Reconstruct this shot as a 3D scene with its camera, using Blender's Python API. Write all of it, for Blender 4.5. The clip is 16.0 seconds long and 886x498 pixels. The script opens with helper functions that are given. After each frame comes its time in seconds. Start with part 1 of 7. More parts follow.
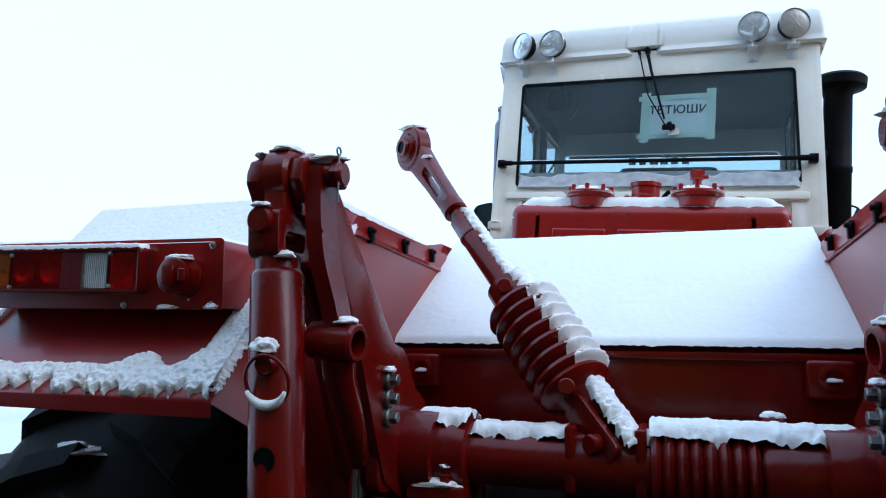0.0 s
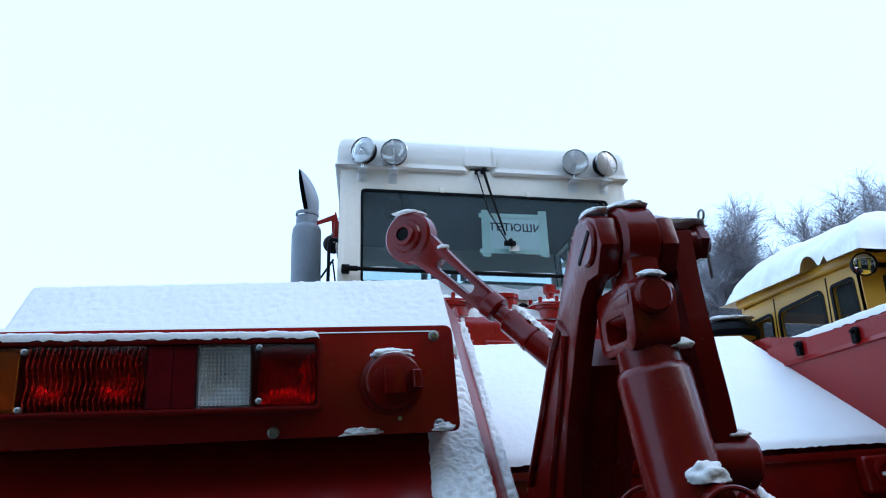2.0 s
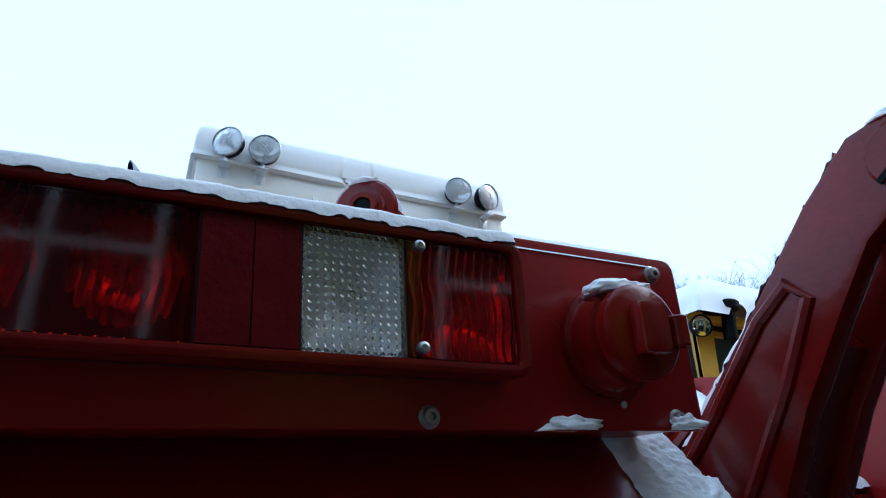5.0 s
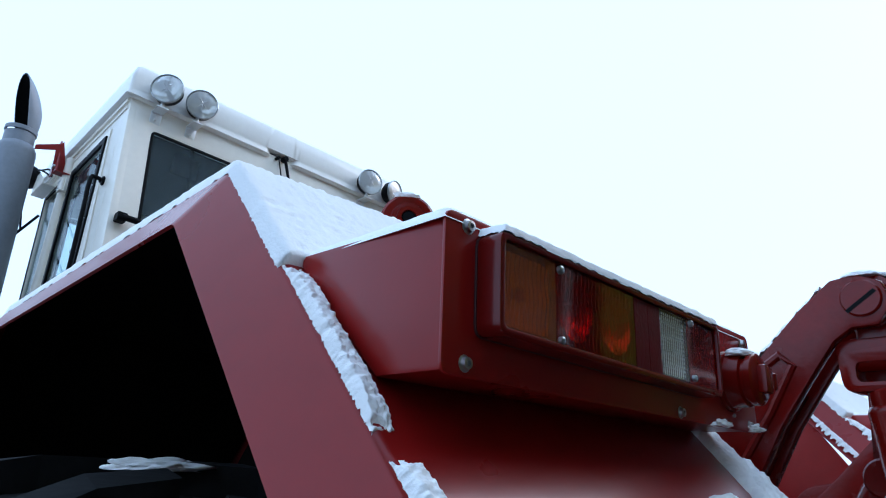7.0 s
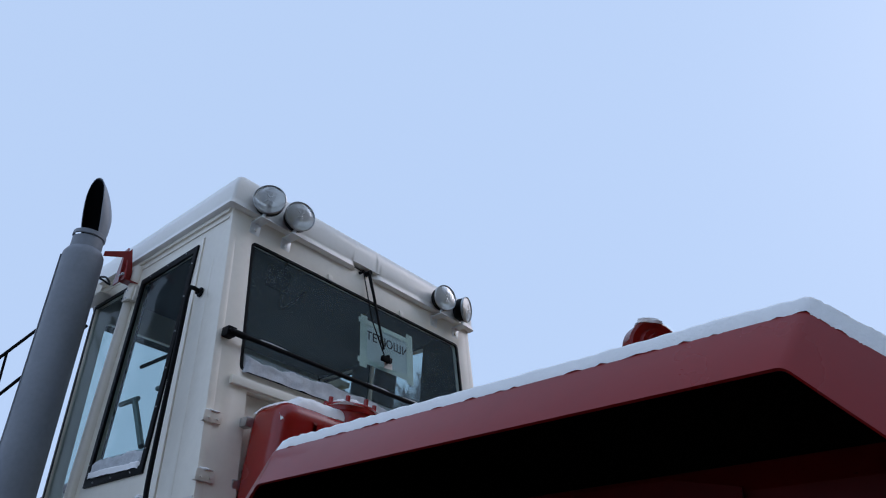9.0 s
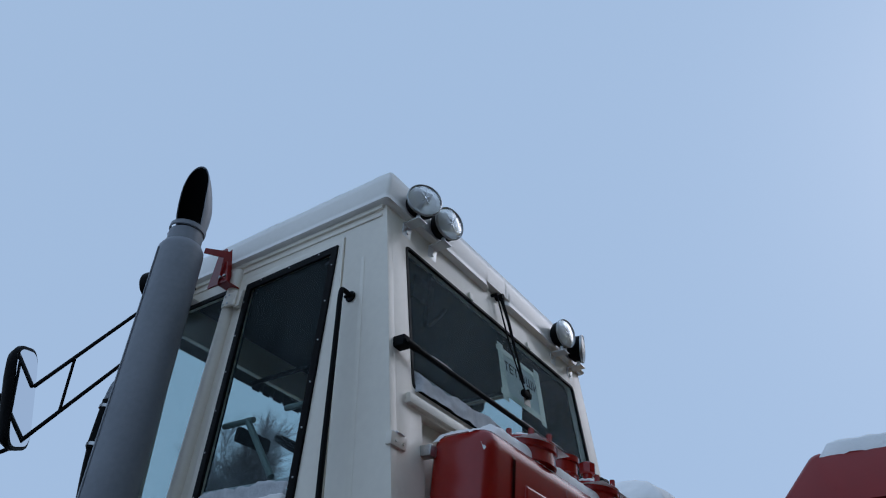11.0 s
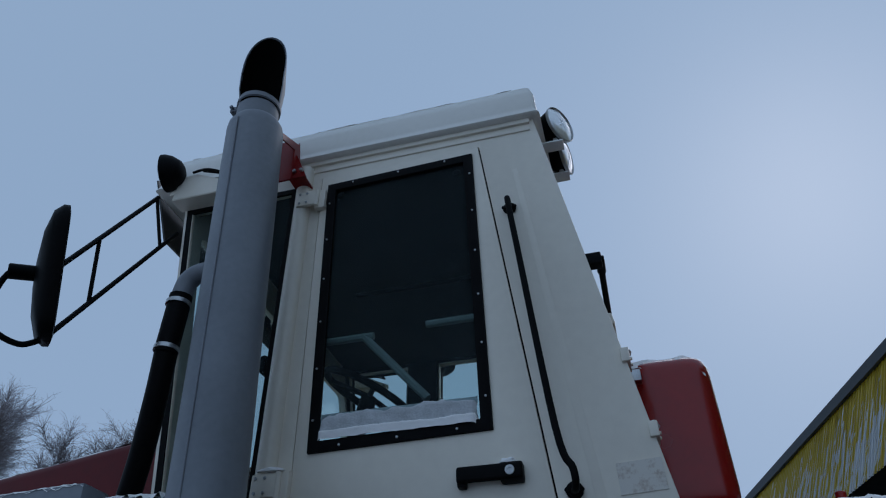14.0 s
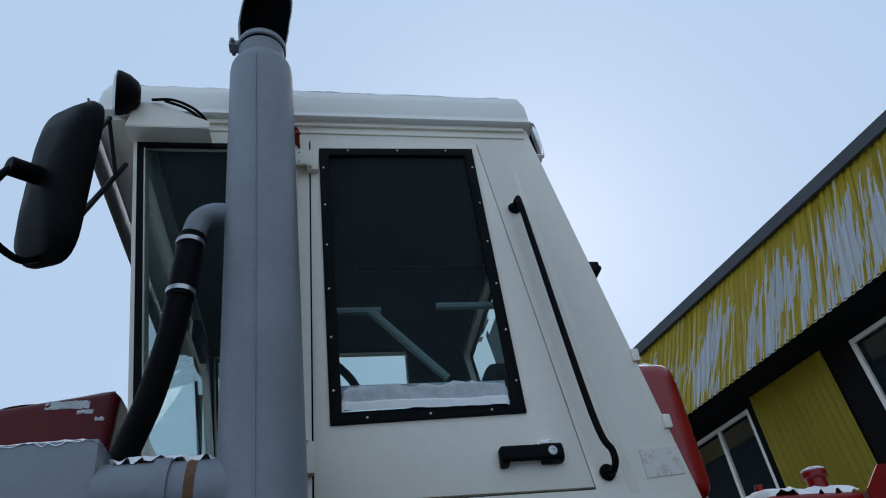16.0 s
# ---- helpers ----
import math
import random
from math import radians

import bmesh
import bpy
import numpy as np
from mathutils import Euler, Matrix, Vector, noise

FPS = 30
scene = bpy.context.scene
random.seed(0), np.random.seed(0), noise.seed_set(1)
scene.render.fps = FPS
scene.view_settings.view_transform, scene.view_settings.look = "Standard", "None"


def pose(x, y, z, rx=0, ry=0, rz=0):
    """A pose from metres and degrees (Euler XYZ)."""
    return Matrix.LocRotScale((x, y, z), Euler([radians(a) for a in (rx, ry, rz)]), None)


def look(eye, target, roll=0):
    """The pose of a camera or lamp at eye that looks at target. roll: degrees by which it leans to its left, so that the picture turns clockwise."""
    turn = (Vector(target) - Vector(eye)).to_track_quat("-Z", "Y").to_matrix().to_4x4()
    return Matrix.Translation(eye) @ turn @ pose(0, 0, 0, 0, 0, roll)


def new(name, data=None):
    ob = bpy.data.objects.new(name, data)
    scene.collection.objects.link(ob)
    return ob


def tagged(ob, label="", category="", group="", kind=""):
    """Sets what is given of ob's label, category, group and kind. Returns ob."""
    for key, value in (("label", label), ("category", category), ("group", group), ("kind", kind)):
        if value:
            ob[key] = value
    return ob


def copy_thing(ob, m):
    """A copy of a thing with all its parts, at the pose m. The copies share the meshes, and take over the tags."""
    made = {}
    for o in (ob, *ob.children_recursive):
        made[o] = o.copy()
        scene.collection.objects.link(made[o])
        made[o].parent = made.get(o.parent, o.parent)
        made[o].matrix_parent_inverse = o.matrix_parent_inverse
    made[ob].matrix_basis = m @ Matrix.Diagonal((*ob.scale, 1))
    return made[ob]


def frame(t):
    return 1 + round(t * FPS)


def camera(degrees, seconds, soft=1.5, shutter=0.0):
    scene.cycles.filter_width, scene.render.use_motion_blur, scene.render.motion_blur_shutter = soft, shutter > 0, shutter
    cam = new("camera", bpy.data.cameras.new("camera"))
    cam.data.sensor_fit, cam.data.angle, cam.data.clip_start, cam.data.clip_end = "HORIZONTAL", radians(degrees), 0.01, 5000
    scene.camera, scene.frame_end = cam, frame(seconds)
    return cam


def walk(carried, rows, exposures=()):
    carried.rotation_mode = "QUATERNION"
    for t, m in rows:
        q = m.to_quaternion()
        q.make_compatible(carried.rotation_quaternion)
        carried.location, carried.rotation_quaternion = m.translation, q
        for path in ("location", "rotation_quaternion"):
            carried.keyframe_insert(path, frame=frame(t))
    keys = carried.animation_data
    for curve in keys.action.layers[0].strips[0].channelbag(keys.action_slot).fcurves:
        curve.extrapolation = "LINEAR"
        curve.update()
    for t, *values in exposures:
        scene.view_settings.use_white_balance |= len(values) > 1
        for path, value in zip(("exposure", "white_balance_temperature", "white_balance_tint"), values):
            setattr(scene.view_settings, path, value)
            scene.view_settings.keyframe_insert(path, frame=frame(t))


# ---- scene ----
cam = camera(66.5, 16.0, soft=1.1)
PATH = [
    (0, (0.407, 0.029, 1.753), (-0.348, 1.869, 1.964), 4.3),
    (0.5, (0.186, 0.008, 1.735), (-0.265, 1.945, 1.946), 3.0),
    (1, (-0.078, 0.075, 1.68), (-0.387, 2.029, 1.972), 1.4),
    (1.5, (-0.33, 0.134, 1.684), (-0.463, 2.086, 2.099), 1.6),
    (2, (-0.656, 0.182, 1.702), (-0.456, 2.079, 2.3), 0.6),
    (2.5, (-0.897, 0.281, 1.658), (-0.602, 2.15, 2.304), -0.4),
    (3, (-1.118, 0.315, 1.648), (-0.525, 2.112, 2.296), 1.7),
    (3.2, (-1.164, 0.337, 1.647), (-0.471, 2.116, 2.242), 2.3),
    (5.3, (-0.949, 0.724, 1.674), (-0.189, 2.387, 2.483), 0.5),
    (5.5, (-1.029, 0.68, 1.676), (-0.259, 2.323, 2.517), 1.3),
    (6, (-1.283, 0.574, 1.646), (-0.444, 2.197, 2.461), 3.5),
    (6.5, (-1.437, 0.607, 1.597), (-0.517, 2.184, 2.414), 5.4),
    (7, (-1.602, 0.687, 1.593), (-0.372, 2.091, 2.311), 5.2),
    (7.5, (-1.84, 0.756, 1.631), (-0.669, 2.088, 2.555), 7.9),
    (8, (-2.068, 0.802, 1.645), (-0.872, 2.144, 2.521), 7.0),
    (8.5, (-2.118, 1.01, 1.624), (-0.91, 2.289, 2.575), 5.5),
    (10.8, (-2.357, 2.272, 1.526), (-1.107, 3.315, 2.688), 5.6),
    (11, (-2.419, 2.351, 1.531), (-1.191, 3.384, 2.725), 6.5),
    (11.5, (-2.511, 2.578, 1.528), (-1.32, 3.497, 2.847), 3.9),
    (12, (-2.588, 2.785, 1.519), (-1.399, 3.702, 2.84), 6.8),
    (12.5, (-2.801, 3.026, 1.54), (-1.563, 3.716, 2.951), 1.9),
    (13, (-2.805, 3.25, 1.536), (-1.608, 3.923, 2.989), -0.1),
    (13.5, (-2.736, 3.541, 1.495), (-1.375, 4.167, 2.82), 0.9),
    (14, (-2.687, 3.836, 1.359), (-1.17, 4.267, 2.589), 0.2),
    (14.5, (-2.683, 4.057, 1.36), (-1.117, 4.245, 2.59), -1.2),
    (15, (-2.667, 4.25, 1.375), (-1.134, 4.27, 2.66), -4.6),
    (15.5, (-2.765, 4.536, 1.364), (-1.183, 4.285, 2.561), -6.3),
    (16, (-2.705, 4.787, 1.312), (-1.16, 4.458, 2.539), -7.5),
]
EXPOSURES = [(0, 0.95, 5350, 12), (1, 0.95, 5350, 12), (2, 0.90, 5180, 12), (6.5, 0.90, 5180, 12), (7.5, 0.65, 5600, 16), (8, 0.30, 5800, 20), (8.5, 0.08, 5800, 21), (9.5, -0.3, 5600, 18), (11, -0.5, 5560, 15), (12, -0.65, 5500, 15), (13, -0.86, 5420, 14), (14, -0.88, 5470, 14), (15, -0.5, 5750, 14), (16, -0.22, 5880, 14)]
walk(cam, [(t, look(eye, target, roll)) for t, eye, target, roll in PATH], EXPOSURES)


# ---- light ----
world = bpy.data.worlds.new("world")
scene.world = world
world.use_nodes = True
wn, wl = world.node_tree.nodes, world.node_tree.links
wn.clear()
sky = wn.new("ShaderNodeTexSky")
sky.sky_type, sky.sun_disc = "NISHITA", False
sky.sun_elevation, sky.sun_rotation = radians(38), radians(111)
sky.air_density, sky.dust_density, sky.ozone_density = 1.0, 3.0, 1.0
cloud = wn.new("ShaderNodeRGB")
cloud.outputs[0].default_value = (5.9, 7.5, 8.9, 1)
blend = wn.new("ShaderNodeMixRGB")
blend.inputs[0].default_value = 0.92
back = wn.new("ShaderNodeBackground")
back.inputs[1].default_value = 0.10
wout = wn.new("ShaderNodeOutputWorld")
wl.new(sky.outputs[0], blend.inputs[1])
wl.new(cloud.outputs[0], blend.inputs[2])
wl.new(blend.outputs[0], back.inputs[0])
wl.new(back.outputs[0], wout.inputs[0])

sun_data = bpy.data.lights.new("sun", "SUN")
sun_data.energy, sun_data.angle, sun_data.color = 0.6, radians(35), (1.0, 0.90, 0.80)
sun = new("sun", sun_data)
sun.matrix_world = look((9, -0.5, 9.5), (0, 3, 1.5))


# ---- materials ----
def material(name, colour, rough=0.5, metal=0.0, **kw):
    """A node material: base colour broken by two scales of noise, with bump and uneven gloss."""
    m = bpy.data.materials.new(name)
    m.use_nodes = True
    n, l = m.node_tree.nodes, m.node_tree.links
    b = n["Principled BSDF"]
    b.inputs["Roughness"].default_value, b.inputs["Metallic"].default_value = rough, metal
    b.inputs["Base Color"].default_value = (*colour, 1)
    for key in ("Transmission Weight", "IOR", "Coat Weight", "Coat Roughness", "Subsurface Weight", "Sheen Weight", "Alpha", "Specular IOR Level"):
        if key in kw:
            b.inputs[key].default_value = kw[key]
    tex = n.new("ShaderNodeTexCoord")
    second = kw.get("second")
    if second:
        big = n.new("ShaderNodeTexNoise")
        big.inputs["Scale"].default_value, big.inputs["Detail"].default_value = kw.get("patch", 3.0), 6
        l.new(tex.outputs["Object"], big.inputs["Vector"])
        fine = n.new("ShaderNodeTexNoise")
        fine.inputs["Scale"].default_value, fine.inputs["Detail"].default_value = kw.get("grain", 60.0), 3
        l.new(tex.outputs["Object"], fine.inputs["Vector"])
        both = n.new("ShaderNodeMath")
        both.operation = "MULTIPLY_ADD"
        both.inputs[1].default_value = 0.45
        l.new(fine.outputs[0], both.inputs[0])
        l.new(big.outputs[0], both.inputs[2])
        ramp = n.new("ShaderNodeValToRGB")
        lo, hi = kw.get("spread", (0.55, 0.95))
        ramp.color_ramp.elements[0].position, ramp.color_ramp.elements[1].position = lo, hi
        ramp.color_ramp.elements[0].color, ramp.color_ramp.elements[1].color = (*colour, 1), (*second, 1)
        l.new(both.outputs[0], ramp.inputs[0])
        l.new(ramp.outputs[0], b.inputs["Base Color"])
        gloss = n.new("ShaderNodeMapRange")
        gloss.inputs["To Min"].default_value, gloss.inputs["To Max"].default_value = rough * 0.8, min(1.0, rough * 1.35)
        l.new(big.outputs[0], gloss.inputs[0])
        l.new(gloss.outputs[0], b.inputs["Roughness"])
    if kw.get("bump"):
        bn = n.new("ShaderNodeTexNoise")
        bn.inputs["Scale"].default_value, bn.inputs["Detail"].default_value = kw.get("bump_scale", 40.0), 4
        l.new(tex.outputs["Object"], bn.inputs["Vector"])
        bump = n.new("ShaderNodeBump")
        bump.inputs["Strength"].default_value, bump.inputs["Distance"].default_value = kw["bump"], kw.get("depth", 0.01)
        l.new(bn.outputs[0], bump.inputs["Height"])
        l.new(bump.outputs[0], b.inputs["Normal"])
    return m


RED = material("red_paint", (0.260, 0.0070, 0.0055), 0.27, second=(0.215, 0.0060, 0.0050), patch=2.5, grain=25, bump=0.12, bump_scale=14, depth=0.003, **{"Specular IOR Level": 0.32, "Coat Weight": 0.12, "Coat Roughness": 0.08})
MAROON = material("dark_red_paint", (0.125, 0.0070, 0.0085), 0.38, second=(0.095, 0.0060, 0.0075), patch=2.5, grain=25, bump=0.12, bump_scale=14, depth=0.003, **{"Specular IOR Level": 0.25})
CAST = material("red_casting", (0.165, 0.0035, 0.0012), 0.24, second=(0.115, 0.003, 0.0012), patch=9, grain=90, bump=0.35, bump_scale=70, depth=0.002, **{"Specular IOR Level": 0.28, "Coat Weight": 0.12, "Coat Roughness": 0.06})
TANKRED = material("tank_red", (0.31, 0.008, 0.005), 0.24, second=(0.25, 0.006, 0.004), patch=4, grain=40, bump=0.1, bump_scale=10, depth=0.004, **{"Coat Weight": 0.2, "Coat Roughness": 0.1})
WHITE = material("white_paint", (0.87, 0.80, 0.67), 0.34, second=(0.80, 0.73, 0.61), patch=1.6, grain=30, bump=0.08, bump_scale=8, depth=0.004, **{"Coat Weight": 0.25, "Coat Roughness": 0.15})
ROOFWHITE = material("roof_white", (0.86, 0.82, 0.74), 0.30, second=(0.80, 0.76, 0.68), patch=2, grain=40, **{"Coat Weight": 0.3})
GREY = material("grey_enamel", (0.235, 0.252, 0.28), 0.45, second=(0.19, 0.203, 0.225), patch=3, grain=45, bump=0.15, bump_scale=30, depth=0.002)
STEEL = material("galvanised_steel", (0.55, 0.56, 0.56), 0.35, 1.0, second=(0.38, 0.38, 0.38), patch=30, grain=200)
CHROME = material("chrome", (0.75, 0.75, 0.75), 0.08, 1.0)
BOWL = material("silvered_bowl", (0.82, 0.82, 0.79), 0.14, 1.0)
FOIL = material("satin_reflector", (0.78, 0.79, 0.78), 0.42, 0.7)
LAMPWELL = material("dark_lamp_well", (0.028, 0.003, 0.003), 0.5, second=(0.045, 0.004, 0.003), patch=30, grain=120)
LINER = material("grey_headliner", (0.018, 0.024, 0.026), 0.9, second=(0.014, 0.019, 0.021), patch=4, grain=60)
DIRTYGLASS = material("dirty_fluted_glass", (0.42, 0.38, 0.32), 0.35, second=(0.50, 0.45, 0.38), patch=30, grain=90, **{"Transmission Weight": 0.3, "IOR": 1.3})
FLUTED = material("fluted_glass", (0.88, 0.88, 0.86), 0.22, **{"Transmission Weight": 0.6, "IOR": 1.3})
GROUND = material("trodden_snow", (0.72, 0.73, 0.75), 0.85, second=(0.60, 0.61, 0.63), patch=0.5, grain=8, bump=0.6, bump_scale=6, depth=0.05)
# For the added ground slab: dark, so that little light bounces up.
BOUNCEDARK = material("bounce_cutting_slab", (0.016, 0.016, 0.017), 0.9, second=(0.032, 0.032, 0.034), patch=0.7, grain=12, spread=(0.65, 1.0), bump=0.5, bump_scale=30, depth=0.01, **{"Specular IOR Level": 0.1})
SOOT = material("soot", (0.004, 0.004, 0.004), 0.95, **{"Specular IOR Level": 0.05})
BLACK = material("black_plastic", (0.004, 0.004, 0.0045), 0.45, second=(0.008, 0.008, 0.0085), patch=8, grain=80, bump=0.15, bump_scale=120, depth=0.001, **{"Specular IOR Level": 0.06})
RUBBER = material("tyre_rubber", (0.010, 0.010, 0.011), 0.8, second=(0.018, 0.018, 0.018), patch=6, grain=60, bump=0.3, bump_scale=60, depth=0.003, **{"Specular IOR Level": 0.2})
# Near-black: the shade beneath the machine is put into the colour.
UNDER = material("underside_shade", (0.010, 0.007, 0.007), 0.85, second=(0.018, 0.012, 0.011), patch=5, grain=50, bump=0.3, bump_scale=25, depth=0.004, **{"Specular IOR Level": 0.2})
TRIM = material("dark_lining_and_shade", (0.007, 0.010, 0.012), 0.8, second=(0.012, 0.016, 0.018), patch=4, grain=50, bump=0.3, bump_scale=60, depth=0.002, **{"Specular IOR Level": 0.2})
GREENBAR = material("grey_green_tube", (0.20, 0.25, 0.23), 0.5, second=(0.16, 0.2, 0.19), patch=6, grain=60)
SNOW = material("snow", (0.97, 0.945, 0.915), 0.75, second=(0.94, 0.92, 0.895), patch=8, grain=120, bump=0.4, bump_scale=220, depth=0.003, **{"Sheen Weight": 0.1})
ICY = material("packed_snow", (0.62, 0.63, 0.64), 0.8, second=(0.45, 0.46, 0.47), patch=25, grain=150, bump=0.6, bump_scale=140, depth=0.004)
YELLOW = material("yellow_paint", (0.62, 0.33, 0.015), 0.35, second=(0.54, 0.28, 0.015), patch=3, grain=40, bump=0.1, bump_scale=12, depth=0.003)
DARKSTEEL = material("bolt_steel", (0.16, 0.15, 0.15), 0.45, 0.9, second=(0.30, 0.29, 0.27), patch=60, grain=200)
PAPER = material("paper_sheet", (0.72, 0.80, 0.80), 0.8, second=(0.66, 0.74, 0.74), patch=9, grain=60)
TAPE = material("pale_tape", (0.62, 0.74, 0.66), 0.4, second=(0.55, 0.68, 0.6), patch=20, grain=80)
INK = material("ink", (0.02, 0.02, 0.03), 0.7)
BARK = material("frosted_bark", (0.12, 0.10, 0.10), 0.9, second=(0.42, 0.42, 0.44), patch=3, grain=20, spread=(0.6, 0.85))
TWIG = material("frosted_twigs", (0.15, 0.122, 0.118), 0.9, second=(0.42, 0.40, 0.42), patch=0.6, grain=8, spread=(0.6, 0.95))
RUST = material("rust_stain", (0.11, 0.055, 0.022), 0.85, second=(0.20, 0.10, 0.04), patch=30, grain=120, bump=0.3, bump_scale=90, depth=0.001)
LABELM = material("worn_sticker", (0.74, 0.69, 0.61), 0.6, second=(0.55, 0.46, 0.38), patch=30, grain=120, spread=(0.75, 1.0))
AMBER = material("amber_lens", (0.72, 0.17, 0.006), 0.16, **{"Transmission Weight": 0.85, "IOR": 1.5, "Specular IOR Level": 0.1})
REDLENS = material("red_lens", (0.66, 0.016, 0.006), 0.06, **{"Transmission Weight": 0.98, "IOR": 1.5, "Specular IOR Level": 0.1})
DEEPRED = material("dark_red_reflector", (0.085, 0.0015, 0.004), 0.35, second=(0.12, 0.002, 0.005), patch=40, grain=300, bump=0.25, bump_scale=260, depth=0.002, **{"Specular IOR Level": 0.12})
CLEAR = material("clear_lens", (0.93, 0.92, 0.90), 0.08, **{"Transmission Weight": 0.95, "IOR": 1.5, "Specular IOR Level": 0.2})
REDRIM = material("dark_red_plastic", (0.13, 0.004, 0.003), 0.16, second=(0.10, 0.004, 0.003), patch=12, grain=60, **{"Specular IOR Level": 0.3})


def glass(name, colour, gloss=0.05, mirror=0.012, grazing=0.7, veil=0.0):
    """Thin window glass: tinted see-through with a Fresnel reflection and a painted pale haze."""
    m = bpy.data.materials.new(name)
    m.use_nodes = True
    n, l = m.node_tree.nodes, m.node_tree.links
    n.clear()
    t, g, f, x, o, p, q = (n.new("ShaderNode" + k) for k in ("BsdfTransparent", "BsdfGlossy", "LayerWeight", "MixShader", "OutputMaterial", "Math", "Math"))
    t.inputs[0].default_value = (*colour, 1)
    g.inputs["Roughness"].default_value = gloss
    f.inputs[0].default_value = 0.5
    p.operation, q.operation = "POWER", "MULTIPLY_ADD"
    p.inputs[1].default_value, q.inputs[1].default_value, q.inputs[2].default_value = 6.0, grazing, mirror
    l.new(f.outputs["Facing"], p.inputs[0])
    l.new(p.outputs[0], q.inputs[0])
    l.new(q.outputs[0], x.inputs[0])
    l.new(t.outputs[0], x.inputs[1])
    l.new(g.outputs[0], x.inputs[2])
    # Faint diffuse layer paints the hazy sheen of reflected sky.
    d, y, w, h = (n.new("ShaderNode" + k) for k in ("BsdfDiffuse", "MixShader", "TexNoise", "MapRange"))
    d.inputs[0].default_value = (0.46, 0.56, 0.60, 1)
    w.inputs["Scale"].default_value, w.inputs["Detail"].default_value = 3.0, 4
    for key, value in (("From Min", 0.3), ("From Max", 0.7), ("To Min", veil * 0.75), ("To Max", veil * 1.25)):
        h.inputs[key].default_value = value
    l.new(w.outputs[0], h.inputs[0])
    l.new(h.outputs[0], y.inputs[0])
    l.new(x.outputs[0], y.inputs[1])
    l.new(d.outputs[0], y.inputs[2])
    l.new(y.outputs[0], o.inputs[0])
    return m


GLASS = glass("tinted_window_glass", (0.83, 0.885, 0.885), 0.0, 0.0, 0.5, 0.024)
REARGLASS = glass("veiled_tinted_glass", (0.81, 0.865, 0.865), 0.0, 0.0, 0.05, 0.062)
MIRROR = material("mirror_glass", (0.8, 0.8, 0.82), 0.02, 1.0)


# ---- building blocks ----
PLACED = {}


def thing(name, at, label, category, group="", kind=""):
    """A top-level Empty at its base."""
    ob = new(name)
    ob.location = at
    ob.empty_display_size = 0.1
    PLACED[ob] = Matrix.Translation(at)
    return tagged(ob, label, category, group, kind)


def part(name, bm, mat, parent=None, label="", smooth=40, m=None):
    """Links a bmesh as one mesh object under a thing or a part; the mesh is in world metres unless m places it."""
    bmesh.ops.recalc_face_normals(bm, faces=bm.faces)
    me = bpy.data.meshes.new(name)
    bm.to_mesh(me)
    bm.free()
    return mesh_part(name, me, mat, parent, label, smooth, m)


def mesh_part(name, me, mat, parent=None, label="", smooth=40, m=None):
    if mat and not me.materials:
        for each in mat if isinstance(mat, (list, tuple)) else (mat,):
            me.materials.append(each)
    if smooth:
        me.shade_smooth()
        me.set_sharp_from_angle(angle=radians(smooth))
    ob = new(name, me)
    ob.matrix_basis = m or Matrix()
    if parent:
        ob.parent = parent
        ob.matrix_parent_inverse = PLACED[parent].inverted()
    PLACED[ob] = m or Matrix()
    if label:
        ob["label"] = label
    return ob


def moved(bm, m):
    bmesh.ops.transform(bm, matrix=m, verts=bm.verts)
    return bm


def join(*bms):
    """All the bmeshes in one."""
    out = bms[0]
    for b in bms[1:]:
        me = bpy.data.meshes.new("tmp")
        b.to_mesh(me)
        b.free()
        out.from_mesh(me)
        bpy.data.meshes.remove(me)
    return out


def box(x0, x1, y0, y1, z0, z1, bevel=0.0, segments=2):
    bm = bmesh.new()
    bmesh.ops.create_cube(bm, size=1, matrix=Matrix.LocRotScale(((x0 + x1) / 2, (y0 + y1) / 2, (z0 + z1) / 2), None, (abs(x1 - x0), abs(y1 - y0), abs(z1 - z0))))
    if bevel:
        bmesh.ops.bevel(bm, geom=bm.edges[:], offset=bevel, segments=segments, profile=0.6, affect="EDGES")
    return bm


def frame_to(a, b):
    """A pose at a whose z axis points to b."""
    a, b = Vector(a), Vector(b)
    return Matrix.Translation(a) @ (b - a).to_track_quat("Z", "Y").to_matrix().to_4x4()


def lathe(a, b, profile, n=24):
    """A turned solid on the axis from a to b; profile rows: metres along it, radius. Radius 0 closes it."""
    bm = bmesh.new()
    rings = []
    for h, r in profile:
        if r <= 1e-6:
            rings.append([bm.verts.new((0, 0, h))])
        else:
            rings.append([bm.verts.new((r * math.cos(2 * math.pi * k / n), r * math.sin(2 * math.pi * k / n), h)) for k in range(n)])
    for p, q in zip(rings, rings[1:]):
        for k in range(n):
            f = [p[k % len(p)], p[(k + 1) % len(p)], q[(k + 1) % len(q)], q[k % len(q)]]
            f = list(dict.fromkeys(f))
            if len(f) > 2:
                bm.faces.new(f)
    return moved(bm, frame_to(a, b))


def rod(a, b, r, n=16, r2=None, bevel=0.0):
    """A capped round bar."""
    h = (Vector(b) - Vector(a)).length
    r2 = r if r2 is None else r2
    e = min(bevel or min(r, r2) * 0.15, h / 3)
    return lathe(a, b, [(0, 0), (0, r - e), (e, r), (h - e, r2), (h, r2 - e), (h, 0)], n)


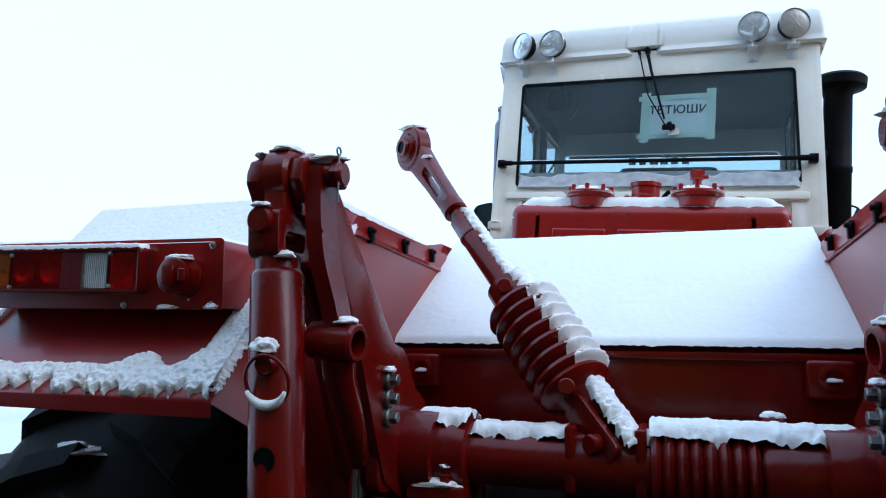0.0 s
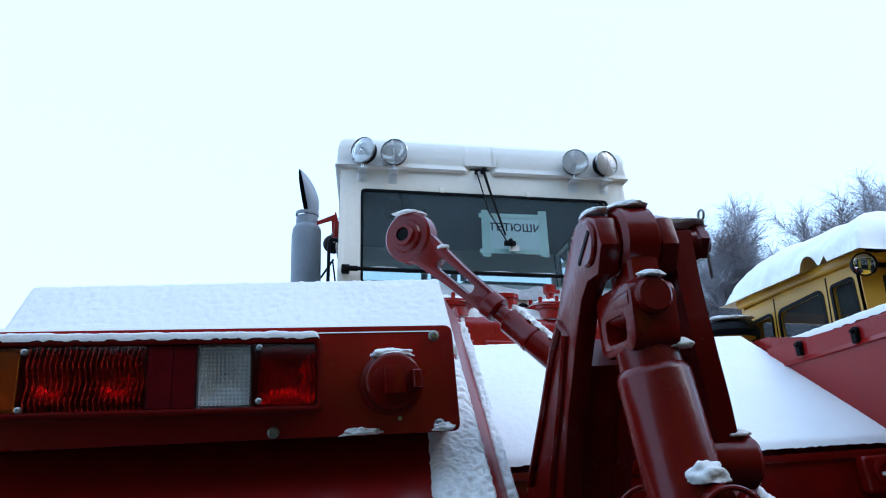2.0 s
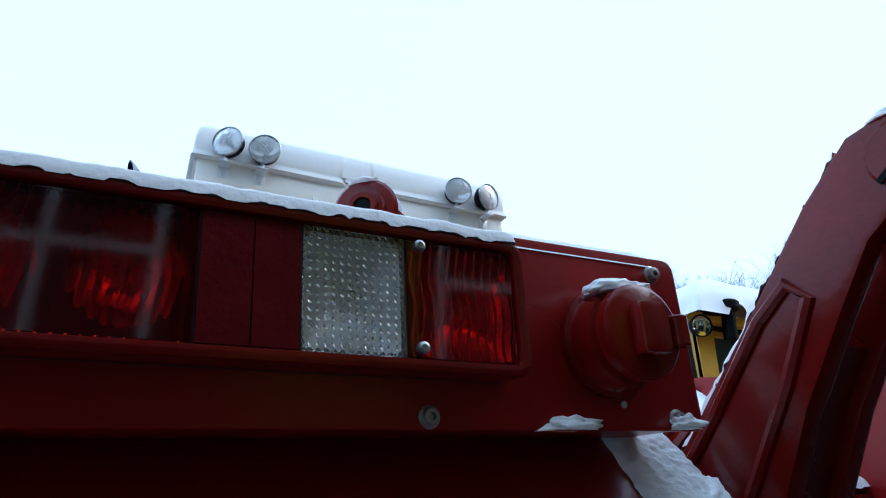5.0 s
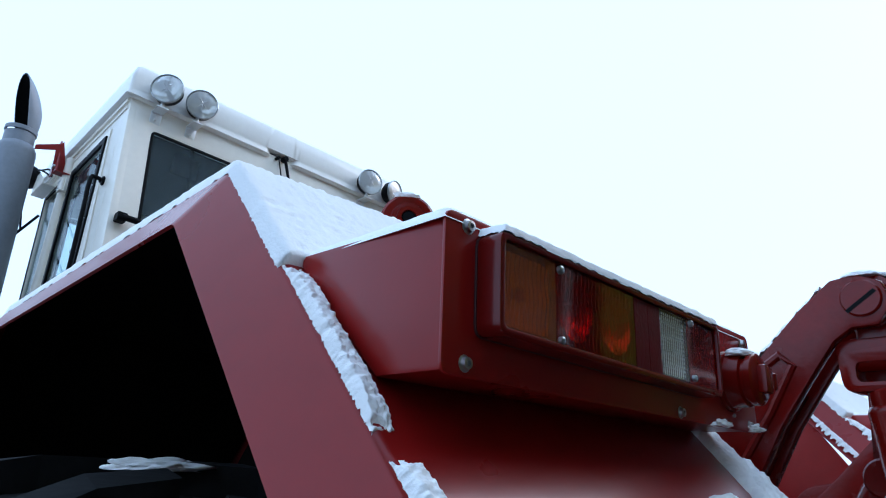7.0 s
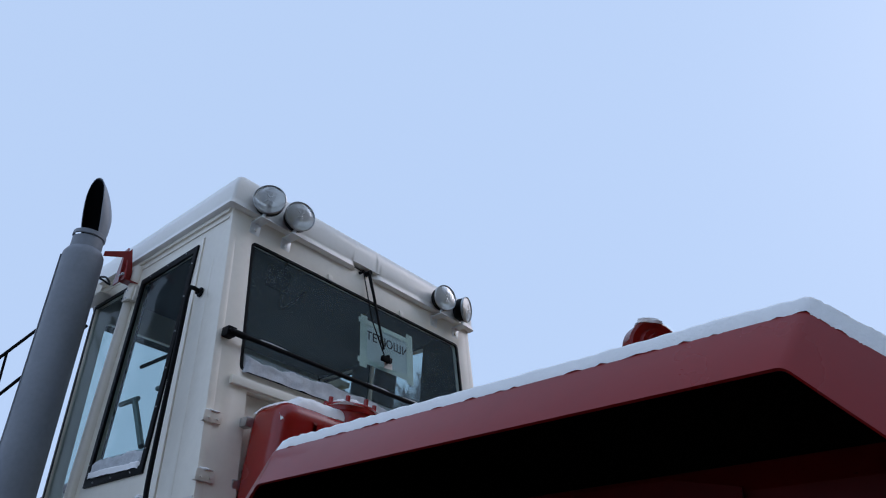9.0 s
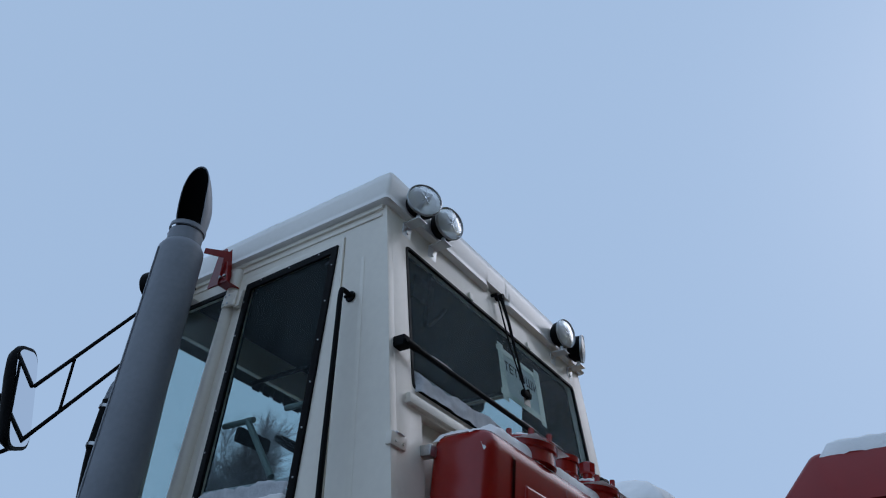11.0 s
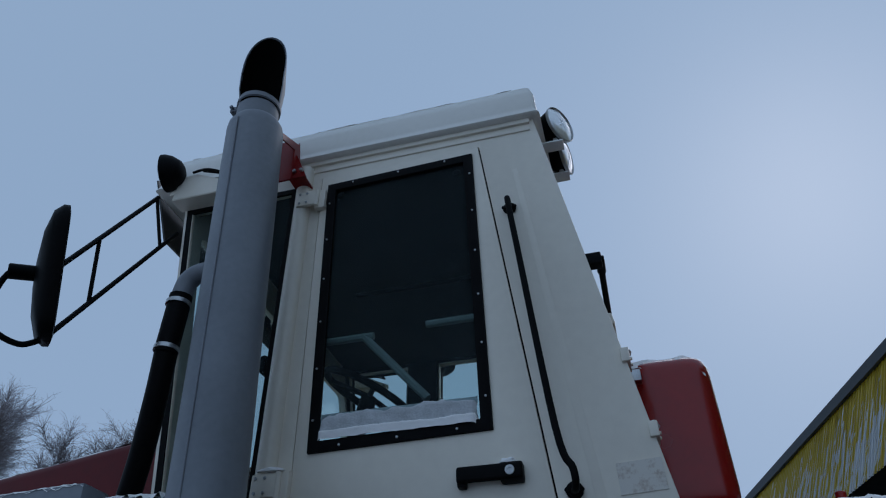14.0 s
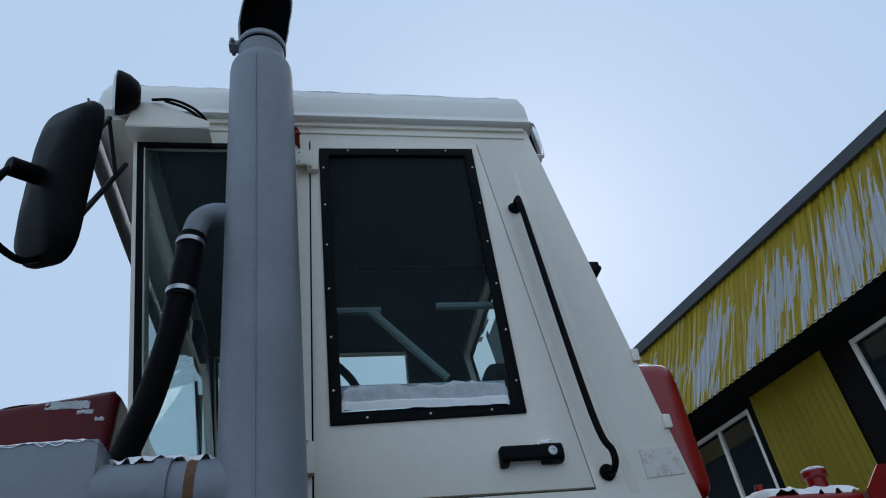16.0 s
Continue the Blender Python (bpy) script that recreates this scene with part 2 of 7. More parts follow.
def tube(points, r, n=10, closed=False, rz=None):
    """A bar of round section along a path."""
    pts = [Vector(p) for p in points]
    bm = bmesh.new()
    rings, up = [], None
    count = len(pts)
    for i, p in enumerate(pts):
        if closed:
            d = pts[(i + 1) % count] - pts[i - 1]
        else:
            d = pts[min(i + 1, count - 1)] - pts[max(i - 1, 0)]
        d.normalize()
        if up is None:
            up = d.orthogonal().normalized()
        side = d.cross(up).normalized()
        up = side.cross(d).normalized()
        rr = r[i] if isinstance(r, (list, tuple)) else r
        rings.append([bm.verts.new(p + rr * (math.cos(2 * math.pi * k / n) * up + math.sin(2 * math.pi * k / n) * side)) for k in range(n)])
    pairs = list(zip(rings, rings[1:])) + ([(rings[-1], rings[0])] if closed else [])
    for a, b in pairs:
        for k in range(n):
            bm.faces.new((a[k], a[(k + 1) % n], b[(k + 1) % n], b[k]))
    if not closed:
        bm.faces.new(rings[0][::-1])
        bm.faces.new(rings[-1])
    return bm


def smooth_path(points, steps=6):
    """A Catmull-Rom curve through the points."""
    p = [Vector(q) for q in points]
    p = [2 * p[0] - p[1]] + p + [2 * p[-1] - p[-2]]
    out = []
    for a, b, c, d in zip(p, p[1:], p[2:], p[3:]):
        for k in range(steps):
            t = k / steps
            out.append(0.5 * (2 * b + (c - a) * t + (2 * a - 5 * b + 4 * c - d) * t * t + (3 * b - a - 3 * c + d) * t ** 3))
    return out + [p[-2]]


def plate(outline, place, thick, holes=(), bevel=0.0):
    """A flat plate with holes: 2D loops, place(u, v, w) gives the point at depth w."""
    bm = bmesh.new()
    edges = []
    for loop in (outline, *holes):
        vs = [bm.verts.new((u, v, 0)) for u, v in loop]
        edges += [bm.edges.new((vs[i], vs[(i + 1) % len(vs)])) for i in range(len(vs))]
    bmesh.ops.triangle_fill(bm, use_beauty=True, use_dissolve=False, edges=edges)
    bmesh.ops.dissolve_limit(bm, angle_limit=0.01, use_dissolve_boundaries=False, verts=bm.verts[:], edges=[e for e in bm.edges if not e.is_boundary])
    got = bmesh.ops.extrude_face_region(bm, geom=bm.faces[:])
    for v in [g for g in got["geom"] if isinstance(g, bmesh.types.BMVert)]:
        v.co.z = thick
    bmesh.ops.recalc_face_normals(bm, faces=bm.faces)
    if bevel:
        sharp = [e for e in bm.edges if len(e.link_faces) == 2 and e.calc_face_angle(0) > 0.6]
        bmesh.ops.bevel(bm, geom=sharp, offset=bevel, segments=2, profile=0.6, affect="EDGES")
    for v in bm.verts:
        v.co = Vector(place(v.co.x, v.co.y, v.co.z))
    return bm


def rounded(pts, r, n=4):
    """A 2D loop with its corners rounded."""
    out = []
    k = len(pts)
    for i in range(k):
        a, b, c = Vector(pts[i - 1]), Vector(pts[i]), Vector(pts[(i + 1) % k])
        p, q = b + (a - b).normalized() * r, b + (c - b).normalized() * r
        for s in range(n + 1):
            t = s / n
            out.append(tuple((1 - t) ** 2 * p + 2 * t * (1 - t) * b + t * t * q))
    return out


def lip(points, width):
    """A 2D loop moved inwards (width > 0) along its corners."""
    out = []
    k = len(points)
    area = sum(points[i - 1][0] * points[i][1] - points[i][0] * points[i - 1][1] for i in range(k))
    s = 1 if area > 0 else -1
    for i in range(k):
        a, b, c = Vector(points[i - 1]), Vector(points[i]), Vector(points[(i + 1) % k])
        d1, d2 = (b - a).normalized(), (c - b).normalized()
        n1, n2 = Vector((-d1.y, d1.x)) * s, Vector((-d2.y, d2.x)) * s
        bis = (n1 + n2).normalized()
        out.append(tuple(b + bis * width / max(0.3, bis.dot(n1))))
    return out


def fbm(p, octaves=3):
    v, a = 0.0, 1.0
    p = Vector(p)
    for _ in range(octaves):
        v += a * noise.noise(p)
        p = p * 2.03 + Vector((7.1, 3.3, 5.7))
        a *= 0.5
    return v


def snow_sheet(place, normal, nu, nv, thick, ragged=0.3, edge=0.12, scale=14, seed=0, lumps=0.35, mask=None, sink=0.012, grit=0.0):
    """A layer of snow on a surface place(u, v), u and v from 0 to 1. It thins out to a torn edge and dips below the surface there."""
    bm = bmesh.new()
    up = Vector(normal).normalized() if not callable(normal) else None
    grid = []
    for j in range(nv + 1):
        row = []
        for i in range(nu + 1):
            u, v = i / nu, j / nv
            p = Vector(place(u, v))
            d = min(u, 1 - u, v, 1 - v) if mask is None else mask(u, v)
            q = p * scale + Vector((seed * 3.7, seed * 1.3, 0))
            lobes = 0.42 - 1.5 * abs(noise.noise(q * 0.8)) + 0.35 * noise.noise(q * 2.3) + 0.2 * noise.noise(q * 5.1)
            k = d / edge + ragged * lobes * 1.8
            k = max(0.0, min(1.0, k))
            k = math.sqrt(1 - (1 - k) ** 2)
            fine = fbm(q * 1.3 + Vector((9, 2, 4)), 2)
            h = -sink + (thick * (1 + lumps * fine) + sink) * k
            if grit:
                h += grit * k * (1.0 - 3.2 * abs(noise.noise(p * 75 + Vector((seed, 3, 1)))) - 1.4 * abs(noise.noise(p * 170)))
            nrm = up or Vector(normal(u, v)).normalized()
            row.append(bm.verts.new(p + nrm * h))
        grid.append(row)
    for a, b in zip(grid, grid[1:]):
        for i in range(nu):
            bm.faces.new((a[i], a[i + 1], b[i + 1], b[i]))
    return bm


def snow(name, bm, label, mat=None, m=None):
    """A patch of snow: a thing of its own that lies on another."""
    if m:
        moved(bm, m)
    ob = part(name, bm, mat or SNOW, smooth=180)
    return tagged(ob, label, "snow", "", "stuff")


def snow_heap(name, centre, size, label, seed=0, rough=0.4, m=None, squash=0.0):
    """A small rounded cap of snow."""
    bm = bmesh.new()
    bmesh.ops.create_icosphere(bm, subdivisions=4, radius=1)
    for v in bm.verts:
        k = 1 + rough * fbm(v.co * 1.7 + Vector((seed * 2.3, seed, 0)), 3)
        v.co = Vector((v.co.x * size[0] * k, v.co.y * size[1] * k, max(-0.25, v.co.z) * size[2] * k)) + Vector(centre)
    return snow(name, bm, label, None, m)


# ---- ground ----
def build_ground():
    bm = bmesh.new()
    n, half = 90, 420.0
    grid = []
    for j in range(n + 1):
        row = []
        for i in range(n + 1):
            a, b = 2 * i / n - 1, 2 * j / n - 1
            x, y = half * a * abs(a) ** 1.6, half * b * abs(b) ** 1.6
            row.append(bm.verts.new((x, y, 0.05 * fbm((x * 0.35, y * 0.35, 0)) - 0.02)))
        grid.append(row)
    for a, b in zip(grid, grid[1:]):
        for i in range(n):
            bm.faces.new((a[i], a[i + 1], b[i + 1], b[i]))
    ob = part("ground", bm, GROUND, smooth=180)
    tagged(ob, "snow-covered ground", "ground", "", "structure")
    # Made-up dark slab over the snow; it keeps bounced light off undersides.
    yard = part("pavement", box(-6.2, 24, -8, 17, -0.3, 0.10, 0.02), BOUNCEDARK, smooth=0)
    tagged(yard, "added dark slab that cuts light bounced up from the snow", "pavement", "", "structure")


build_ground()

# ---- the red and white tractor ----
tractor = thing("tractor", (0, 3, 0), "large red articulated tractor with white cab, parked under snow", "tractor")

# The rear half is turned and rolled a little against the front half.
REAR = Matrix.Translation((0, 1.2, 1.75)) @ Euler((0, radians(-4.0), radians(2.7))).to_matrix().to_4x4() @ Matrix.Translation((0, -1.2, -1.75))
MID = 0.165


def flipped(bm):
    """The same on the other side of the rear half."""
    for v in bm.verts:
        v.co.x = 2 * MID - v.co.x
    return bm


FENDER = [(1.094, 1.607), (1.545, 2.080), (2.58, 2.022), (3.00, 1.53)]
FLANGE = [(1.160, 1.545), (1.575, 1.993), (2.548, 1.940), (2.93, 1.48)]


def side_x(x, right):
    return 2 * MID - x if right else x


def build_fender(right):
    rows = [(-1.305, FLANGE), (-1.25, FENDER), (-0.49, FENDER), (-0.432, FLANGE)]
    bm = bmesh.new()
    grid = [[bm.verts.new((side_x(x, right), y, z)) for y, z in prof] for x, prof in rows]
    for a, b in zip(grid, grid[1:]):
        for i in range(3):
            bm.faces.new((a[i], a[i + 1], b[i + 1], b[i]))
    lower = [bm.verts.new((side_x(x, right), y + 0.004, z - 0.035)) for x, (y, z) in ((-1.25, FENDER[0]), (-0.49, FENDER[0]))]
    bm.faces.new((grid[1][0], grid[2][0], lower[1], lower[0]))
    bmesh.ops.recalc_face_normals(bm, faces=bm.faces)
    creases = [e for e in bm.edges if len(e.link_faces) == 2 and e.calc_face_angle(0) > 0.2]
    bmesh.ops.bevel(bm, geom=creases, offset=0.008, segments=3, profile=0.5, affect="EDGES")
    bmesh.ops.solidify(bm, geom=bm.faces[:], thickness=0.005)
    fender = part("fender", moved(bm, REAR), RED, tractor, "angular red sheet-metal rear fender")
    # Inner side wall with its bolts.
    wall = [(1.20, 1.50), (1.56, 2.005), (1.60, 2.045), (2.33, 2.025), (2.33, 1.93), (1.87, 1.64), (1.87, 1.2), (1.35, 1.2)]
    inner = plate(wall, lambda u, v, w: (side_x(-0.447 + w, right), u, v), 0.006)
    side = part("fender_side_plate", moved(inner, REAR), RED, fender)
    for y in (1.672, 1.915, 2.159):
        z = 2.013
        bolt = join(rod((side_x(-0.452, right), y, z), (side_x(-0.420, right), y, z), 0.007, 6), rod((side_x(-0.442, right), y, z), (side_x(-0.430, right), y, z), 0.013, 12),
                    box(side_x(-0.442, right), side_x(-0.426, right), y - 0.010, y + 0.010, z - 0.034, z - 0.004, 0.003))
        part("bolt", moved(bolt, REAR), BLACK, fender)
    # Near-black sheet under the fender paints the shade of the wheel arch.
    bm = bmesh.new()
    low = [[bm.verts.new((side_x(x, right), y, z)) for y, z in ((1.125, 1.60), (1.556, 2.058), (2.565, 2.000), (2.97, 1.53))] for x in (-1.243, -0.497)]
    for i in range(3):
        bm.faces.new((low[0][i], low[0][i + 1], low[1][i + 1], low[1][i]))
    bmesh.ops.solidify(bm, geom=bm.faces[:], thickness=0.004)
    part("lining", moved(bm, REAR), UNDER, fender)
    # Snow on the top and the upper slope.
    back, top, front = Vector((1.39, 1.918)), Vector((1.545, 2.081)), Vector((2.57, 2.0235))

    def on_fender(u, v):
        x = -1.256 + 0.775 * u
        if v < 0.38:
            q = back.lerp(top, v / 0.38)
        else:
            q = top.lerp(front, (v - 0.38) / 0.62)
        return side_x(x, right), q.x, q.y

    def fender_up(u, v):
        k = max(0.0, min(1.0, (v - 0.30) / 0.16))
        return 0, -0.7 * (1 - k), 0.72 + 0.28 * k

    bm = snow_sheet(on_fender, fender_up, 170, 120, 0.013, ragged=0.022, edge=0.014, scale=90, seed=3 + right, lumps=0.14, grit=0.0009)
    snow("snow_layer", bm, "even layer of snow on the red fender", m=REAR)
    # A torn strip of snow down the slope past the lamp box, on both edges.
    for x0, x1, seed, s0, s1 in ((-1.252, -1.226, 11, 0.66, 0.27), (-1.250, -1.222, 13, 0.225, -0.015), (-0.535, -0.482, 12, 0.66, 0.02)):
        def strip(u, v, x0=x0, x1=x1, s0=s0, s1=s1):
            s = s0 + (s1 - s0) * v
            w = 1 + (0.9 * (1 - s) if x1 > -0.6 else 0)
            return side_x(x1 + (x0 - x1) * w * (1 - u), right), 1.094 + 0.451 * s, 1.612 + 0.465 * s

        snow("snow_strip", snow_sheet(strip, (0, -0.72, 0.70), 30, 240, 0.010, ragged=0.10, edge=0.25, scale=110, seed=seed, lumps=0.15, grit=0.0012), "torn strip of snow on the fender slope", m=REAR)

    for x, s, h, seed in ((-1.286, 0.06, 0.020, 8), (-1.272, 0.02, 0.016, 3)):
        snow_heap("snow_clump", (side_x(x, right), 1.090 + 0.451 * s, 1.606 + 0.465 * s), (0.014, 0.016, h), "clump of snow clinging to the fender edge", seed, 0.25, REAR)

    # Thin crest of snow on the inner flange's edge.
    def crest(u, v):
        s = 0.05 + 0.95 * v
        return side_x(-0.452 + 0.022 * u, right), 1.150 + 0.425 * s, 1.565 + 0.455 * s

    snow("snow_crest", snow_sheet(crest, (0, -0.72, 0.70), 12, 200, 0.009, ragged=0.22, edge=0.3, scale=90, seed=15, lumps=0.3), "thin crest of snow on the fender's inner edge", m=REAR)

    # Clinging snow along the foot of the slope.
    def foot(u, v):
        s = 0.40 * v - 0.008
        return side_x(-1.24 + 0.75 * u, right), 1.094 + 0.451 * s, 1.612 + 0.465 * s

    def foot_mask(u, v):
        top_edge = 0.285 + 0.02 * u + 0.17 * math.exp(-((u - 0.725) / 0.055) ** 2) + 0.40 * max(0, u - 0.83) / 0.17 + 0.03 * fbm((u * 9, 0.3, 2))
        low_edge = 0.0 + 0.17 * abs(fbm((u * 15, 7, 1), 3))
        return min(v - low_edge, top_edge - v, 2 * (1 - u) + 0.1)

    snow("snow_drift", snow_sheet(foot, (0, -0.72, 0.70), 290, 96, 0.013, ragged=0.26, edge=0.075, scale=55, seed=21, lumps=0.30, mask=foot_mask, grit=0.0022), "lumpy snow clinging to the fender foot", m=REAR)
    return fender


build_fender(False)
build_fender(True)


def screw(parent, x, y, z, r=0.0060, m=None):
    bm = lathe((x, y + 0.004, z), (x, y - 1, z), [(0, 0), (0, r * 1.35), (0.004, r * 1.35), (0.005, r), (0.009, r * 0.9), (0.0095, r * 0.45), (0.006, r * 0.4), (0.006, 0)], 14)
    return part("screw", moved(bm, m or REAR), STEEL, parent)


def build_lamp_box(right):
    """The box on the fender slope that carries the rear lamp and the trailer socket."""
    sx = lambda x: side_x(x, right)
    bm = bmesh.new()
    near = [(-1.219, 1.176, 1.934), (-1.219, 1.172, 1.789), (-0.531, 1.172, 1.782), (-0.534, 1.176, 1.912), (-0.547, 1.176, 1.925)]
    far = [(-1.229, 1.405, 1.932), (-1.219, 1.262, 1.789), (-0.534, 1.262, 1.782), (-0.540, 1.37, 1.895), (-0.552, 1.405, 1.928)]
    a = [bm.verts.new((sx(x), y, z)) for x, y, z in near]
    b = [bm.verts.new((sx(x), y, z)) for x, y, z in far]
    bm.faces.new(a)
    bm.faces.new(b[::-1])
    for i in range(5):
        bm.faces.new((a[i - 1], a[i], b[i], b[i - 1]))
    bmesh.ops.recalc_face_normals(bm, faces=bm.faces)
    bmesh.ops.bevel(bm, geom=[e for e in bm.edges if e.calc_face_angle(0) > 0.3], offset=0.006, segments=2, profile=0.6, affect="EDGES")
    holder = part("lamp_box", moved(bm, REAR), RED, tractor, "red sheet-metal box with rear lamp and socket")
    # Rear flange round the face.
    lipm = plate(rounded([(-1.223, 1.786), (-0.528, 1.779), (-0.532, 1.928), (-1.223, 1.938)], 0.012), lambda u, v, w: (sx(u), 1.174 - w, v), 0.004, bevel=0.0015)
    part("cover", moved(lipm, REAR), RED, holder)
    for x, z in ((-1.193, 1.9265), (-1.193, 1.798), (-0.782, 1.790), (-0.559, 1.913), (-0.557, 1.789)):
        screw(holder, sx(x), 1.170, z)
    # Socket with its hinged lid.
    p = (sx(-0.622), 1.170, 1.848)
    sock = lathe(p, (p[0], 0, p[2]), [(0, 0), (0, 0.044), (0.006, 0.044), (0.008, 0.040), (0.028, 0.038), (0.030, 0.033), (0.034, 0.033), (0.036, 0.037), (0.044, 0.037), (0.047, 0.033), (0.047, 0)], 28)
    ob = part("trailer_socket", moved(sock, REAR), CAST, holder)
    knob = join(box(p[0] - 0.014, p[0] + 0.014, p[1] - 0.060, p[1] - 0.045, p[2] - 0.020, p[2] + 0.020, 0.005),
                rod((p[0] + (-0.03 if right else 0.03), p[1] - 0.05, p[2] - 0.012), (p[0] + (-0.03 if right else 0.03), p[1] - 0.05, p[2] + 0.012), 0.008, 10))
    part("socket_lid", moved(knob, REAR), CAST, holder)
    part("dust_mark", moved(rod((sx(-0.612), 1.171, 1.800), (sx(-0.612), 1.168, 1.800), 0.003, 8), REAR), STEEL, holder)
    snow_heap("snow_cap", (sx(-0.622), 1.148, 1.884), (0.030, 0.022, 0.009), "small cap of snow on the trailer socket", 4, 0.3, REAR)
    snow_heap("snow_clump", (sx(-0.665), 1.168, 1.783), (0.024, 0.010, 0.008), "small clump of snow on the lamp box ledge", 7, 0.5, REAR)
    snow_heap("snow_clump", (sx(-0.553), 1.166, 1.783), (0.014, 0.010, 0.008), "small clump of snow on the lamp box ledge", 9, 0.6, REAR)
    bm = snow_sheet(lambda u, v: (sx(-1.225 + 0.675 * u), 1.169 + 0.237 * v, 1.934 - 0.009 * u), (0, 0, 1), 90, 24, 0.010, ragged=0.0, edge=0.03, scale=40, seed=31, lumps=0.12, sink=0.006)
    snow("snow_layer", bm, "thin snow on top of the lamp box", m=REAR)
    return holder


def lens_block(x0, x1, z0, z1, y, ribs, depth=0.003, cross=False):
    """A lens pane, smooth outside, with wavy upright ribs (or small studs) on its inner side."""
    bm = bmesh.new()
    n = max(2, ribs * 6)
    k = 24 if not cross else 75
    grid, rear = [], []
    for j in range(k + 1):
        row, back = [], []
        for i in range(n + 1):
            u, v = i / n, j / k
            h = depth * (0.5 + 0.5 * math.cos(2 * math.pi * (u * ribs + 0.22 * math.sin(v * 11))))
            if cross:
                h = depth * 0.25 * (math.cos(2 * math.pi * u * ribs) + 1) * (math.cos(2 * math.pi * v * 15) + 1)
            x, z = x0 + (x1 - x0) * u, z0 + (z1 - z0) * v
            row.append(bm.verts.new((x, y - 0.006, z)))
            back.append(bm.verts.new((x, y - 0.0035 + h, z)))
        grid.append(row)
        rear.append(back)
    for g in (grid, rear):
        for a, b in zip(g, g[1:]):
            for i in range(n):
                bm.faces.new((a[i], a[i + 1], b[i + 1], b[i]))
    rim_of = lambda g: g[0] + [r[-1] for r in g[1:]] + g[-1][-2::-1] + [r[0] for r in g[-2:0:-1]]
    p, q = rim_of(grid), rim_of(rear)
    for i in range(len(p)):
        bm.faces.new((p[i - 1], p[i], q[i], q[i - 1]))
    return bm


def build_tail_lamp(right):
    """The long rear combination lamp: a shallow dark red tub behind one cover of amber, red and clear lenses."""
    X0, X1, Z0, Z1, Y = -1.183, -0.716, 1.823, 1.921, 1.170
    deep = 0.030
    fall = Matrix(((1, 0, 0, 0), (0, 1, 0, 0), (-0.0215, 0, 1, -0.0215 * 1.183), (0, 0, 0, 1)))
    loop = rounded([(X0, Z0), (X1, Z0), (X1, Z1), (X0, Z1)], 0.012)
    hole = rounded(lip([(X0, Z0), (X1, Z0), (X1, Z1), (X0, Z1)], 0.008), 0.006)
    body = plate(loop, lambda u, v, w: (u, Y - w, v), 0.003, bevel=0.001)
    rim = plate(loop, lambda u, v, w: (u, Y - 0.003 - w, v), deep - 0.001, [hole], bevel=0.003)

    def put(name, b, mat, parent, label="", smooth=30):
        moved(b, fall)
        if right:
            flipped(b)
        return part(name, moved(b, REAR), mat, parent, label, smooth)

    lamp = put("rear_lamp", body, LAMPWELL, tractor, "long rear combination lamp with amber, red and clear lenses")
    put("lamp_rim", rim, REDRIM, lamp, "dark red plastic rim")
    L = X1 - X0
    at = lambda f: X0 + L * f
    mid = (Z0 + Z1) / 2
    za, zb = Z0 + 0.009, Z1 - 0.009
    face = Y - deep + 0.008

    def divider(f):
        put("divider", box(at(f) - 0.0012, at(f) + 0.0012, Y - deep + 0.004, Y - 0.003, za, zb), LAMPWELL, lamp)

    for f in (0.194, 0.522, 0.652, 0.802):
        divider(f)
    # Lenses: one ribbed cover a chamber.
    for f0, f1, mat, ribs, label, cross in ((0.020, 0.192, AMBER, 12, "amber ribbed lens", False), (0.196, 0.520, REDLENS, 22, "dark red ribbed lens over two reflectors", False),
                                            (0.654, 0.800, CLEAR, 13, "clear ribbed lens", True), (0.804, 0.980, REDLENS, 12, "bright red ribbed lens", False)):
        put("lens", lens_block(at(f0), at(f1), za, zb, face, ribs, 0.0004 if mat is AMBER else 0.0020, cross), mat, lamp, label)
    put("reflector_panel", lens_block(at(0.524), at(0.588), za, zb, face, 6, 0.0008, True), DEEPRED, lamp, "dark red cube-cut reflector panel")
    put("reflector_panel", lens_block(at(0.590), at(0.650), za, zb, face, 4, 0.0004), DEEPRED, lamp, "dark red plain panel")
    # Reflector bowls and bulbs behind the lenses.
    for f, half, tall, wide, mat in ((0.108, 0.037, 0.036, True, FOIL), (0.279, 0.031, 0.033, False, BOWL), (0.446, 0.031, 0.033, False, BOWL), (0.727, 0.0335, 0.0385, True, FOIL), (0.900, 0.038, 0.0385, True, BOWL)):
        cx, y0, h = at(f), Y - 0.0035, deep - 0.015
        bm = bmesh.new()
        rings = []
        for j in range(9):
            r = j / 8
            ring = []
            for k in range(32):
                a = 2 * math.pi * k / 32
                c, sn = math.cos(a), math.sin(a)
                q = (abs(c) ** 14 + abs(sn) ** 14) ** (-1 / 14) if wide else 1.0
                ring.append(bm.verts.new((cx + half * r * q * c, y0 - h * r * r, mid + tall * r * q * sn)))
            rings.append(ring)
        for p, q in zip(rings[1:], rings[2:]):
            for k in range(32):
                bm.faces.new((p[k], p[(k + 1) % 32], q[(k + 1) % 32], q[k]))
        bmesh.ops.delete(bm, geom=rings[0], context="VERTS")
        bm.faces.new([v for v in bm.verts if abs((v.co.x - cx) / half) < 0.2 and abs((v.co.z - mid) / tall) < 0.2][:32])
        put("reflector", bm, mat, lamp, "shiny reflector", 60)
        put("bulb", lathe((cx, y0, mid), (cx, 0, mid), [(0, 0.004), (0.006, 0.008), (0.010, 0.006), (0.013, 0)], 12), CLEAR if f > 0.15 else AMBER, lamp)
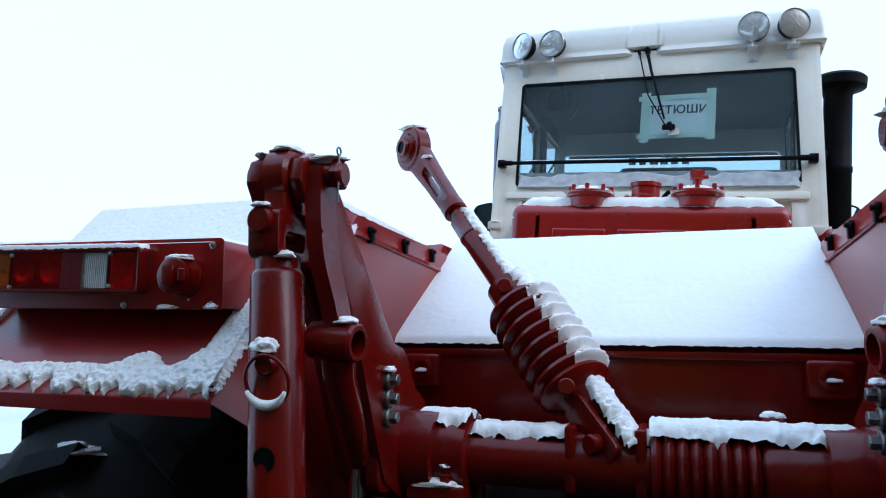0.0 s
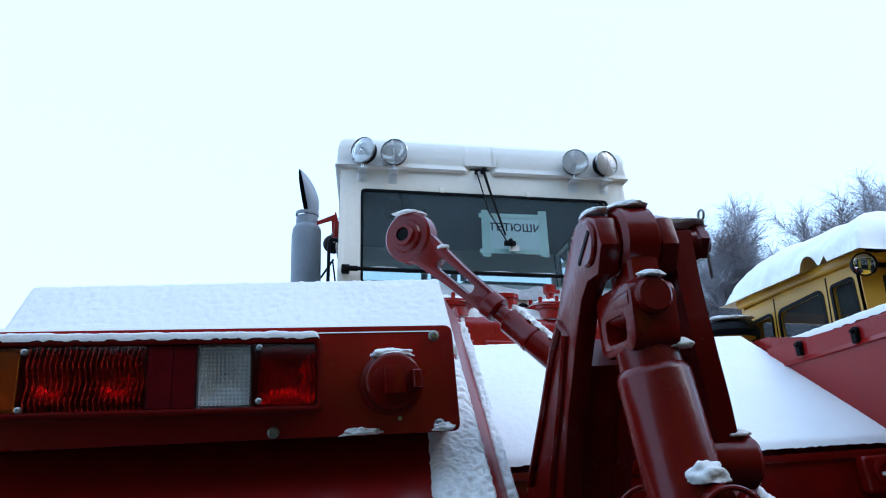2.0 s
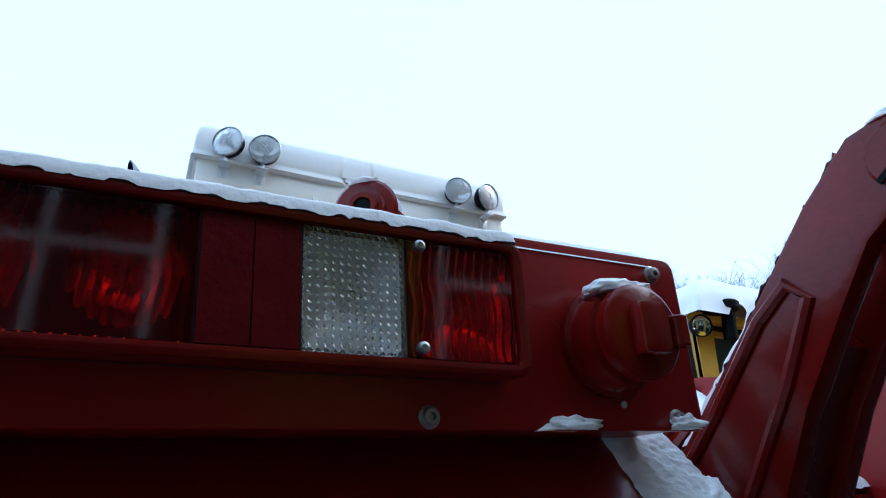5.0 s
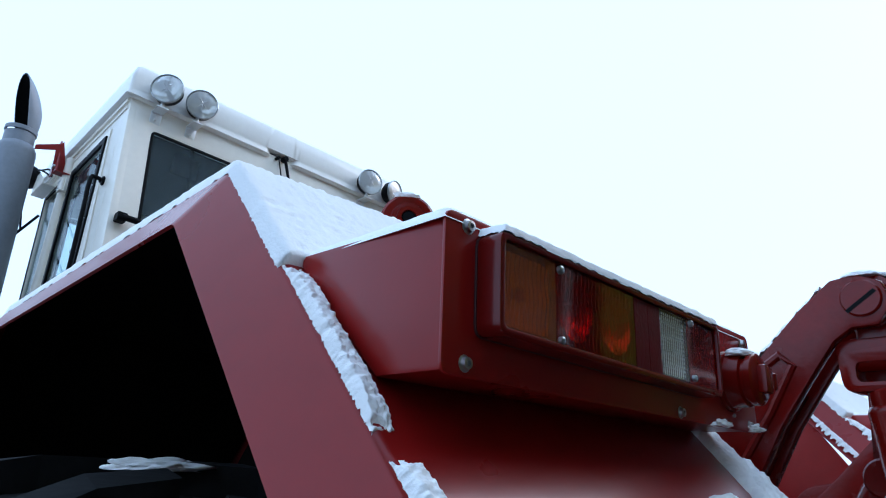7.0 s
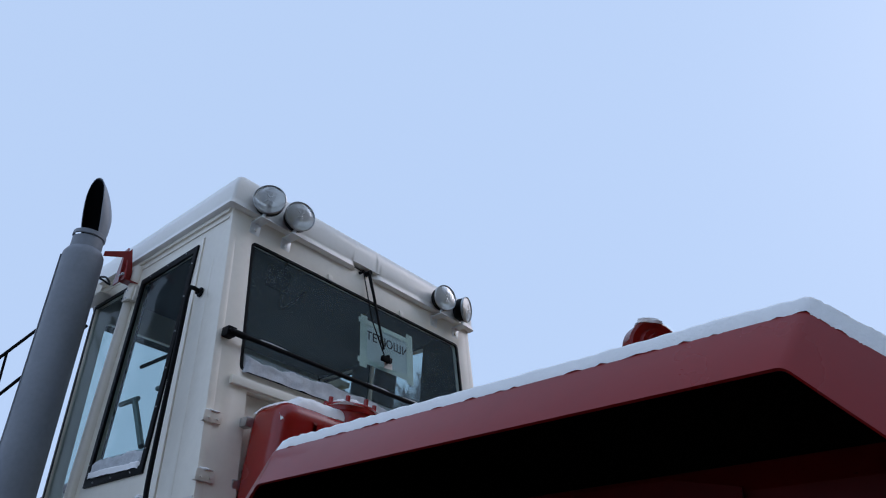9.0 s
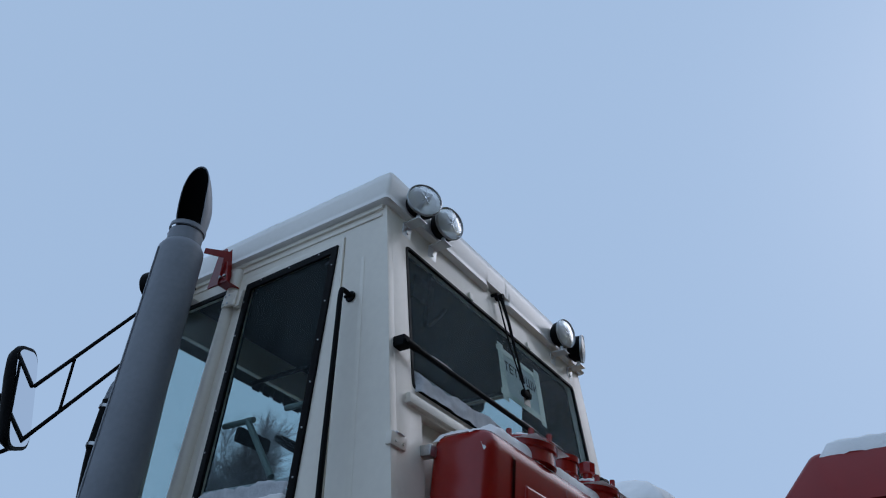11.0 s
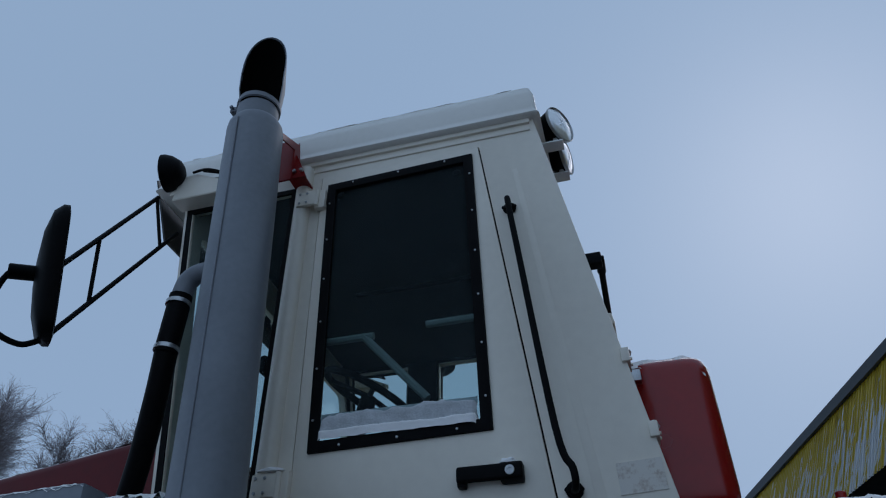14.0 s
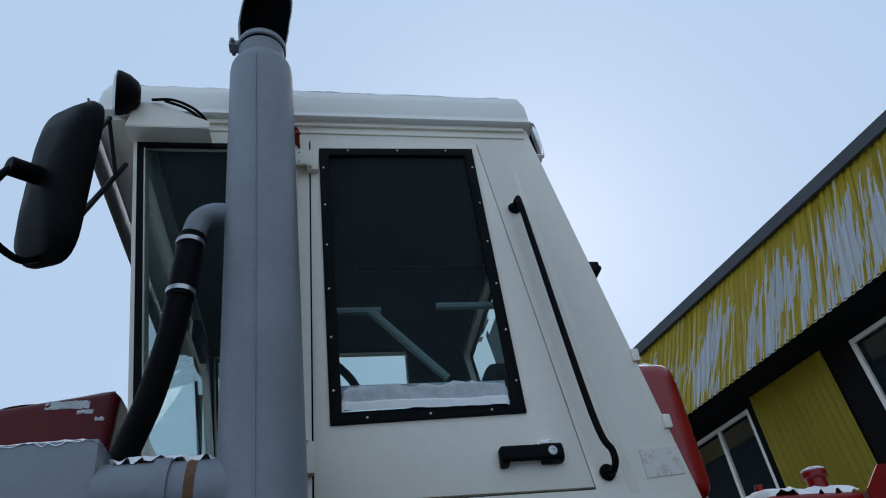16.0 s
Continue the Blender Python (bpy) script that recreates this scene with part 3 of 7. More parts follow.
    for f, z in ((0.206, mid + 0.034), (0.206, mid - 0.038), (0.823, mid + 0.036), (0.823, mid - 0.034)):
        s = lathe((at(f), face - 0.006, z), (at(f), 0, z), [(0, 0), (0, 0.0044), (0.004, 0.0040), (0.005, 0.0022), (0.004, 0.0018), (0.004, 0)], 12)
        put("lens_screw", s, STEEL, lamp)
    ridge = snow_sheet(lambda u, v: (side_x(X0 + 0.004 + (L - 0.008) * u, right), Y - deep - 0.003 + (deep + 0.010) * v, Z1 + 0.0005 - 0.0215 * (0.004 + (L - 0.008) * u)), (0, -0.15, 1), 160, 20, 0.0085, ragged=0.03, edge=0.16, scale=60, seed=5, lumps=0.16, sink=0.003, mask=lambda u, v: min(v, 1.1 - v, 9 * u, 9 * (1 - u)))
    snow("snow_ridge", ridge, "thin ridge of snow along the top of the rear lamp", m=REAR)


for side in (False, True):
    build_lamp_box(side)
    build_tail_lamp(side)


def build_deck():
    """The sloping cover between the fenders, the beam below it and the frame."""
    bm = plate([(-0.452, 0), (0.782, 0), (0.782, 0.74), (-0.452, 0.74)], lambda u, v, w: (u, 1.87 + 0.855 * v + 0.5 * w, 1.68 + 0.515 * v - 0.85 * w), 0.006)
    part("deck_cover", moved(bm, REAR), RED, tractor, "sloping red sheet cover between the fenders")
    beam = join(box(-0.447, 0.777, 1.872, 1.95, 1.34, 1.685, 0.01), box(-0.447, 0.777, 1.862, 1.90, 1.675, 1.695, 0.004))
    for x in (-0.476, 2 * MID + 0.470):
        # Inner guards near-black: the wheel arch's shade is in their colour.
        guard = plate([(1.86, 0.85), (2.98, 0.85), (2.98, 1.92), (1.86, 1.92)], lambda u, v, w, x=x: (x + w, u, v), 0.006)
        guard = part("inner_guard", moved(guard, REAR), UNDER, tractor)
        flange = plate([(1.90, 1.921), (2.98, 1.921), (2.98, 1.98), (2.90, 2.06), (2.36, 2.07), (1.90, 1.995)], lambda u, v, w, x=x: (x + w, u, v), 0.006)
        part("guard_flange", moved(flange, REAR), RED, guard)
    part("rear_beam", moved(beam, REAR), CAST, tractor, "red transverse frame beam")
    for x in (-0.345, 0.69):
        lug = join(box(x - 0.055, x + 0.05, 1.835, 1.875, 1.585, 1.68, 0.012, 3), lathe((x, 1.838, 1.64), (x, 1, 1.64), [(0, 0.034), (0.008, 0.034), (0.012, 0.024), (0.012, 0.020), (0.002, 0.02), (0.002, 0)], 20))
        part("lug", moved(lug, REAR), CAST, tractor)
        snow_heap("snow_clump", (x + 0.002, 1.832, 1.632), (0.020, 0.008, 0.008), "snow lodged in a frame lug", x * 3, 0.25, REAR)
    for x in (-0.26, 0.59):
        rail = box(x - 0.10, x + 0.10, 1.5, 3.3, 0.75, 1.30, 0.02)
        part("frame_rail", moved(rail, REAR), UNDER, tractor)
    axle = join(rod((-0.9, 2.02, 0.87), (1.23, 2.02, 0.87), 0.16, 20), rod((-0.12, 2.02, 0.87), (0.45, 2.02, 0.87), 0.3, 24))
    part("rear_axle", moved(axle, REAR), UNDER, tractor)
    part("articulation", box(-0.3, 0.35, 3.2, 3.75, 0.7, 1.35, 0.05), UNDER, tractor)

    # Low tank between the guards, with its filler cap under snow.
    tank = part("hydraulic_tank", moved(box(-0.44, 0.40, 2.96, 3.34, 1.55, 1.985, 0.03, 3), REAR), RED, tractor, "low red hydraulic tank ahead of the deck")
    part("filler_cap", moved(join(rod((-0.37, 3.08, 1.98), (-0.37, 3.08, 2.060), 0.034, 18), rod((-0.37, 3.08, 2.045), (-0.37, 3.08, 2.075), 0.044, 18)), REAR), RED, tank)
    part("breather", moved(rod((-0.30, 3.27, 1.98), (-0.30, 3.27, 2.05), 0.016, 12), REAR), RED, tank)
    snow_heap("snow_cap", (-0.37, 3.08, 2.076), (0.040, 0.040, 0.010), "small cap of snow on the filler cap", 4, 0.2, REAR)
    snow("snow_layer", snow_sheet(lambda u, v: (-0.43 + 0.82 * u, 2.97 + 0.36 * v, 1.986), (0, 0, 1), 60, 30, 0.035, ragged=0.2, edge=0.12, scale=16, seed=33, lumps=0.25), "layer of snow on the hydraulic tank", m=REAR)

    def on_deck(u, v):
        return -0.447 + 1.224 * u, 1.862 + 0.64 * v, 1.69 + 0.385 * v

    def deck_mask(u, v):
        return min(1.0, v + 0.012, 1.0 - v + 0.02)

    bm = snow_sheet(on_deck, lambda u, v: (0, -0.51 * min(1, 4 * v), 0.86), 260, 100, 0.032, ragged=0.05, edge=0.04, scale=45, seed=17, lumps=0.03, mask=deck_mask)
    snow("snow_blanket", bm, "smooth blanket of snow on the sloping deck", m=REAR)


build_deck()


# ---- rear lift linkage ----
def build_linkage(right):
    shift = 0.10 if right else 0.0

    def put(name, b, mat, parent, label="", smooth=35):
        if right:
            flipped(b)
            moved(b, Matrix.Translation((shift, 0, 0)))
        return part(name, moved(b, REAR), mat, parent, label, smooth)

    # Lift arm: a cast box beam from the cross shaft up to the fork.
    outline = [(1.64, 1.40), (1.50, 1.35), (1.38, 1.42), (1.31, 1.56), (1.25, 1.69), (1.19, 1.80), (1.13, 1.886), (1.09, 1.940), (1.06, 1.960), (1.02, 1.960), (0.997, 1.995), (1.008, 2.035), (1.045, 2.052), (1.085, 2.046), (1.146, 1.996), (1.226, 1.912), (1.314, 1.822), (1.40, 1.735), (1.50, 1.64), (1.62, 1.57), (1.67, 1.48)]
    web = [(1.62, 1.42), (1.50, 1.37), (1.40, 1.43), (1.32, 1.57), (1.26, 1.70), (1.20, 1.81), (1.165, 1.860), (1.205, 1.905), (1.222, 1.905), (1.308, 1.815), (1.394, 1.728), (1.49, 1.635), (1.61, 1.56)]
    arm = join(plate(outline, lambda u, v, w: (-0.363 + w, u, v), 0.031, bevel=0.007), plate(outline, lambda u, v, w: (-0.277 + w, u, v), 0.026, bevel=0.007), plate(web, lambda u, v, w: (-0.334 + w, u, v), 0.06))
    lift = put("lift_arm", arm, CAST, tractor, "red cast lift arm")
    rim1 = tube([(-0.363, y, z) for y, z in ((1.44, 1.50), (1.33, 1.64), (1.205, 1.825), (1.160, 1.905), (1.180, 1.925), (1.222, 1.895), (1.305, 1.805), (1.42, 1.69))], 0.008, 8)
    put("rib", rim1, CAST, lift)
    hub = lathe((-0.375, 1.54, 1.46), (-0.18, 1.54, 1.46), [(0, 0), (0, 0.098), (0.01, 0.108), (0.09, 0.108), (0.10, 0.10), (0.195, 0.095), (0.195, 0)], 32)
    put("hub", hub, CAST, lift)
    # Pivot pin through the fork.
    put("pivot_pin", join(rod((-0.367, 1.040, 2.008), (-0.19, 1.045, 2.008), 0.022, 20), rod((-0.369, 1.040, 2.008), (-0.360, 1.040, 2.008), 0.032, 24), rod((-0.212, 1.045, 2.008), (-0.193, 1.045, 2.008), 0.028, 6)), CAST, lift)
    # The slot is a black bar: its shade is put into the colour.
    put("pin_slot", moved(box(-0.3705, -0.368, -0.028, 0.028, -0.003, 0.003), Matrix.Translation((0, 1.040, 2.002)) @ Matrix.Rotation(radians(-35), 4, "X")), BLACK, lift)
    put("split_pin", join(tube([(-0.196, 1.03 + 0.007 * math.cos(a), 2.046 + 0.007 * math.sin(a)) for a in np.linspace(0, 6.28, 14)], 0.0018, 6), rod((-0.196, 1.03, 2.038), (-0.196, 1.03, 1.955), 0.0022, 6)), DARKSTEEL, lift)
    # Swivel block in the fork and the universal joint under it.
    block = lathe((-0.331, 1.040, 2.008), (-0.278, 1.040, 2.008), [(0, 0), (0, 0.042), (0.006, 0.050), (0.047, 0.050), (0.053, 0.042), (0.053, 0)], 28)
    block = join(block, box(-0.328, -0.282, 1.000, 1.066, 1.905, 2.0, 0.012, 3))
    strutrod = put("lift_rod", block, CAST, tractor, "red adjustable lift rod with ring-pull pin")
    yoke = lathe((-0.313, 0.968, 1.922), (-0.311, 1.10, 1.922), [(0, 0), (0, 0.020), (0.004, 0.024), (0.016, 0.024), (0.018, 0.030), (0.105, 0.030), (0.109, 0.024), (0.122, 0.022), (0.122, 0)], 20)
    put("joint_pin", yoke, CAST, strutrod)
    ear = plate(rounded([(0.982, 1.856), (1.092, 1.856), (1.098, 1.945), (0.978, 1.945)], 0.022), lambda u, v, w: (-0.341 + w, u, v), 0.062, [rounded([(1.008, 1.874), (1.068, 1.874), (1.068, 1.905), (1.008, 1.905)], 0.010)], bevel=0.007)
    put("joint_fork", ear, CAST, strutrod)
    a, b = Vector((-0.308, 1.026, 1.866)), Vector((-0.255, 0.978, 1.30))
    ln = (b - a).length
    body = lathe(a, b, [(0, 0), (0, 0.034), (0.004, 0.039), (0.028, 0.040), (0.031, 0.043), (0.038, 0.0465), (0.46, 0.0465), (0.464, 0.042), (0.464, 0.035), (ln, 0.035), (ln, 0)], 36)
    put("sleeve", body, CAST, strutrod)
    p = a.lerp(b, 0.325)
    pin = lathe(p + Vector((0.012, -0.040, 0.0)), p + Vector((0.03, -1, 0)), [(0, 0.019), (0.016, 0.018), (0.020, 0.015), (0.020, 0)], 20)
    put("stop_pin", pin, CAST, strutrod)
    for ox, oy, nm in ((0.018, -0.056, "pull_ring"), (-0.032, 0.052, "rear_ring")):
        ring = tube([p + Vector((ox + 0.040 * math.cos(t), oy - 0.010 * math.sin(t), -0.026 + 0.040 * math.sin(t))) for t in np.linspace(0, 2 * math.pi, 40)[:-1]], 0.0032, 8, True)
        put(nm, ring, CAST, strutrod)
    h = a.lerp(b, 0.585)
    # The sleeve is not cut; a black disc paints the hole's shade.
    put("sleeve_hole", lathe(h + Vector((0.008, -0.0455, 0)), h + Vector((0.02, -1, -0.05)), [(0, 0), (0.001, 0.0185), (0.0025, 0.020), (0.003, 0.0185), (0.002, 0.0175), (0.0018, 0)], 20), BLACK, strutrod, "black disc for the shade in the sleeve's hole")
    # Stay from the pin down to its boss, with a hollow eye.
    path = smooth_path([(-0.238, 1.045, 2.02), (-0.236, 1.047, 1.94), (-0.228, 1.05, 1.86), (-0.214, 1.06, 1.79), (-0.205, 1.068, 1.735)], 5)
    bar = bmesh.new()
    rings = []
    for q in path:
        wx, wy = 0.015, 0.024 + 0.006 * math.sin((q.z - 1.73) * 9)
        rings.append([bar.verts.new(q + Vector((sx * wx, sy * wy, 0))) for sx, sy in ((-1, -1), (1, -1), (1, 1), (-1, 1))])
    for r0, r1 in zip(rings, rings[1:]):
        for k in range(4):
            bar.faces.new((r0[k], r0[(k + 1) % 4], r1[(k + 1) % 4], r1[k]))
    bar.faces.new(rings[0])
    bar.faces.new(rings[-1])
    bmesh.ops.bevel(bar, geom=[e for e in bar.edges if e.calc_face_angle(0) > 0.6], offset=0.005, segments=2, profile=0.6, affect="EDGES")
    stay = put("stay", bar, CAST, tractor, "red curved stay bar with a hollow boss")
    put("boss", lathe((-0.258, 1.072, 1.722), (-0.165, 1.062, 1.716), [(0, 0), (0, 0.030), (0.004, 0.034), (0.088, 0.034), (0.0935, 0.030), (0.0935, 0.022), (0.02, 0.020), (0.02, 0)], 26), CAST, stay)
    # Small black disc paints the shade of a hole in the stay.
    put("stay_hole", rod((-0.222, 1.018, 1.905), (-0.222, 1.021, 1.905), 0.006, 12), BLACK, stay)
    hook = smooth_path([(-0.215, 1.085, 1.70), (-0.225, 1.11, 1.66), (-0.232, 1.15, 1.61), (-0.25, 1.22, 1.54), (-0.28, 1.30, 1.48)], 5)
    put("hook", tube(hook, [0.032 - 0.008 * i / 20 for i in range(len(hook))], 12), CAST, stay)
    cyl = put("lift_cylinder", rod((-0.315, 1.40, 1.48), (-0.30, 1.36, 1.60), 0.030, 20), CAST, tractor, "red hydraulic lift cylinder with chrome rod")
    put("piston_rod", rod((-0.325, 1.40, 1.10), (-0.322, 1.394, 1.49), 0.019, 20), CHROME, cyl)
    # Flange plate beside the hub.
    fl = plate(rounded([(1.36, 1.40), (1.60, 1.36), (1.64, 1.52), (1.50, 1.70), (1.40, 1.72), (1.34, 1.60)], 0.03), lambda u, v, w: (-0.288 + w, u, v), 0.03, bevel=0.006)
    flange = put("hub_flange", fl, CAST, tractor, "red bolted hub flange")
    for y, z in ((1.352, 1.635), (1.352, 1.595), (1.352, 1.555)):
        b2 = join(rod((-0.270, y + 0.025, z), (-0.238, y + 0.025, z), 0.021, 16), rod((-0.242, y + 0.025, z), (-0.222, y + 0.025, z), 0.013, 6))
        put("flange_bolt", b2, DARKSTEEL, flange)
    lx = lambda x: side_x(x, right) + shift
    for c, s, sd in (((-0.305, 1.04, 2.056), (0.030, 0.034, 0.010), 1), ((-0.232, 1.045, 2.036), (0.046, 0.024, 0.008), 2), ((-0.350, 1.04, 2.050), (0.015, 0.028, 0.007), 3), ((-0.195, 1.06, 1.752), (0.028, 0.022, 0.011), 5),
                     ((-0.312, 0.975, 1.947), (0.018, 0.012, 0.007), 6), ((-0.278, 1.0, 1.862), (0.020, 0.016, 0.010), 8), ((-0.24, 1.37, 1.655), (0.014, 0.016, 0.010), 9)):
        snow_heap("snow_cap", (lx(c[0]), c[1], c[2]), s, "small cap of snow on the lift linkage", sd, 0.22, REAR)
    q = p + Vector((0.004, -0.046, 0.024))
    snow_heap("snow_cap", (lx(q.x), q.y, q.z), (0.024, 0.012, 0.018), "small cap of snow on the ring pin", 12, 0.35, REAR)
    arc = [p + Vector((0.018 + 0.039 * math.cos(t), -0.062 - 0.008 * math.sin(t), -0.026 + 0.039 * math.sin(t))) for t in np.linspace(radians(205), radians(335), 16)]
    bm = tube(arc, [0.003 + 0.0055 * math.sin(math.pi * k / 15) for k in range(16)], 10)
    if right:
        moved(flipped(bm), Matrix.Translation((shift, 0, 0)))
    snow("snow_crescent", bm, "crescent of snow in the pull ring", m=REAR)
    edge = [(1.50, 1.642), (1.40, 1.737), (1.226, 1.914), (1.10, 2.037)]

    def arm_top(u, v):
        k = v * 3
        i = min(2, int(k))
        y = edge[i][0] + (edge[i + 1][0] - edge[i][0]) * (k - i)
        z = edge[i][1] + (edge[i + 1][1] - edge[i][1]) * (k - i)
        return side_x(-0.360 + 0.026 * u, right) + shift, y, z

    snow("snow_line", snow_sheet(arm_top, (0, 0.6, 0.8), 10, 90, 0.006, ragged=0.5, edge=0.3, scale=40, seed=14, lumps=0.5), "thin line of snow along the lift arm", m=REAR)


build_linkage(False)
build_linkage(True)


def build_cross_shaft():
    def put(name, b, mat, parent, label="", smooth=35):
        return part(name, moved(b, REAR), mat, parent, label, smooth)

    y, z = 1.56, 1.455
    shaft = put("cross_shaft", rod((-0.33, y, z), (0.66, y, z), 0.062, 32), CAST, tractor, "red cross shaft of the rear lift")
    clamp = put("bearing_block", join(lathe((-0.235, y, z), (-0.105, y, z), [(0, 0), (0, 0.08), (0.006, 0.088), (0.124, 0.088), (0.13, 0.08), (0.13, 0)], 28), box(-0.235, -0.105, y - 0.10, y + 0.1, z - 0.14, z - 0.055, 0.008)), CAST, shaft)
    for x in (-0.212, -0.150):
        put("nut", join(rod((x, y - 0.075, z - 0.055), (x, y - 0.075, z - 0.028), 0.018, 6), rod((x, y - 0.075, z - 0.03), (x, y - 0.075, z - 0.012), 0.011, 12)), CAST, shaft)
        snow_heap("snow_cap", (x, y - 0.075, z - 0.012), (0.016, 0.016, 0.009), "small cap of snow on a nut", x, 0.3, REAR)
    snow_heap("snow_clump", (-0.18, y - 0.085, z - 0.052), (0.06, 0.02, 0.012), "lump of snow on the bearing block ledge", 3, 0.4, REAR)
    # Rubber-like bellows and sleeve to the other side.
    prof, h = [(0, 0), (0, 0.07)], 0.0
    for k in range(8):
        prof += [(h + 0.004, 0.083), (h + 0.014, 0.088), (h + 0.020, 0.084), (h + 0.025, 0.074)]
        h += 0.0265
    put("ribbed_sleeve", lathe((0.285, y, z), (1, y, z), prof + [(h, 0.07), (h, 0)], 32), CAST, shaft, "red ribbed sleeve")
    put("end_sleeve", lathe((0.50, y, z), (1, y, z), [(0, 0), (0, 0.075), (0.01, 0.082), (0.17, 0.082), (0.18, 0.075), (0.18, 0)], 32), CAST, shaft)
    put("grease_boss", rod((0.530, y + 0.04, z + 0.065), (0.530, y + 0.04, z + 0.115), 0.024, 18), CAST, shaft)
    snow_heap("snow_cap", (0.530, y + 0.04, z + 0.115), (0.024, 0.022, 0.010), "small cap of snow on the grease boss", 2, 0.2, REAR)
    for x0, x1, r, seed in ((-0.235, -0.108, 0.088, 41), (-0.105, 0.125, 0.063, 42), (0.285, 0.685, 0.087, 43), (0.24, 0.29, 0.06, 44)):
        def bed(u, v, x0=x0, x1=x1, r=r):
            a = radians(50 + 88 * v)
            return x0 + (x1 - x0) * u, y - r * math.cos(a) * 0.98, z + r * math.sin(a) * 0.98

        def out(u, v):
            a = radians(50 + 88 * v)
            return 0, -0.5 * math.cos(a), 0.5 + math.sin(a)

        bm = snow_sheet(bed, out, int(260 * (x1 - x0)) + 12, 26, 0.021, ragged=0.34, edge=0.30, scale=27, seed=seed, lumps=0.2, grit=0.0015, mask=lambda u, v: min(v * 0.9 + 0.03, 1.2 - v, 3 * u + 0.08, 3 * (1 - u) + 0.08))
        snow("snow_ridge", bm, "ridge of snow lying along the cross shaft", m=REAR)
    # Top link, folded up and forward.
    P0, P1 = Vector((0.205, 1.552, 1.505)), Vector((-0.472, 2.068, 2.352))
    w = (P1 - P0).normalized()
    at = lambda d: P0 + w * d
    across = Vector((-w.y, w.x, 0)).normalized()
    full = (P1 - P0).length
    link = put("top_link", lathe(at(0.50), at(1.3), [(0, 0), (0, 0.030), (0.004, 0.0345), (0.215, 0.0345), (0.218, 0.037), (0.228, 0.037), (0.231, 0.035), (0.300, 0.035), (0.306, 0.030), (0.308, 0.023), (0.36, 0.023), (0.36, 0)], 28), CAST, tractor, "red top link with cushion spring, folded upwards")
    put("spring_cap", lathe(at(0.425), at(1.3), [(0, 0), (0, 0.060), (0.006, 0.064), (0.020, 0.062), (0.026, 0.056), (0.080, 0.055), (0.088, 0.046), (0.088, 0)], 32), CAST, link, "red cap over the spring")
    prof, h = [(0, 0), (0, 0.06)], 0.0
    for k in range(7):
        prof += [(h + 0.003, 0.072), (h + 0.008, 0.088), (h + 0.017, 0.0955), (h + 0.027, 0.092), (h + 0.033, 0.076), (h + 0.036, 0.062)]
        h += 0.0385
    put("cushion_spring", lathe(at(0.160), at(1.3), prof + [(h, 0.05), (h, 0)], 40), CAST, link, "red ribbed cushion spring")
    put("spring_seat", lathe(at(0.055), at(1.3), [(0, 0), (0, 0.034), (0.03, 0.040), (0.07, 0.056), (0.085, 0.082), (0.096, 0.090), (0.106, 0.086), (0.106, 0)], 28), CAST, link)
    fork = join(*[moved(plate(rounded([(-0.05, -0.04), (0.12, -0.032), (0.12, 0.032), (-0.05, 0.04)], 0.025), lambda u, v, q: (u, v, q), 0.018, bevel=0.004),
                        Matrix.Translation(P0 + across * s) @ Matrix((w, across.cross(w), across)).transposed().to_4x4()) for s in (-0.045, 0.027)])
    put("fork", fork, CAST, link)
    put("fork_pin", rod(P0 - across * 0.075, P0 + across * 0.07, 0.022, 20), CAST, link)
    put("anchor_bracket", join(box(0.11, 0.135, 1.50, 1.64, 1.40, 1.54, 0.01), box(0.255, 0.28, 1.50, 1.64, 1.40, 1.54, 0.01), rod((0.1, 1.555, 1.50), (0.29, 1.555, 1.50), 0.026, 18)), CAST, shaft)
    put("side_pin", rod(at(0.485) - Vector((0, 0.030, 0)), at(0.485) - Vector((-0.004, 0.082, -0.012)), 0.021, 18), CAST, link)
    put("lower_side_pin", rod(at(0.150) - Vector((0.01, 0.03, 0)), at(0.150) - Vector((0.006, 0.098, -0.012)), 0.019, 18), CAST, link)
    # Forged neck with a slot, then the ball eye.
    lead = across.cross(w)
    neck = plate(rounded([(0.845, -0.030), (0.90, -0.032), (1.00, -0.036), (1.16, -0.050), (1.16, 0.050), (1.00, 0.036), (0.90, 0.032), (0.845, 0.030)], 0.006, 2),
                 lambda u, v, q: at(u) + lead * v + across * (q - 0.020), 0.040, [rounded([(0.93, -0.013), (1.07, -0.015), (1.07, 0.015), (0.93, 0.013)], 0.012)], bevel=0.006)
    put("forged_neck", join(neck, lathe(at(0.838), at(1.3), [(0, 0), (0, 0.031), (0.005, 0.037), (0.040, 0.037), (0.046, 0.031), (0.046, 0)], 24)), CAST, link)
    eye = lathe(P1 + across * 0.050, P1 - across, [(0, 0.020), (0, 0.031), (0.011, 0.034), (0.012, 0.045), (0.023, 0.050), (0.024, 0.068), (0.030, 0.075), (0.070, 0.075), (0.076, 0.068), (0.077, 0.050), (0.088, 0.045), (0.089, 0.034), (0.100, 0.031), (0.100, 0.020), (0.0, 0.020)], 36)
    put("ball_eye", eye, CAST, link)
    # Black rod fills the bore and paints the shade within it.
    put("eye_bore", rod(P1 + across * 0.046, P1 - across * 0.046, 0.0195, 20), BLACK, link, "black rod for the shade in the eye's bore")
    snow_heap("snow_cap", P1 + Vector((0, 0, 0.070)), (0.046, 0.036, 0.012), "small cap of snow on the link eye", 6, 0.3, REAR)
    snow_heap("snow_clump", at(1.06) + Vector((0.0, -0.02, 0.045)), (0.016, 0.013, 0.008), "small clump of snow on the top link", 16, 0.4, REAR)
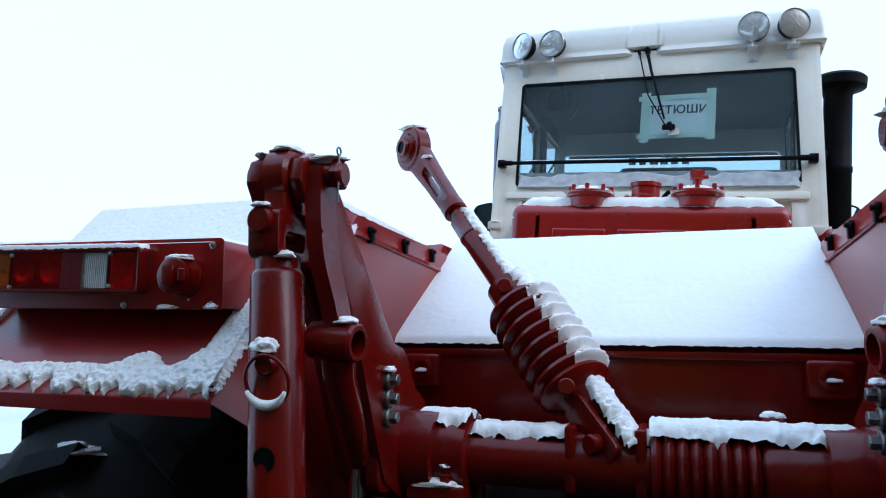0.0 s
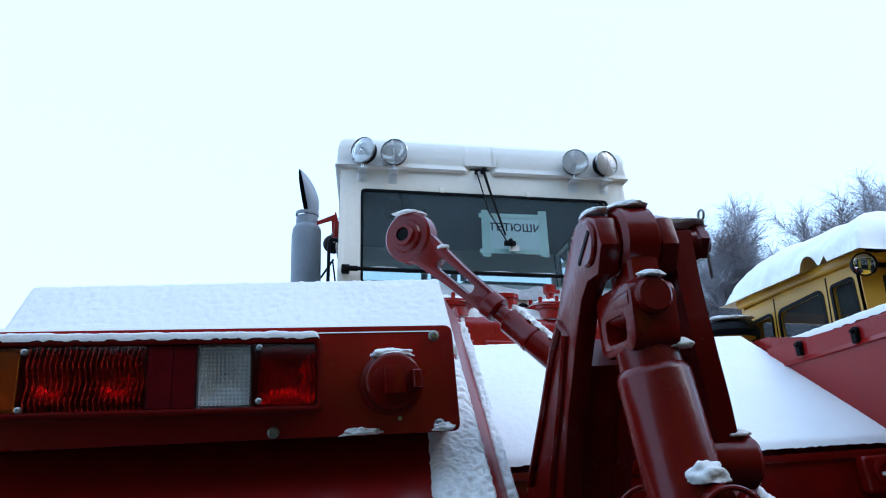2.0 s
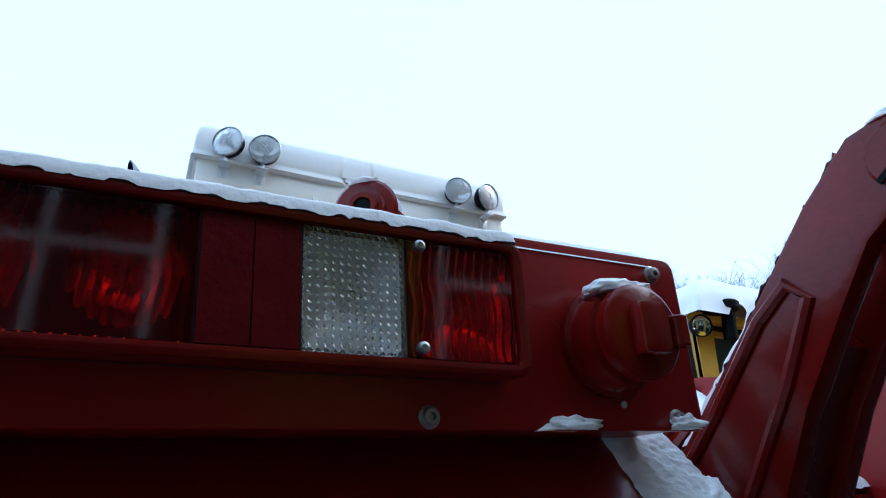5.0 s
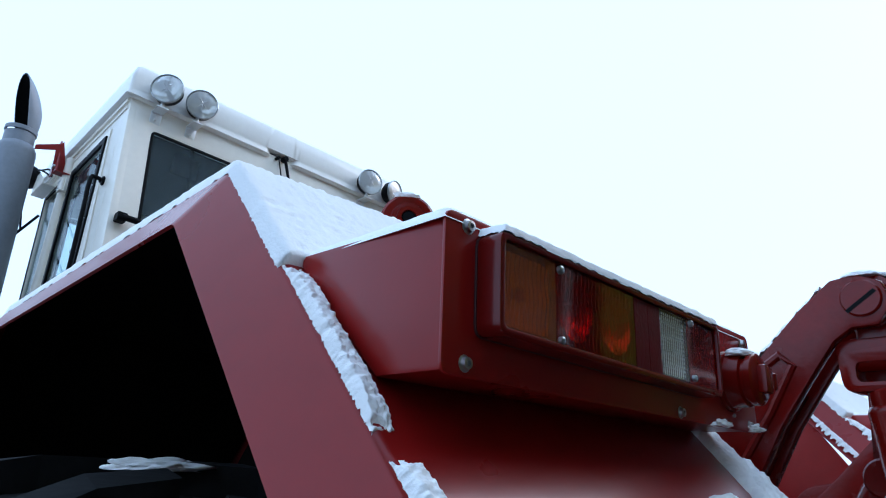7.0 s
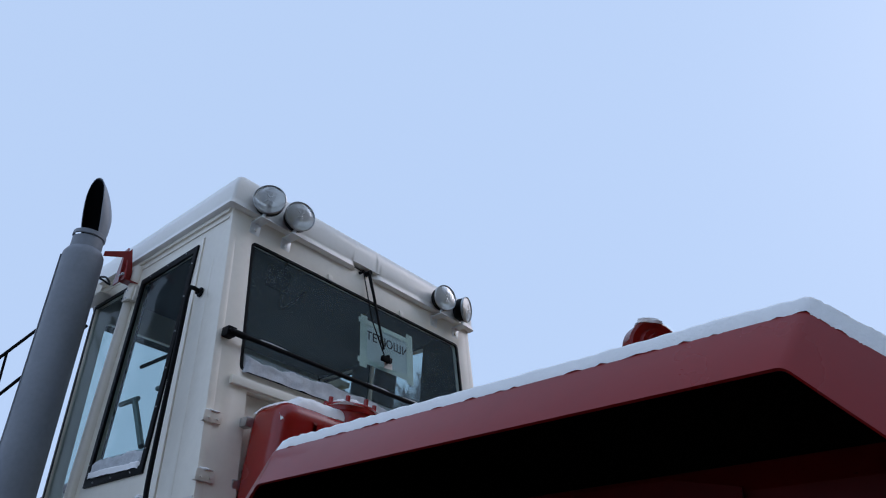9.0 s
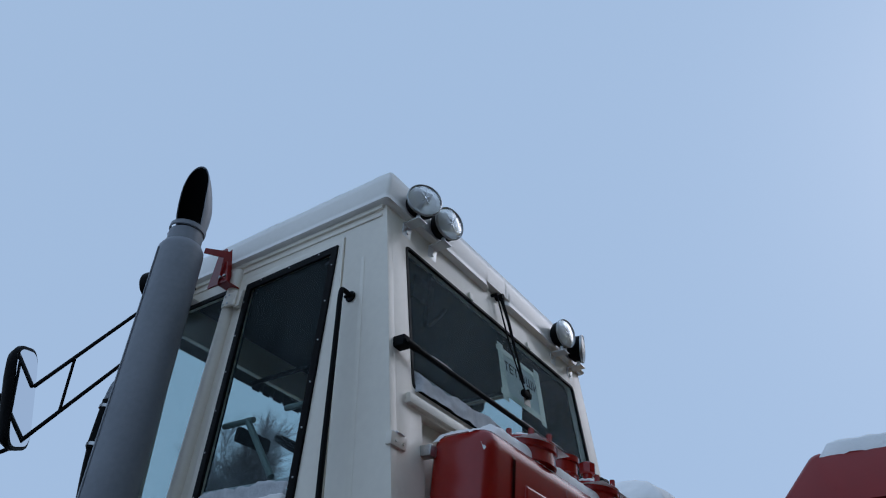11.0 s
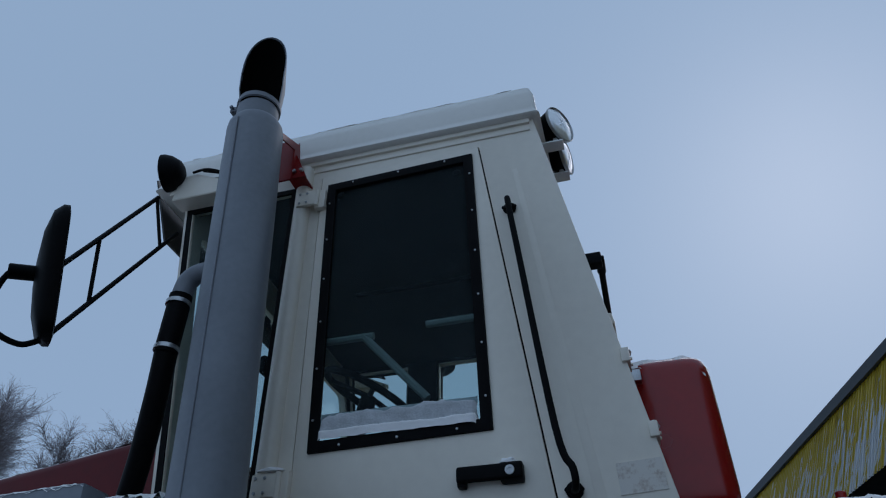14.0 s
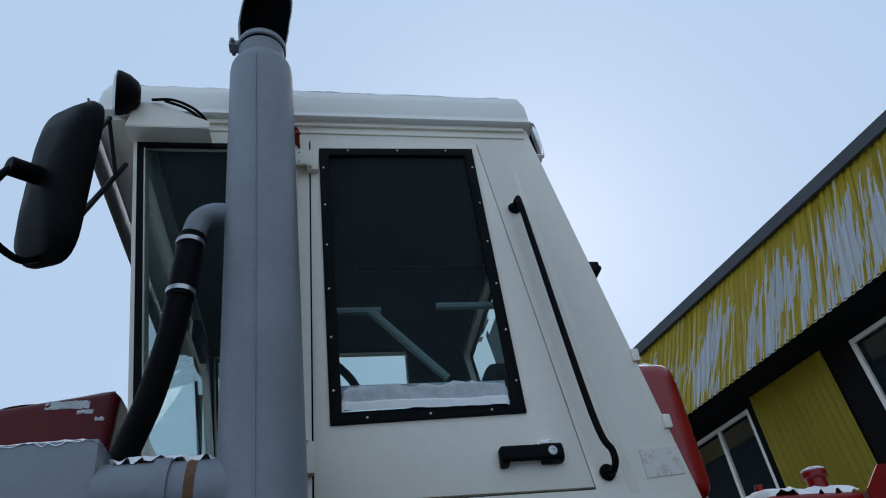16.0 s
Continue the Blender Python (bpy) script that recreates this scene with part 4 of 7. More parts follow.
    upw = (Vector((0, 0, 1)) - w * w.z).normalized()
    sidew = w.cross(upw)
    for d0, d1, r, seed, wave in ((0.155, 0.425, 0.086, 51, 1), (0.425, 0.515, 0.055, 52, 0), (0.50, 0.81, 0.031, 53, 0), (-0.05, 0.15, 0.054, 54, 0)):
        def along(u, v, d0=d0, d1=d1, r=r, wave=wave):
            a = radians(-28 + 120 * v)
            rr = r - (0.013 * math.cos(2 * math.pi * u * 7) if wave else 0)
            return at(d0 + (d1 - d0) * u) + rr * (upw * math.cos(a) - sidew * math.sin(a) * (-1))

        def outw(u, v):
            a = radians(-28 + 120 * v)
            return upw * math.cos(a) + sidew * math.sin(a) + Vector((0, 0, 0.4))

        bm = snow_sheet(along, outw, int(300 * (d1 - d0)) + 14, 24, 0.008 if wave else 0.014, ragged=0.5, edge=0.25, scale=60 if wave else 45, seed=seed, lumps=0.25, grit=0.0015, mask=lambda u, v: min(v, 0.95 - v, 3 * u + 0.05, 3 * (1 - u) + 0.05))
        snow("snow_crust", bm, "crust of snow on the top link", m=REAR)


build_cross_shaft()


def build_wheel(m, parent):
    """A big lugged tyre on a red rim."""
    R, W = 0.85, 0.76
    prof = [(-W / 2 + 0.04, 0.40), (-W / 2, 0.50), (-W / 2 - 0.01, 0.66), (-W / 2 + 0.04, 0.76), (-W / 2 + 0.10, 0.79), (0, 0.80), (W / 2 - 0.10, 0.79), (W / 2 - 0.04, 0.76), (W / 2 + 0.01, 0.66), (W / 2, 0.50), (W / 2 - 0.04, 0.40)]
    carcass = lathe((0, 0, 0), (1, 0, 0), prof, 64)
    wheel = part("wheel", moved(carcass, m), RUBBER, parent, "big black lugged tractor tyre, snowy")
    for s in (-1, 1):
        for k in range(20):
            a = 2 * math.pi * (k + (0.5 if s > 0 else 0)) / 20
            lug = bmesh.new()
            pts = []
            for x, da, r in ((0.02, 0.10, R), (0.16, 0.04, R), (0.30, -0.06, R - 0.02), (0.365, -0.075, R - 0.12)):
                for q, e in ((-0.030, 0.0), (0.030, 0.0), (-0.042, -0.07), (0.042, -0.07)):
                    rr, aa = r + e, a + da + q / 0.8
                    pts.append(lug.verts.new((s * x, rr * math.sin(aa), rr * math.cos(aa))))
            for i in range(3):
                p, q = pts[4 * i:4 * i + 4], pts[4 * i + 4:4 * i + 8]
                for c, d in ((0, 1), (1, 3), (3, 2), (2, 0)):
                    lug.faces.new((p[c], p[d], q[d], q[c]))
            lug.faces.new((pts[0], pts[1], pts[3], pts[2]))
            lug.faces.new((pts[12], pts[13], pts[15], pts[14]))
            part("lug", moved(lug, m), RUBBER, wheel, smooth=0)
    rim = lathe((-W / 2 + 0.06, 0, 0), (1, 0, 0), [(0, 0.42), (0, 0.38), (0.10, 0.34), (0.16, 0.16), (0.16, 0), (0.22, 0), (0.22, 0.34), (W - 0.12, 0.42)], 40)
    part("rim", moved(rim, m), RED, wheel)
    return wheel


for x in (-1.11, 2 * MID + 1.11):
    build_wheel(REAR @ Matrix.Translation((x, 2.02, 0.86)), tractor)
for x in (-0.98, 0.98):
    build_wheel(Matrix.Translation((x, 5.05, 0.80)), tractor)
for x, y, z, s, sd in ((-1.13, 1.63, 1.60, (0.10, 0.05, 0.02), 1), (-1.16, 1.45, 1.42, (0.07, 0.05, 0.02), 2), (-1.1, 1.95, 1.695, (0.08, 0.05, 0.015), 3), (-1.18, 1.80, 1.62, (0.03, 0.10, 0.02), 4), (-1.0, 1.26, 1.22, (0.09, 0.04, 0.02), 5)):
    snow_heap("snow_clump", (x, y, z), s, "snow lodged between the tyre lugs", sd, 0.5, REAR)


# ---- cab ----
LETTER_X, LETTER_Z = -0.262, 3.115
VISOR = material("brown_visor", (0.018, 0.018, 0.016), 0.4, second=(0.026, 0.025, 0.022), patch=5, grain=40)
CX = 0.88
SIDE = [(3.640, 1.40), (5.24, 1.40), (5.325, 2.05), (5.505, 3.28), (5.50, 3.42), (3.990, 3.42)]
DOOR = [(4.035, 1.915), (4.835, 1.915), (4.868, 3.30), (4.205, 3.30)]
DWIN = [(4.203, 2.150), (4.788, 2.136), (4.830, 3.243), (4.232, 3.260)]
QWIN = [(4.965, 2.02), (5.296, 2.02), (5.478, 3.258), (4.985, 3.262)]
RWIN = [(4.335, 2.14), (4.855, 2.14), (4.862, 3.335), (4.345, 3.335)]
RQWIN = [(5.055, 2.02), (5.296, 2.02), (5.44, 3.335), (5.065, 3.335)]
rear_y = lambda z: 3.99 - 0.172 * (3.42 - z)
front_y = lambda z: 5.325 + 0.146 * (z - 2.05)


# The cab leans over a little: its floor lies further to one side than its roof.
CAB = Matrix(((1, 0, -0.030, 0.030 * 3.33), (0, 1, 0, 0), (0, 0, 1, 0), (0, 0, 0, 1)))


def cab_part(name, bm, mat, parent=None, label="", smooth=40):
    return part(name, moved(bm, CAB), mat, parent, label, smooth)


def build_cab():
    cab = cab_part("cab_frame", plate(SIDE, lambda u, v, w: (-CX + w, u, v), 0.035, [DOOR, QWIN], bevel=0.002), WHITE, tractor, "white-painted steel cab")
    cab_part("cab_side", plate(SIDE, lambda u, v, w: (CX - w, u, v), 0.035, [RWIN, RQWIN], bevel=0.002), WHITE, cab)
    # Rear wall: two pillars, header, sill and a recessed panel.
    W0, W1 = 2.575, 3.252
    outer = [(-CX + 0.002, 1.40), (CX - 0.002, 1.40), (CX - 0.002, 3.42), (-CX + 0.002, 3.42)]
    hole = rounded([(-0.748, W0), (0.770, W0), (0.760, W1), (-0.757, W1)], 0.03)
    panel = [(-0.70, 1.45), (0.72, 1.45), (0.72, 2.49), (-0.70, 2.49)]
    rear = plate(outer, lambda u, v, w: (u, rear_y(v) + w, v), 0.045, [hole, panel], bevel=0.004)
    cab_part("cab_rear_wall", rear, WHITE, cab)
    cab_part("recessed_panel", plate([(-0.72, 1.42), (0.74, 1.42), (0.74, 2.51), (-0.72, 2.51)], lambda u, v, w: (u, rear_y(v) + 0.046 + w, v), 0.01), WHITE, cab)
    cab_part("cab_sill", plate([(-0.79, 2.500), (0.80, 2.500), (0.80, 2.54), (-0.79, 2.54)], lambda u, v, w: (u, rear_y(v) - 0.022 + w, v), 0.03, bevel=0.006), WHITE, cab)
    fr = plate([(-CX + 0.002, 1.40), (CX - 0.002, 1.40), (CX - 0.002, 3.42), (-CX + 0.002, 3.42)], lambda u, v, w: (u, front_y(v) - w, v), 0.04, [rounded([(-0.80, 2.16), (0.80, 2.16), (0.80, 3.185), (-0.80, 3.185)], 0.04)], bevel=0.002)
    cab_part("cab_front_wall", fr, WHITE, cab)
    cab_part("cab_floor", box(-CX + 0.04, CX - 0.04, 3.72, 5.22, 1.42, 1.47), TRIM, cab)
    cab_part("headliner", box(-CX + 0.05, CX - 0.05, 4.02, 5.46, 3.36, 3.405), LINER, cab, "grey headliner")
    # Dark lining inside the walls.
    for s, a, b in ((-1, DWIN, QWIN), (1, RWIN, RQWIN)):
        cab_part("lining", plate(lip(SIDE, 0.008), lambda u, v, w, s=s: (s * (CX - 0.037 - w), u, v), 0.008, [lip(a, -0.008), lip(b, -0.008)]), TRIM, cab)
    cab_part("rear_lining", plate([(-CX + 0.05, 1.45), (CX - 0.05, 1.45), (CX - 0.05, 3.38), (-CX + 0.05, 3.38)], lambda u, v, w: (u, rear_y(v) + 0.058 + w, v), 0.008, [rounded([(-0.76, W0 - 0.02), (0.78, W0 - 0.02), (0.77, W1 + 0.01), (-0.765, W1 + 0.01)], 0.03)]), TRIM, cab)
    # Panes.
    rim = rounded([(-0.775, W0 - 0.022), (0.795, W0 - 0.022), (0.784, W1 + 0.022), (-0.782, W1 + 0.022)], 0.04)
    rw = cab_part("rear_window", plate(rounded([(-0.751, W0 - 0.002), (0.773, W0 - 0.002), (0.763, W1 + 0.002), (-0.760, W1 + 0.002)], 0.03), lambda u, v, w: (u, rear_y(v) + 0.006 + w, v), 0.004), REARGLASS, cab, "tinted rear window")
    rw.visible_shadow = False
    cab_part("window_seal", plate(hole, lambda u, v, w: (u, rear_y(v) - 0.002 + w, v), 0.014, [lip(hole, 0.013)]), BLACK, rw, "black rubber seal")
    for x in (-0.27, 0.262):
        cab_part("clip", plate([(x - 0.014, W1 - 0.004), (x + 0.014, W1 - 0.004), (x + 0.014, W1 + 0.030), (x - 0.014, W1 + 0.030)], lambda u, v, w: (u, rear_y(v) - 0.012 + w, v), 0.012, bevel=0.002), WHITE, rw)
    for s, QW in ((-1, QWIN), (1, RQWIN)):
        q = cab_part("quarter_window", plate(lip(QW, -0.002), lambda u, v, w, s=s: (s * (CX - 0.012 - w), u, v), 0.004), GLASS, cab, "tinted quarter window")
        q.visible_shadow = False
        cab_part("window_seal", plate(lip(QW, -0.010), lambda u, v, w, s=s: (s * (CX + 0.003 - w), u, v), 0.010, [lip(QW, 0.012)]), BLACK, q, "black rubber seal")
    ws = cab_part("windscreen", plate(rounded([(-0.802, 2.158), (0.802, 2.158), (0.802, 3.187), (-0.802, 3.187)], 0.04), lambda u, v, w: (u, front_y(v) - 0.010 - w, v), 0.004), GLASS, cab, "tinted windscreen")
    ws.visible_shadow = False
    letters = bmesh.new()
    for k, wd in enumerate((0.052, 0.050, 0.062, 0.056, 0.050, 0.052)):
        x, y = LETTER_X - 0.02 + 0.080 * k, front_y(LETTER_Z) - 0.03
        join(letters, box(x, x + wd, y, y + 0.003, LETTER_Z - 0.020, LETTER_Z + 0.036))
    cab_part("lettering", letters, INK, ws, "plain dark bars in place of lettering", smooth=0)
    o = cab_part("side_window", plate(lip(RWIN, -0.002), lambda u, v, w: (CX - 0.012 - w, u, v), 0.004), GLASS, cab, "tinted side window")
    o.visible_shadow = False
    # Pressed creases and the round door post.
    cab_part("door_post", join(rod((-CX - 0.004, 4.912, 1.42), (-CX - 0.004, 4.940, 3.36), 0.034, 16)), WHITE, cab)
    cab_part("rain_channel", box(-CX - 0.006, -CX + 0.004, 4.0, 5.5, 3.335, 3.350, 0.003), WHITE, cab)
    cab_part("side_crease", plate([(3.905, 1.9), (3.935, 1.9), (4.085, 3.15), (4.065, 3.15)], lambda u, v, w: (-CX - w, u, v), 0.0012, bevel=0.0008), WHITE, cab)
    for z in (2.335, 2.105):
        y = rear_y(z)
        b = cab_part("bracket", join(box(-CX - 0.012, -CX + 0.07, y - 0.016, y + 0.01, z - 0.022, z + 0.022, 0.004), rod((-CX + 0.012, y - 0.022, z - 0.006), (-CX + 0.012, y - 0.01, z - 0.006), 0.005, 8), rod((-CX + 0.05, y - 0.022, z - 0.006), (-CX + 0.05, y - 0.01, z - 0.006), 0.005, 8)), WHITE, cab)
        snow_heap("snow_cap", (-CX + 0.03, y - 0.005, z + 0.022), (0.035, 0.015, 0.008), "small cap of snow on a cab bracket", z, 0.3, m=CAB)
        cab_part("bracket", join(box(CX - 0.07, CX + 0.012, y - 0.016, y + 0.01, z - 0.022, z + 0.022, 0.004)), WHITE, cab)
    # Roof: a shallow rounded shell with a notch for the wiper.
    ring = [(-0.905, 3.965), (-0.125, 3.965), (-0.085, 4.012), (0.03, 4.012), (0.07, 3.965), (0.905, 3.965), (0.905, 5.66), (-0.905, 5.66)]
    bm = bmesh.new()
    levels = [(3.392, 0.0), (3.402, -0.010), (3.424, -0.002), (3.436, 0.0), (3.440, 0.0), (3.52, 0.004), (3.575, 0.018), (3.603, 0.045), (3.618, 0.09), (3.625, 0.14), (3.63, 0.40)]
    loops = []
    for z, inset in levels:
        deep = 0.047 * max(0.0, min(1.0, (3.440 - z) / 0.004))
        pts = rounded(lip([(x, 3.965 + deep if y == 4.012 else y) for x, y in ring], inset), 0.02, 3)
        loops.append([bm.verts.new((x, y, z)) for x, y in pts])
    for a, b in zip(loops, loops[1:]):
        for i in range(len(a)):
            bm.faces.new((a[i - 1], a[i], b[i], b[i - 1]))
    bm.faces.new(loops[-1])
    bm.faces.new(loops[0][::-1])
    roof = cab_part("roof", bm, ROOFWHITE, cab, "white rounded cab roof", smooth=50)
    # Black plate paints the shade inside the wiper notch.
    cab_part("recess_shade_plate", plate([(-0.115, 3.394), (0.060, 3.394), (0.035, 3.432), (-0.090, 3.432)], lambda u, v, w: (u, 4.002 + w, v), 0.012), BLACK, roof, "black plate for the shade in the wiper recess")
    cab_part("roof_seal", box(-CX - 0.012, CX + 0.012, 3.998, 5.60, 3.372, 3.398, 0.004), WHITE, roof)
    bm = snow_sheet(lambda u, v: (-0.86 + 1.72 * u, 4.06 + 1.5 * v, 3.615), (0, 0, 1), 80, 80, 0.02, ragged=0.05, edge=0.05, scale=8, seed=61, lumps=0.2)
    snow("snow_layer", bm, "layer of snow on the cab roof", m=CAB)
    # Tinted visor over the windscreen.
    visor = plate([(-0.88, 0), (0.88, 0), (0.80, 0.31), (-0.80, 0.31)], lambda u, v, w: (u, 5.70 - 0.20 * v + w, 3.50 - 0.96 * v), 0.008)
    cab_part("visor", visor, VISOR, roof, "brown tinted visor over the windscreen")
    # Snow packed on the rear sill.
    for mat, lo, hi, yy, seed, nm in ((ICY, 0.0, 0.105, -0.004, 62, "grey band of frozen snow on the rear window sill"),):
        bm = snow_sheet(lambda u, v: (-0.745 + 1.51 * u, rear_y(W0 + hi * v) + 0.001, W0 - 0.01 + hi * v), (0, -1, 0.25), 120, 22, 0.024, ragged=0.35, edge=0.22, scale=12, seed=seed, lumps=0.3, mask=lambda u, v: min(v + 0.2, 0.92 - v - 0.55 * max(0, fbm((u * 4, 2, 3))) - 0.10 * u, 8 * u, 8 * (1 - u)))
        snow("snow_band", bm, nm, mat, m=CAB)
    return cab


cab = build_cab()


def build_door():
    d = lip(DOOR, 0.005)
    door = cab_part("door", plate(d, lambda u, v, w: (-CX - 0.006 + w, u, v), 0.035, [lip(DWIN, 0.004)], bevel=0.003), WHITE, tractor, "white cab door with black-framed window, closed")
    cab_part("door_gasket", plate(lip(DOOR, -0.004), lambda u, v, w: (-CX + 0.012 + w, u, v), 0.02, [lip(DOOR, 0.03)]), BLACK, door)
    cab_part("window_frame", plate(DWIN, lambda u, v, w: (-CX - 0.016 + w, u, v), 0.014, [lip(DWIN, 0.036)], bevel=0.003), BLACK, door, "black window frame with small screws")
    pane = cab_part("pane", plate(lip(DWIN, 0.020), lambda u, v, w: (-CX - 0.002 + w, u, v), 0.004), GLASS, door, "tinted door glass")
    pane.visible_shadow = False
    inner = lip(DWIN, 0.014)
    for i in range(4):
        a, b = Vector(inner[i]), Vector(inner[(i + 1) % 4])
        n = 3 if i % 2 == 0 else 6
        for k in range(n):
            p = a.lerp(b, (k + 0.5) / n)
            cab_part("frame_screw", rod((-CX - 0.013, p.x, p.y), (-CX - 0.020, p.x, p.y), 0.0038, 8), STEEL, door)
    for z in (3.165, 2.040):
        hinge = join(box(-CX - 0.046, -CX - 0.030, 4.865, 4.945, z - 0.035, z + 0.035, 0.004), box(-CX - 0.030, -CX - 0.004, 4.830, 4.872, z - 0.045, z + 0.045, 0.004), rod((-CX - 0.036, 4.862, z - 0.04), (-CX - 0.036, 4.862, z + 0.04), 0.010, 12))
        h = cab_part("hinge", hinge, WHITE, door)
        for yy, zz in ((4.90, z - 0.022), (4.90, z + 0.022), (4.93, z + 0.022), (4.93, z - 0.022)):
            cab_part("rivet", rod((-CX - 0.044, yy, zz), (-CX - 0.050, yy, zz), 0.005, 8), STEEL, h)
    snow_heap("snow_cap", (-CX - 0.035, 4.89, 2.085), (0.014, 0.045, 0.010), "small cap of snow on the lower hinge", 3, 0.3, m=CAB)
    handle = join(box(-CX - 0.045, -CX - 0.028, 4.122, 4.310, 1.995, 2.040, 0.010, 3), box(-CX - 0.036, -CX - 0.002, 4.284, 4.310, 1.985, 2.040, 0.008), box(-CX - 0.040, -CX - 0.002, 4.122, 4.187, 1.990, 2.044, 0.008))
    hd = cab_part("door_handle", handle, BLACK, door, "black door handle with steel lock")
    cab_part("lock", lathe((-CX - 0.044, 4.157, 2.018), (-2, 4.157, 2.018), [(0, 0), (0, 0.014), (0.004, 0.013), (0.005, 0.006), (0.003, 0.005), (0.003, 0)], 18), STEEL, hd)
    snow_heap("snow_cap", (-CX - 0.016, 4.165, 2.047), (0.012, 0.025, 0.014), "small cap of snow on the door handle", 5, 0.35, m=CAB)
    # Grab rail beside the door.
    ry = lambda z: 3.992 + 0.126 * (z - 1.957)
    rail = tube(smooth_path([(-CX, 4.104, 2.962), (-CX - 0.045, 4.103, 2.968), (-CX - 0.062, 4.100, 2.94), (-CX - 0.062, 4.082, 2.75), (-CX - 0.062, 4.02, 2.12), (-CX - 0.062, 3.985, 2.0), (-CX - 0.045, 3.985, 1.958), (-CX, 3.995, 1.955)], 6), 0.0105, 12)
    g = cab_part("grab_rail", rail, BLACK, tractor, "black tubular grab rail beside the cab door")
    for y, z in ((4.104, 2.962), (3.992, 1.960)):
        cab_part("rail_foot", join(rod((-CX + 0.001, y, z), (-CX - 0.012, y, z), 0.024, 16), rod((-CX - 0.010, y + 0.02, z), (-CX - 0.018, y + 0.02, z), 0.007, 6), rod((-CX - 0.010, y - 0.02, z), (-CX - 0.018, y - 0.02, z), 0.007, 6)), BLACK, g)
    cab_part("maker_plate", plate([(3.752, 1.945), (3.874, 1.938), (3.876, 2.022), (3.756, 2.029)], lambda u, v, w: (-CX - 0.003 + w, u, v), 0.003), LABELM, tractor, "worn brownish paper sticker")
    # Packed snow behind and on the door window's sill.
    bm = snow_sheet(lambda u, v: (-CX - 0.006, 4.250 + 0.51 * u, 2.18 + 0.09 * v), (-1, 0, 0.3), 70, 18, 0.012, ragged=0.4, edge=0.25, scale=18, seed=71, lumps=0.3, mask=lambda u, v: min(v + 0.3, 0.9 - v - 0.25 * max(0, fbm((u * 4, 5, 3))), 8 * u, 8 * (1 - u)))
    snow("snow_band", bm, "grey band of frozen snow in the door window", ICY, m=CAB)
    bm = snow_sheet(lambda u, v: (-CX - 0.008, 4.247 + 0.515 * u, 2.168 + 0.034 * v), (-1, 0, 0.5), 70, 8, 0.016, ragged=0.2, edge=0.25, scale=18, seed=72, lumps=0.2, mask=lambda u, v: min(v + 0.3, 1 - v, 8 * u, 8 * (1 - u)))
    snow("snow_band", bm, "white strip of snow on the door window sill", m=CAB)


build_door()


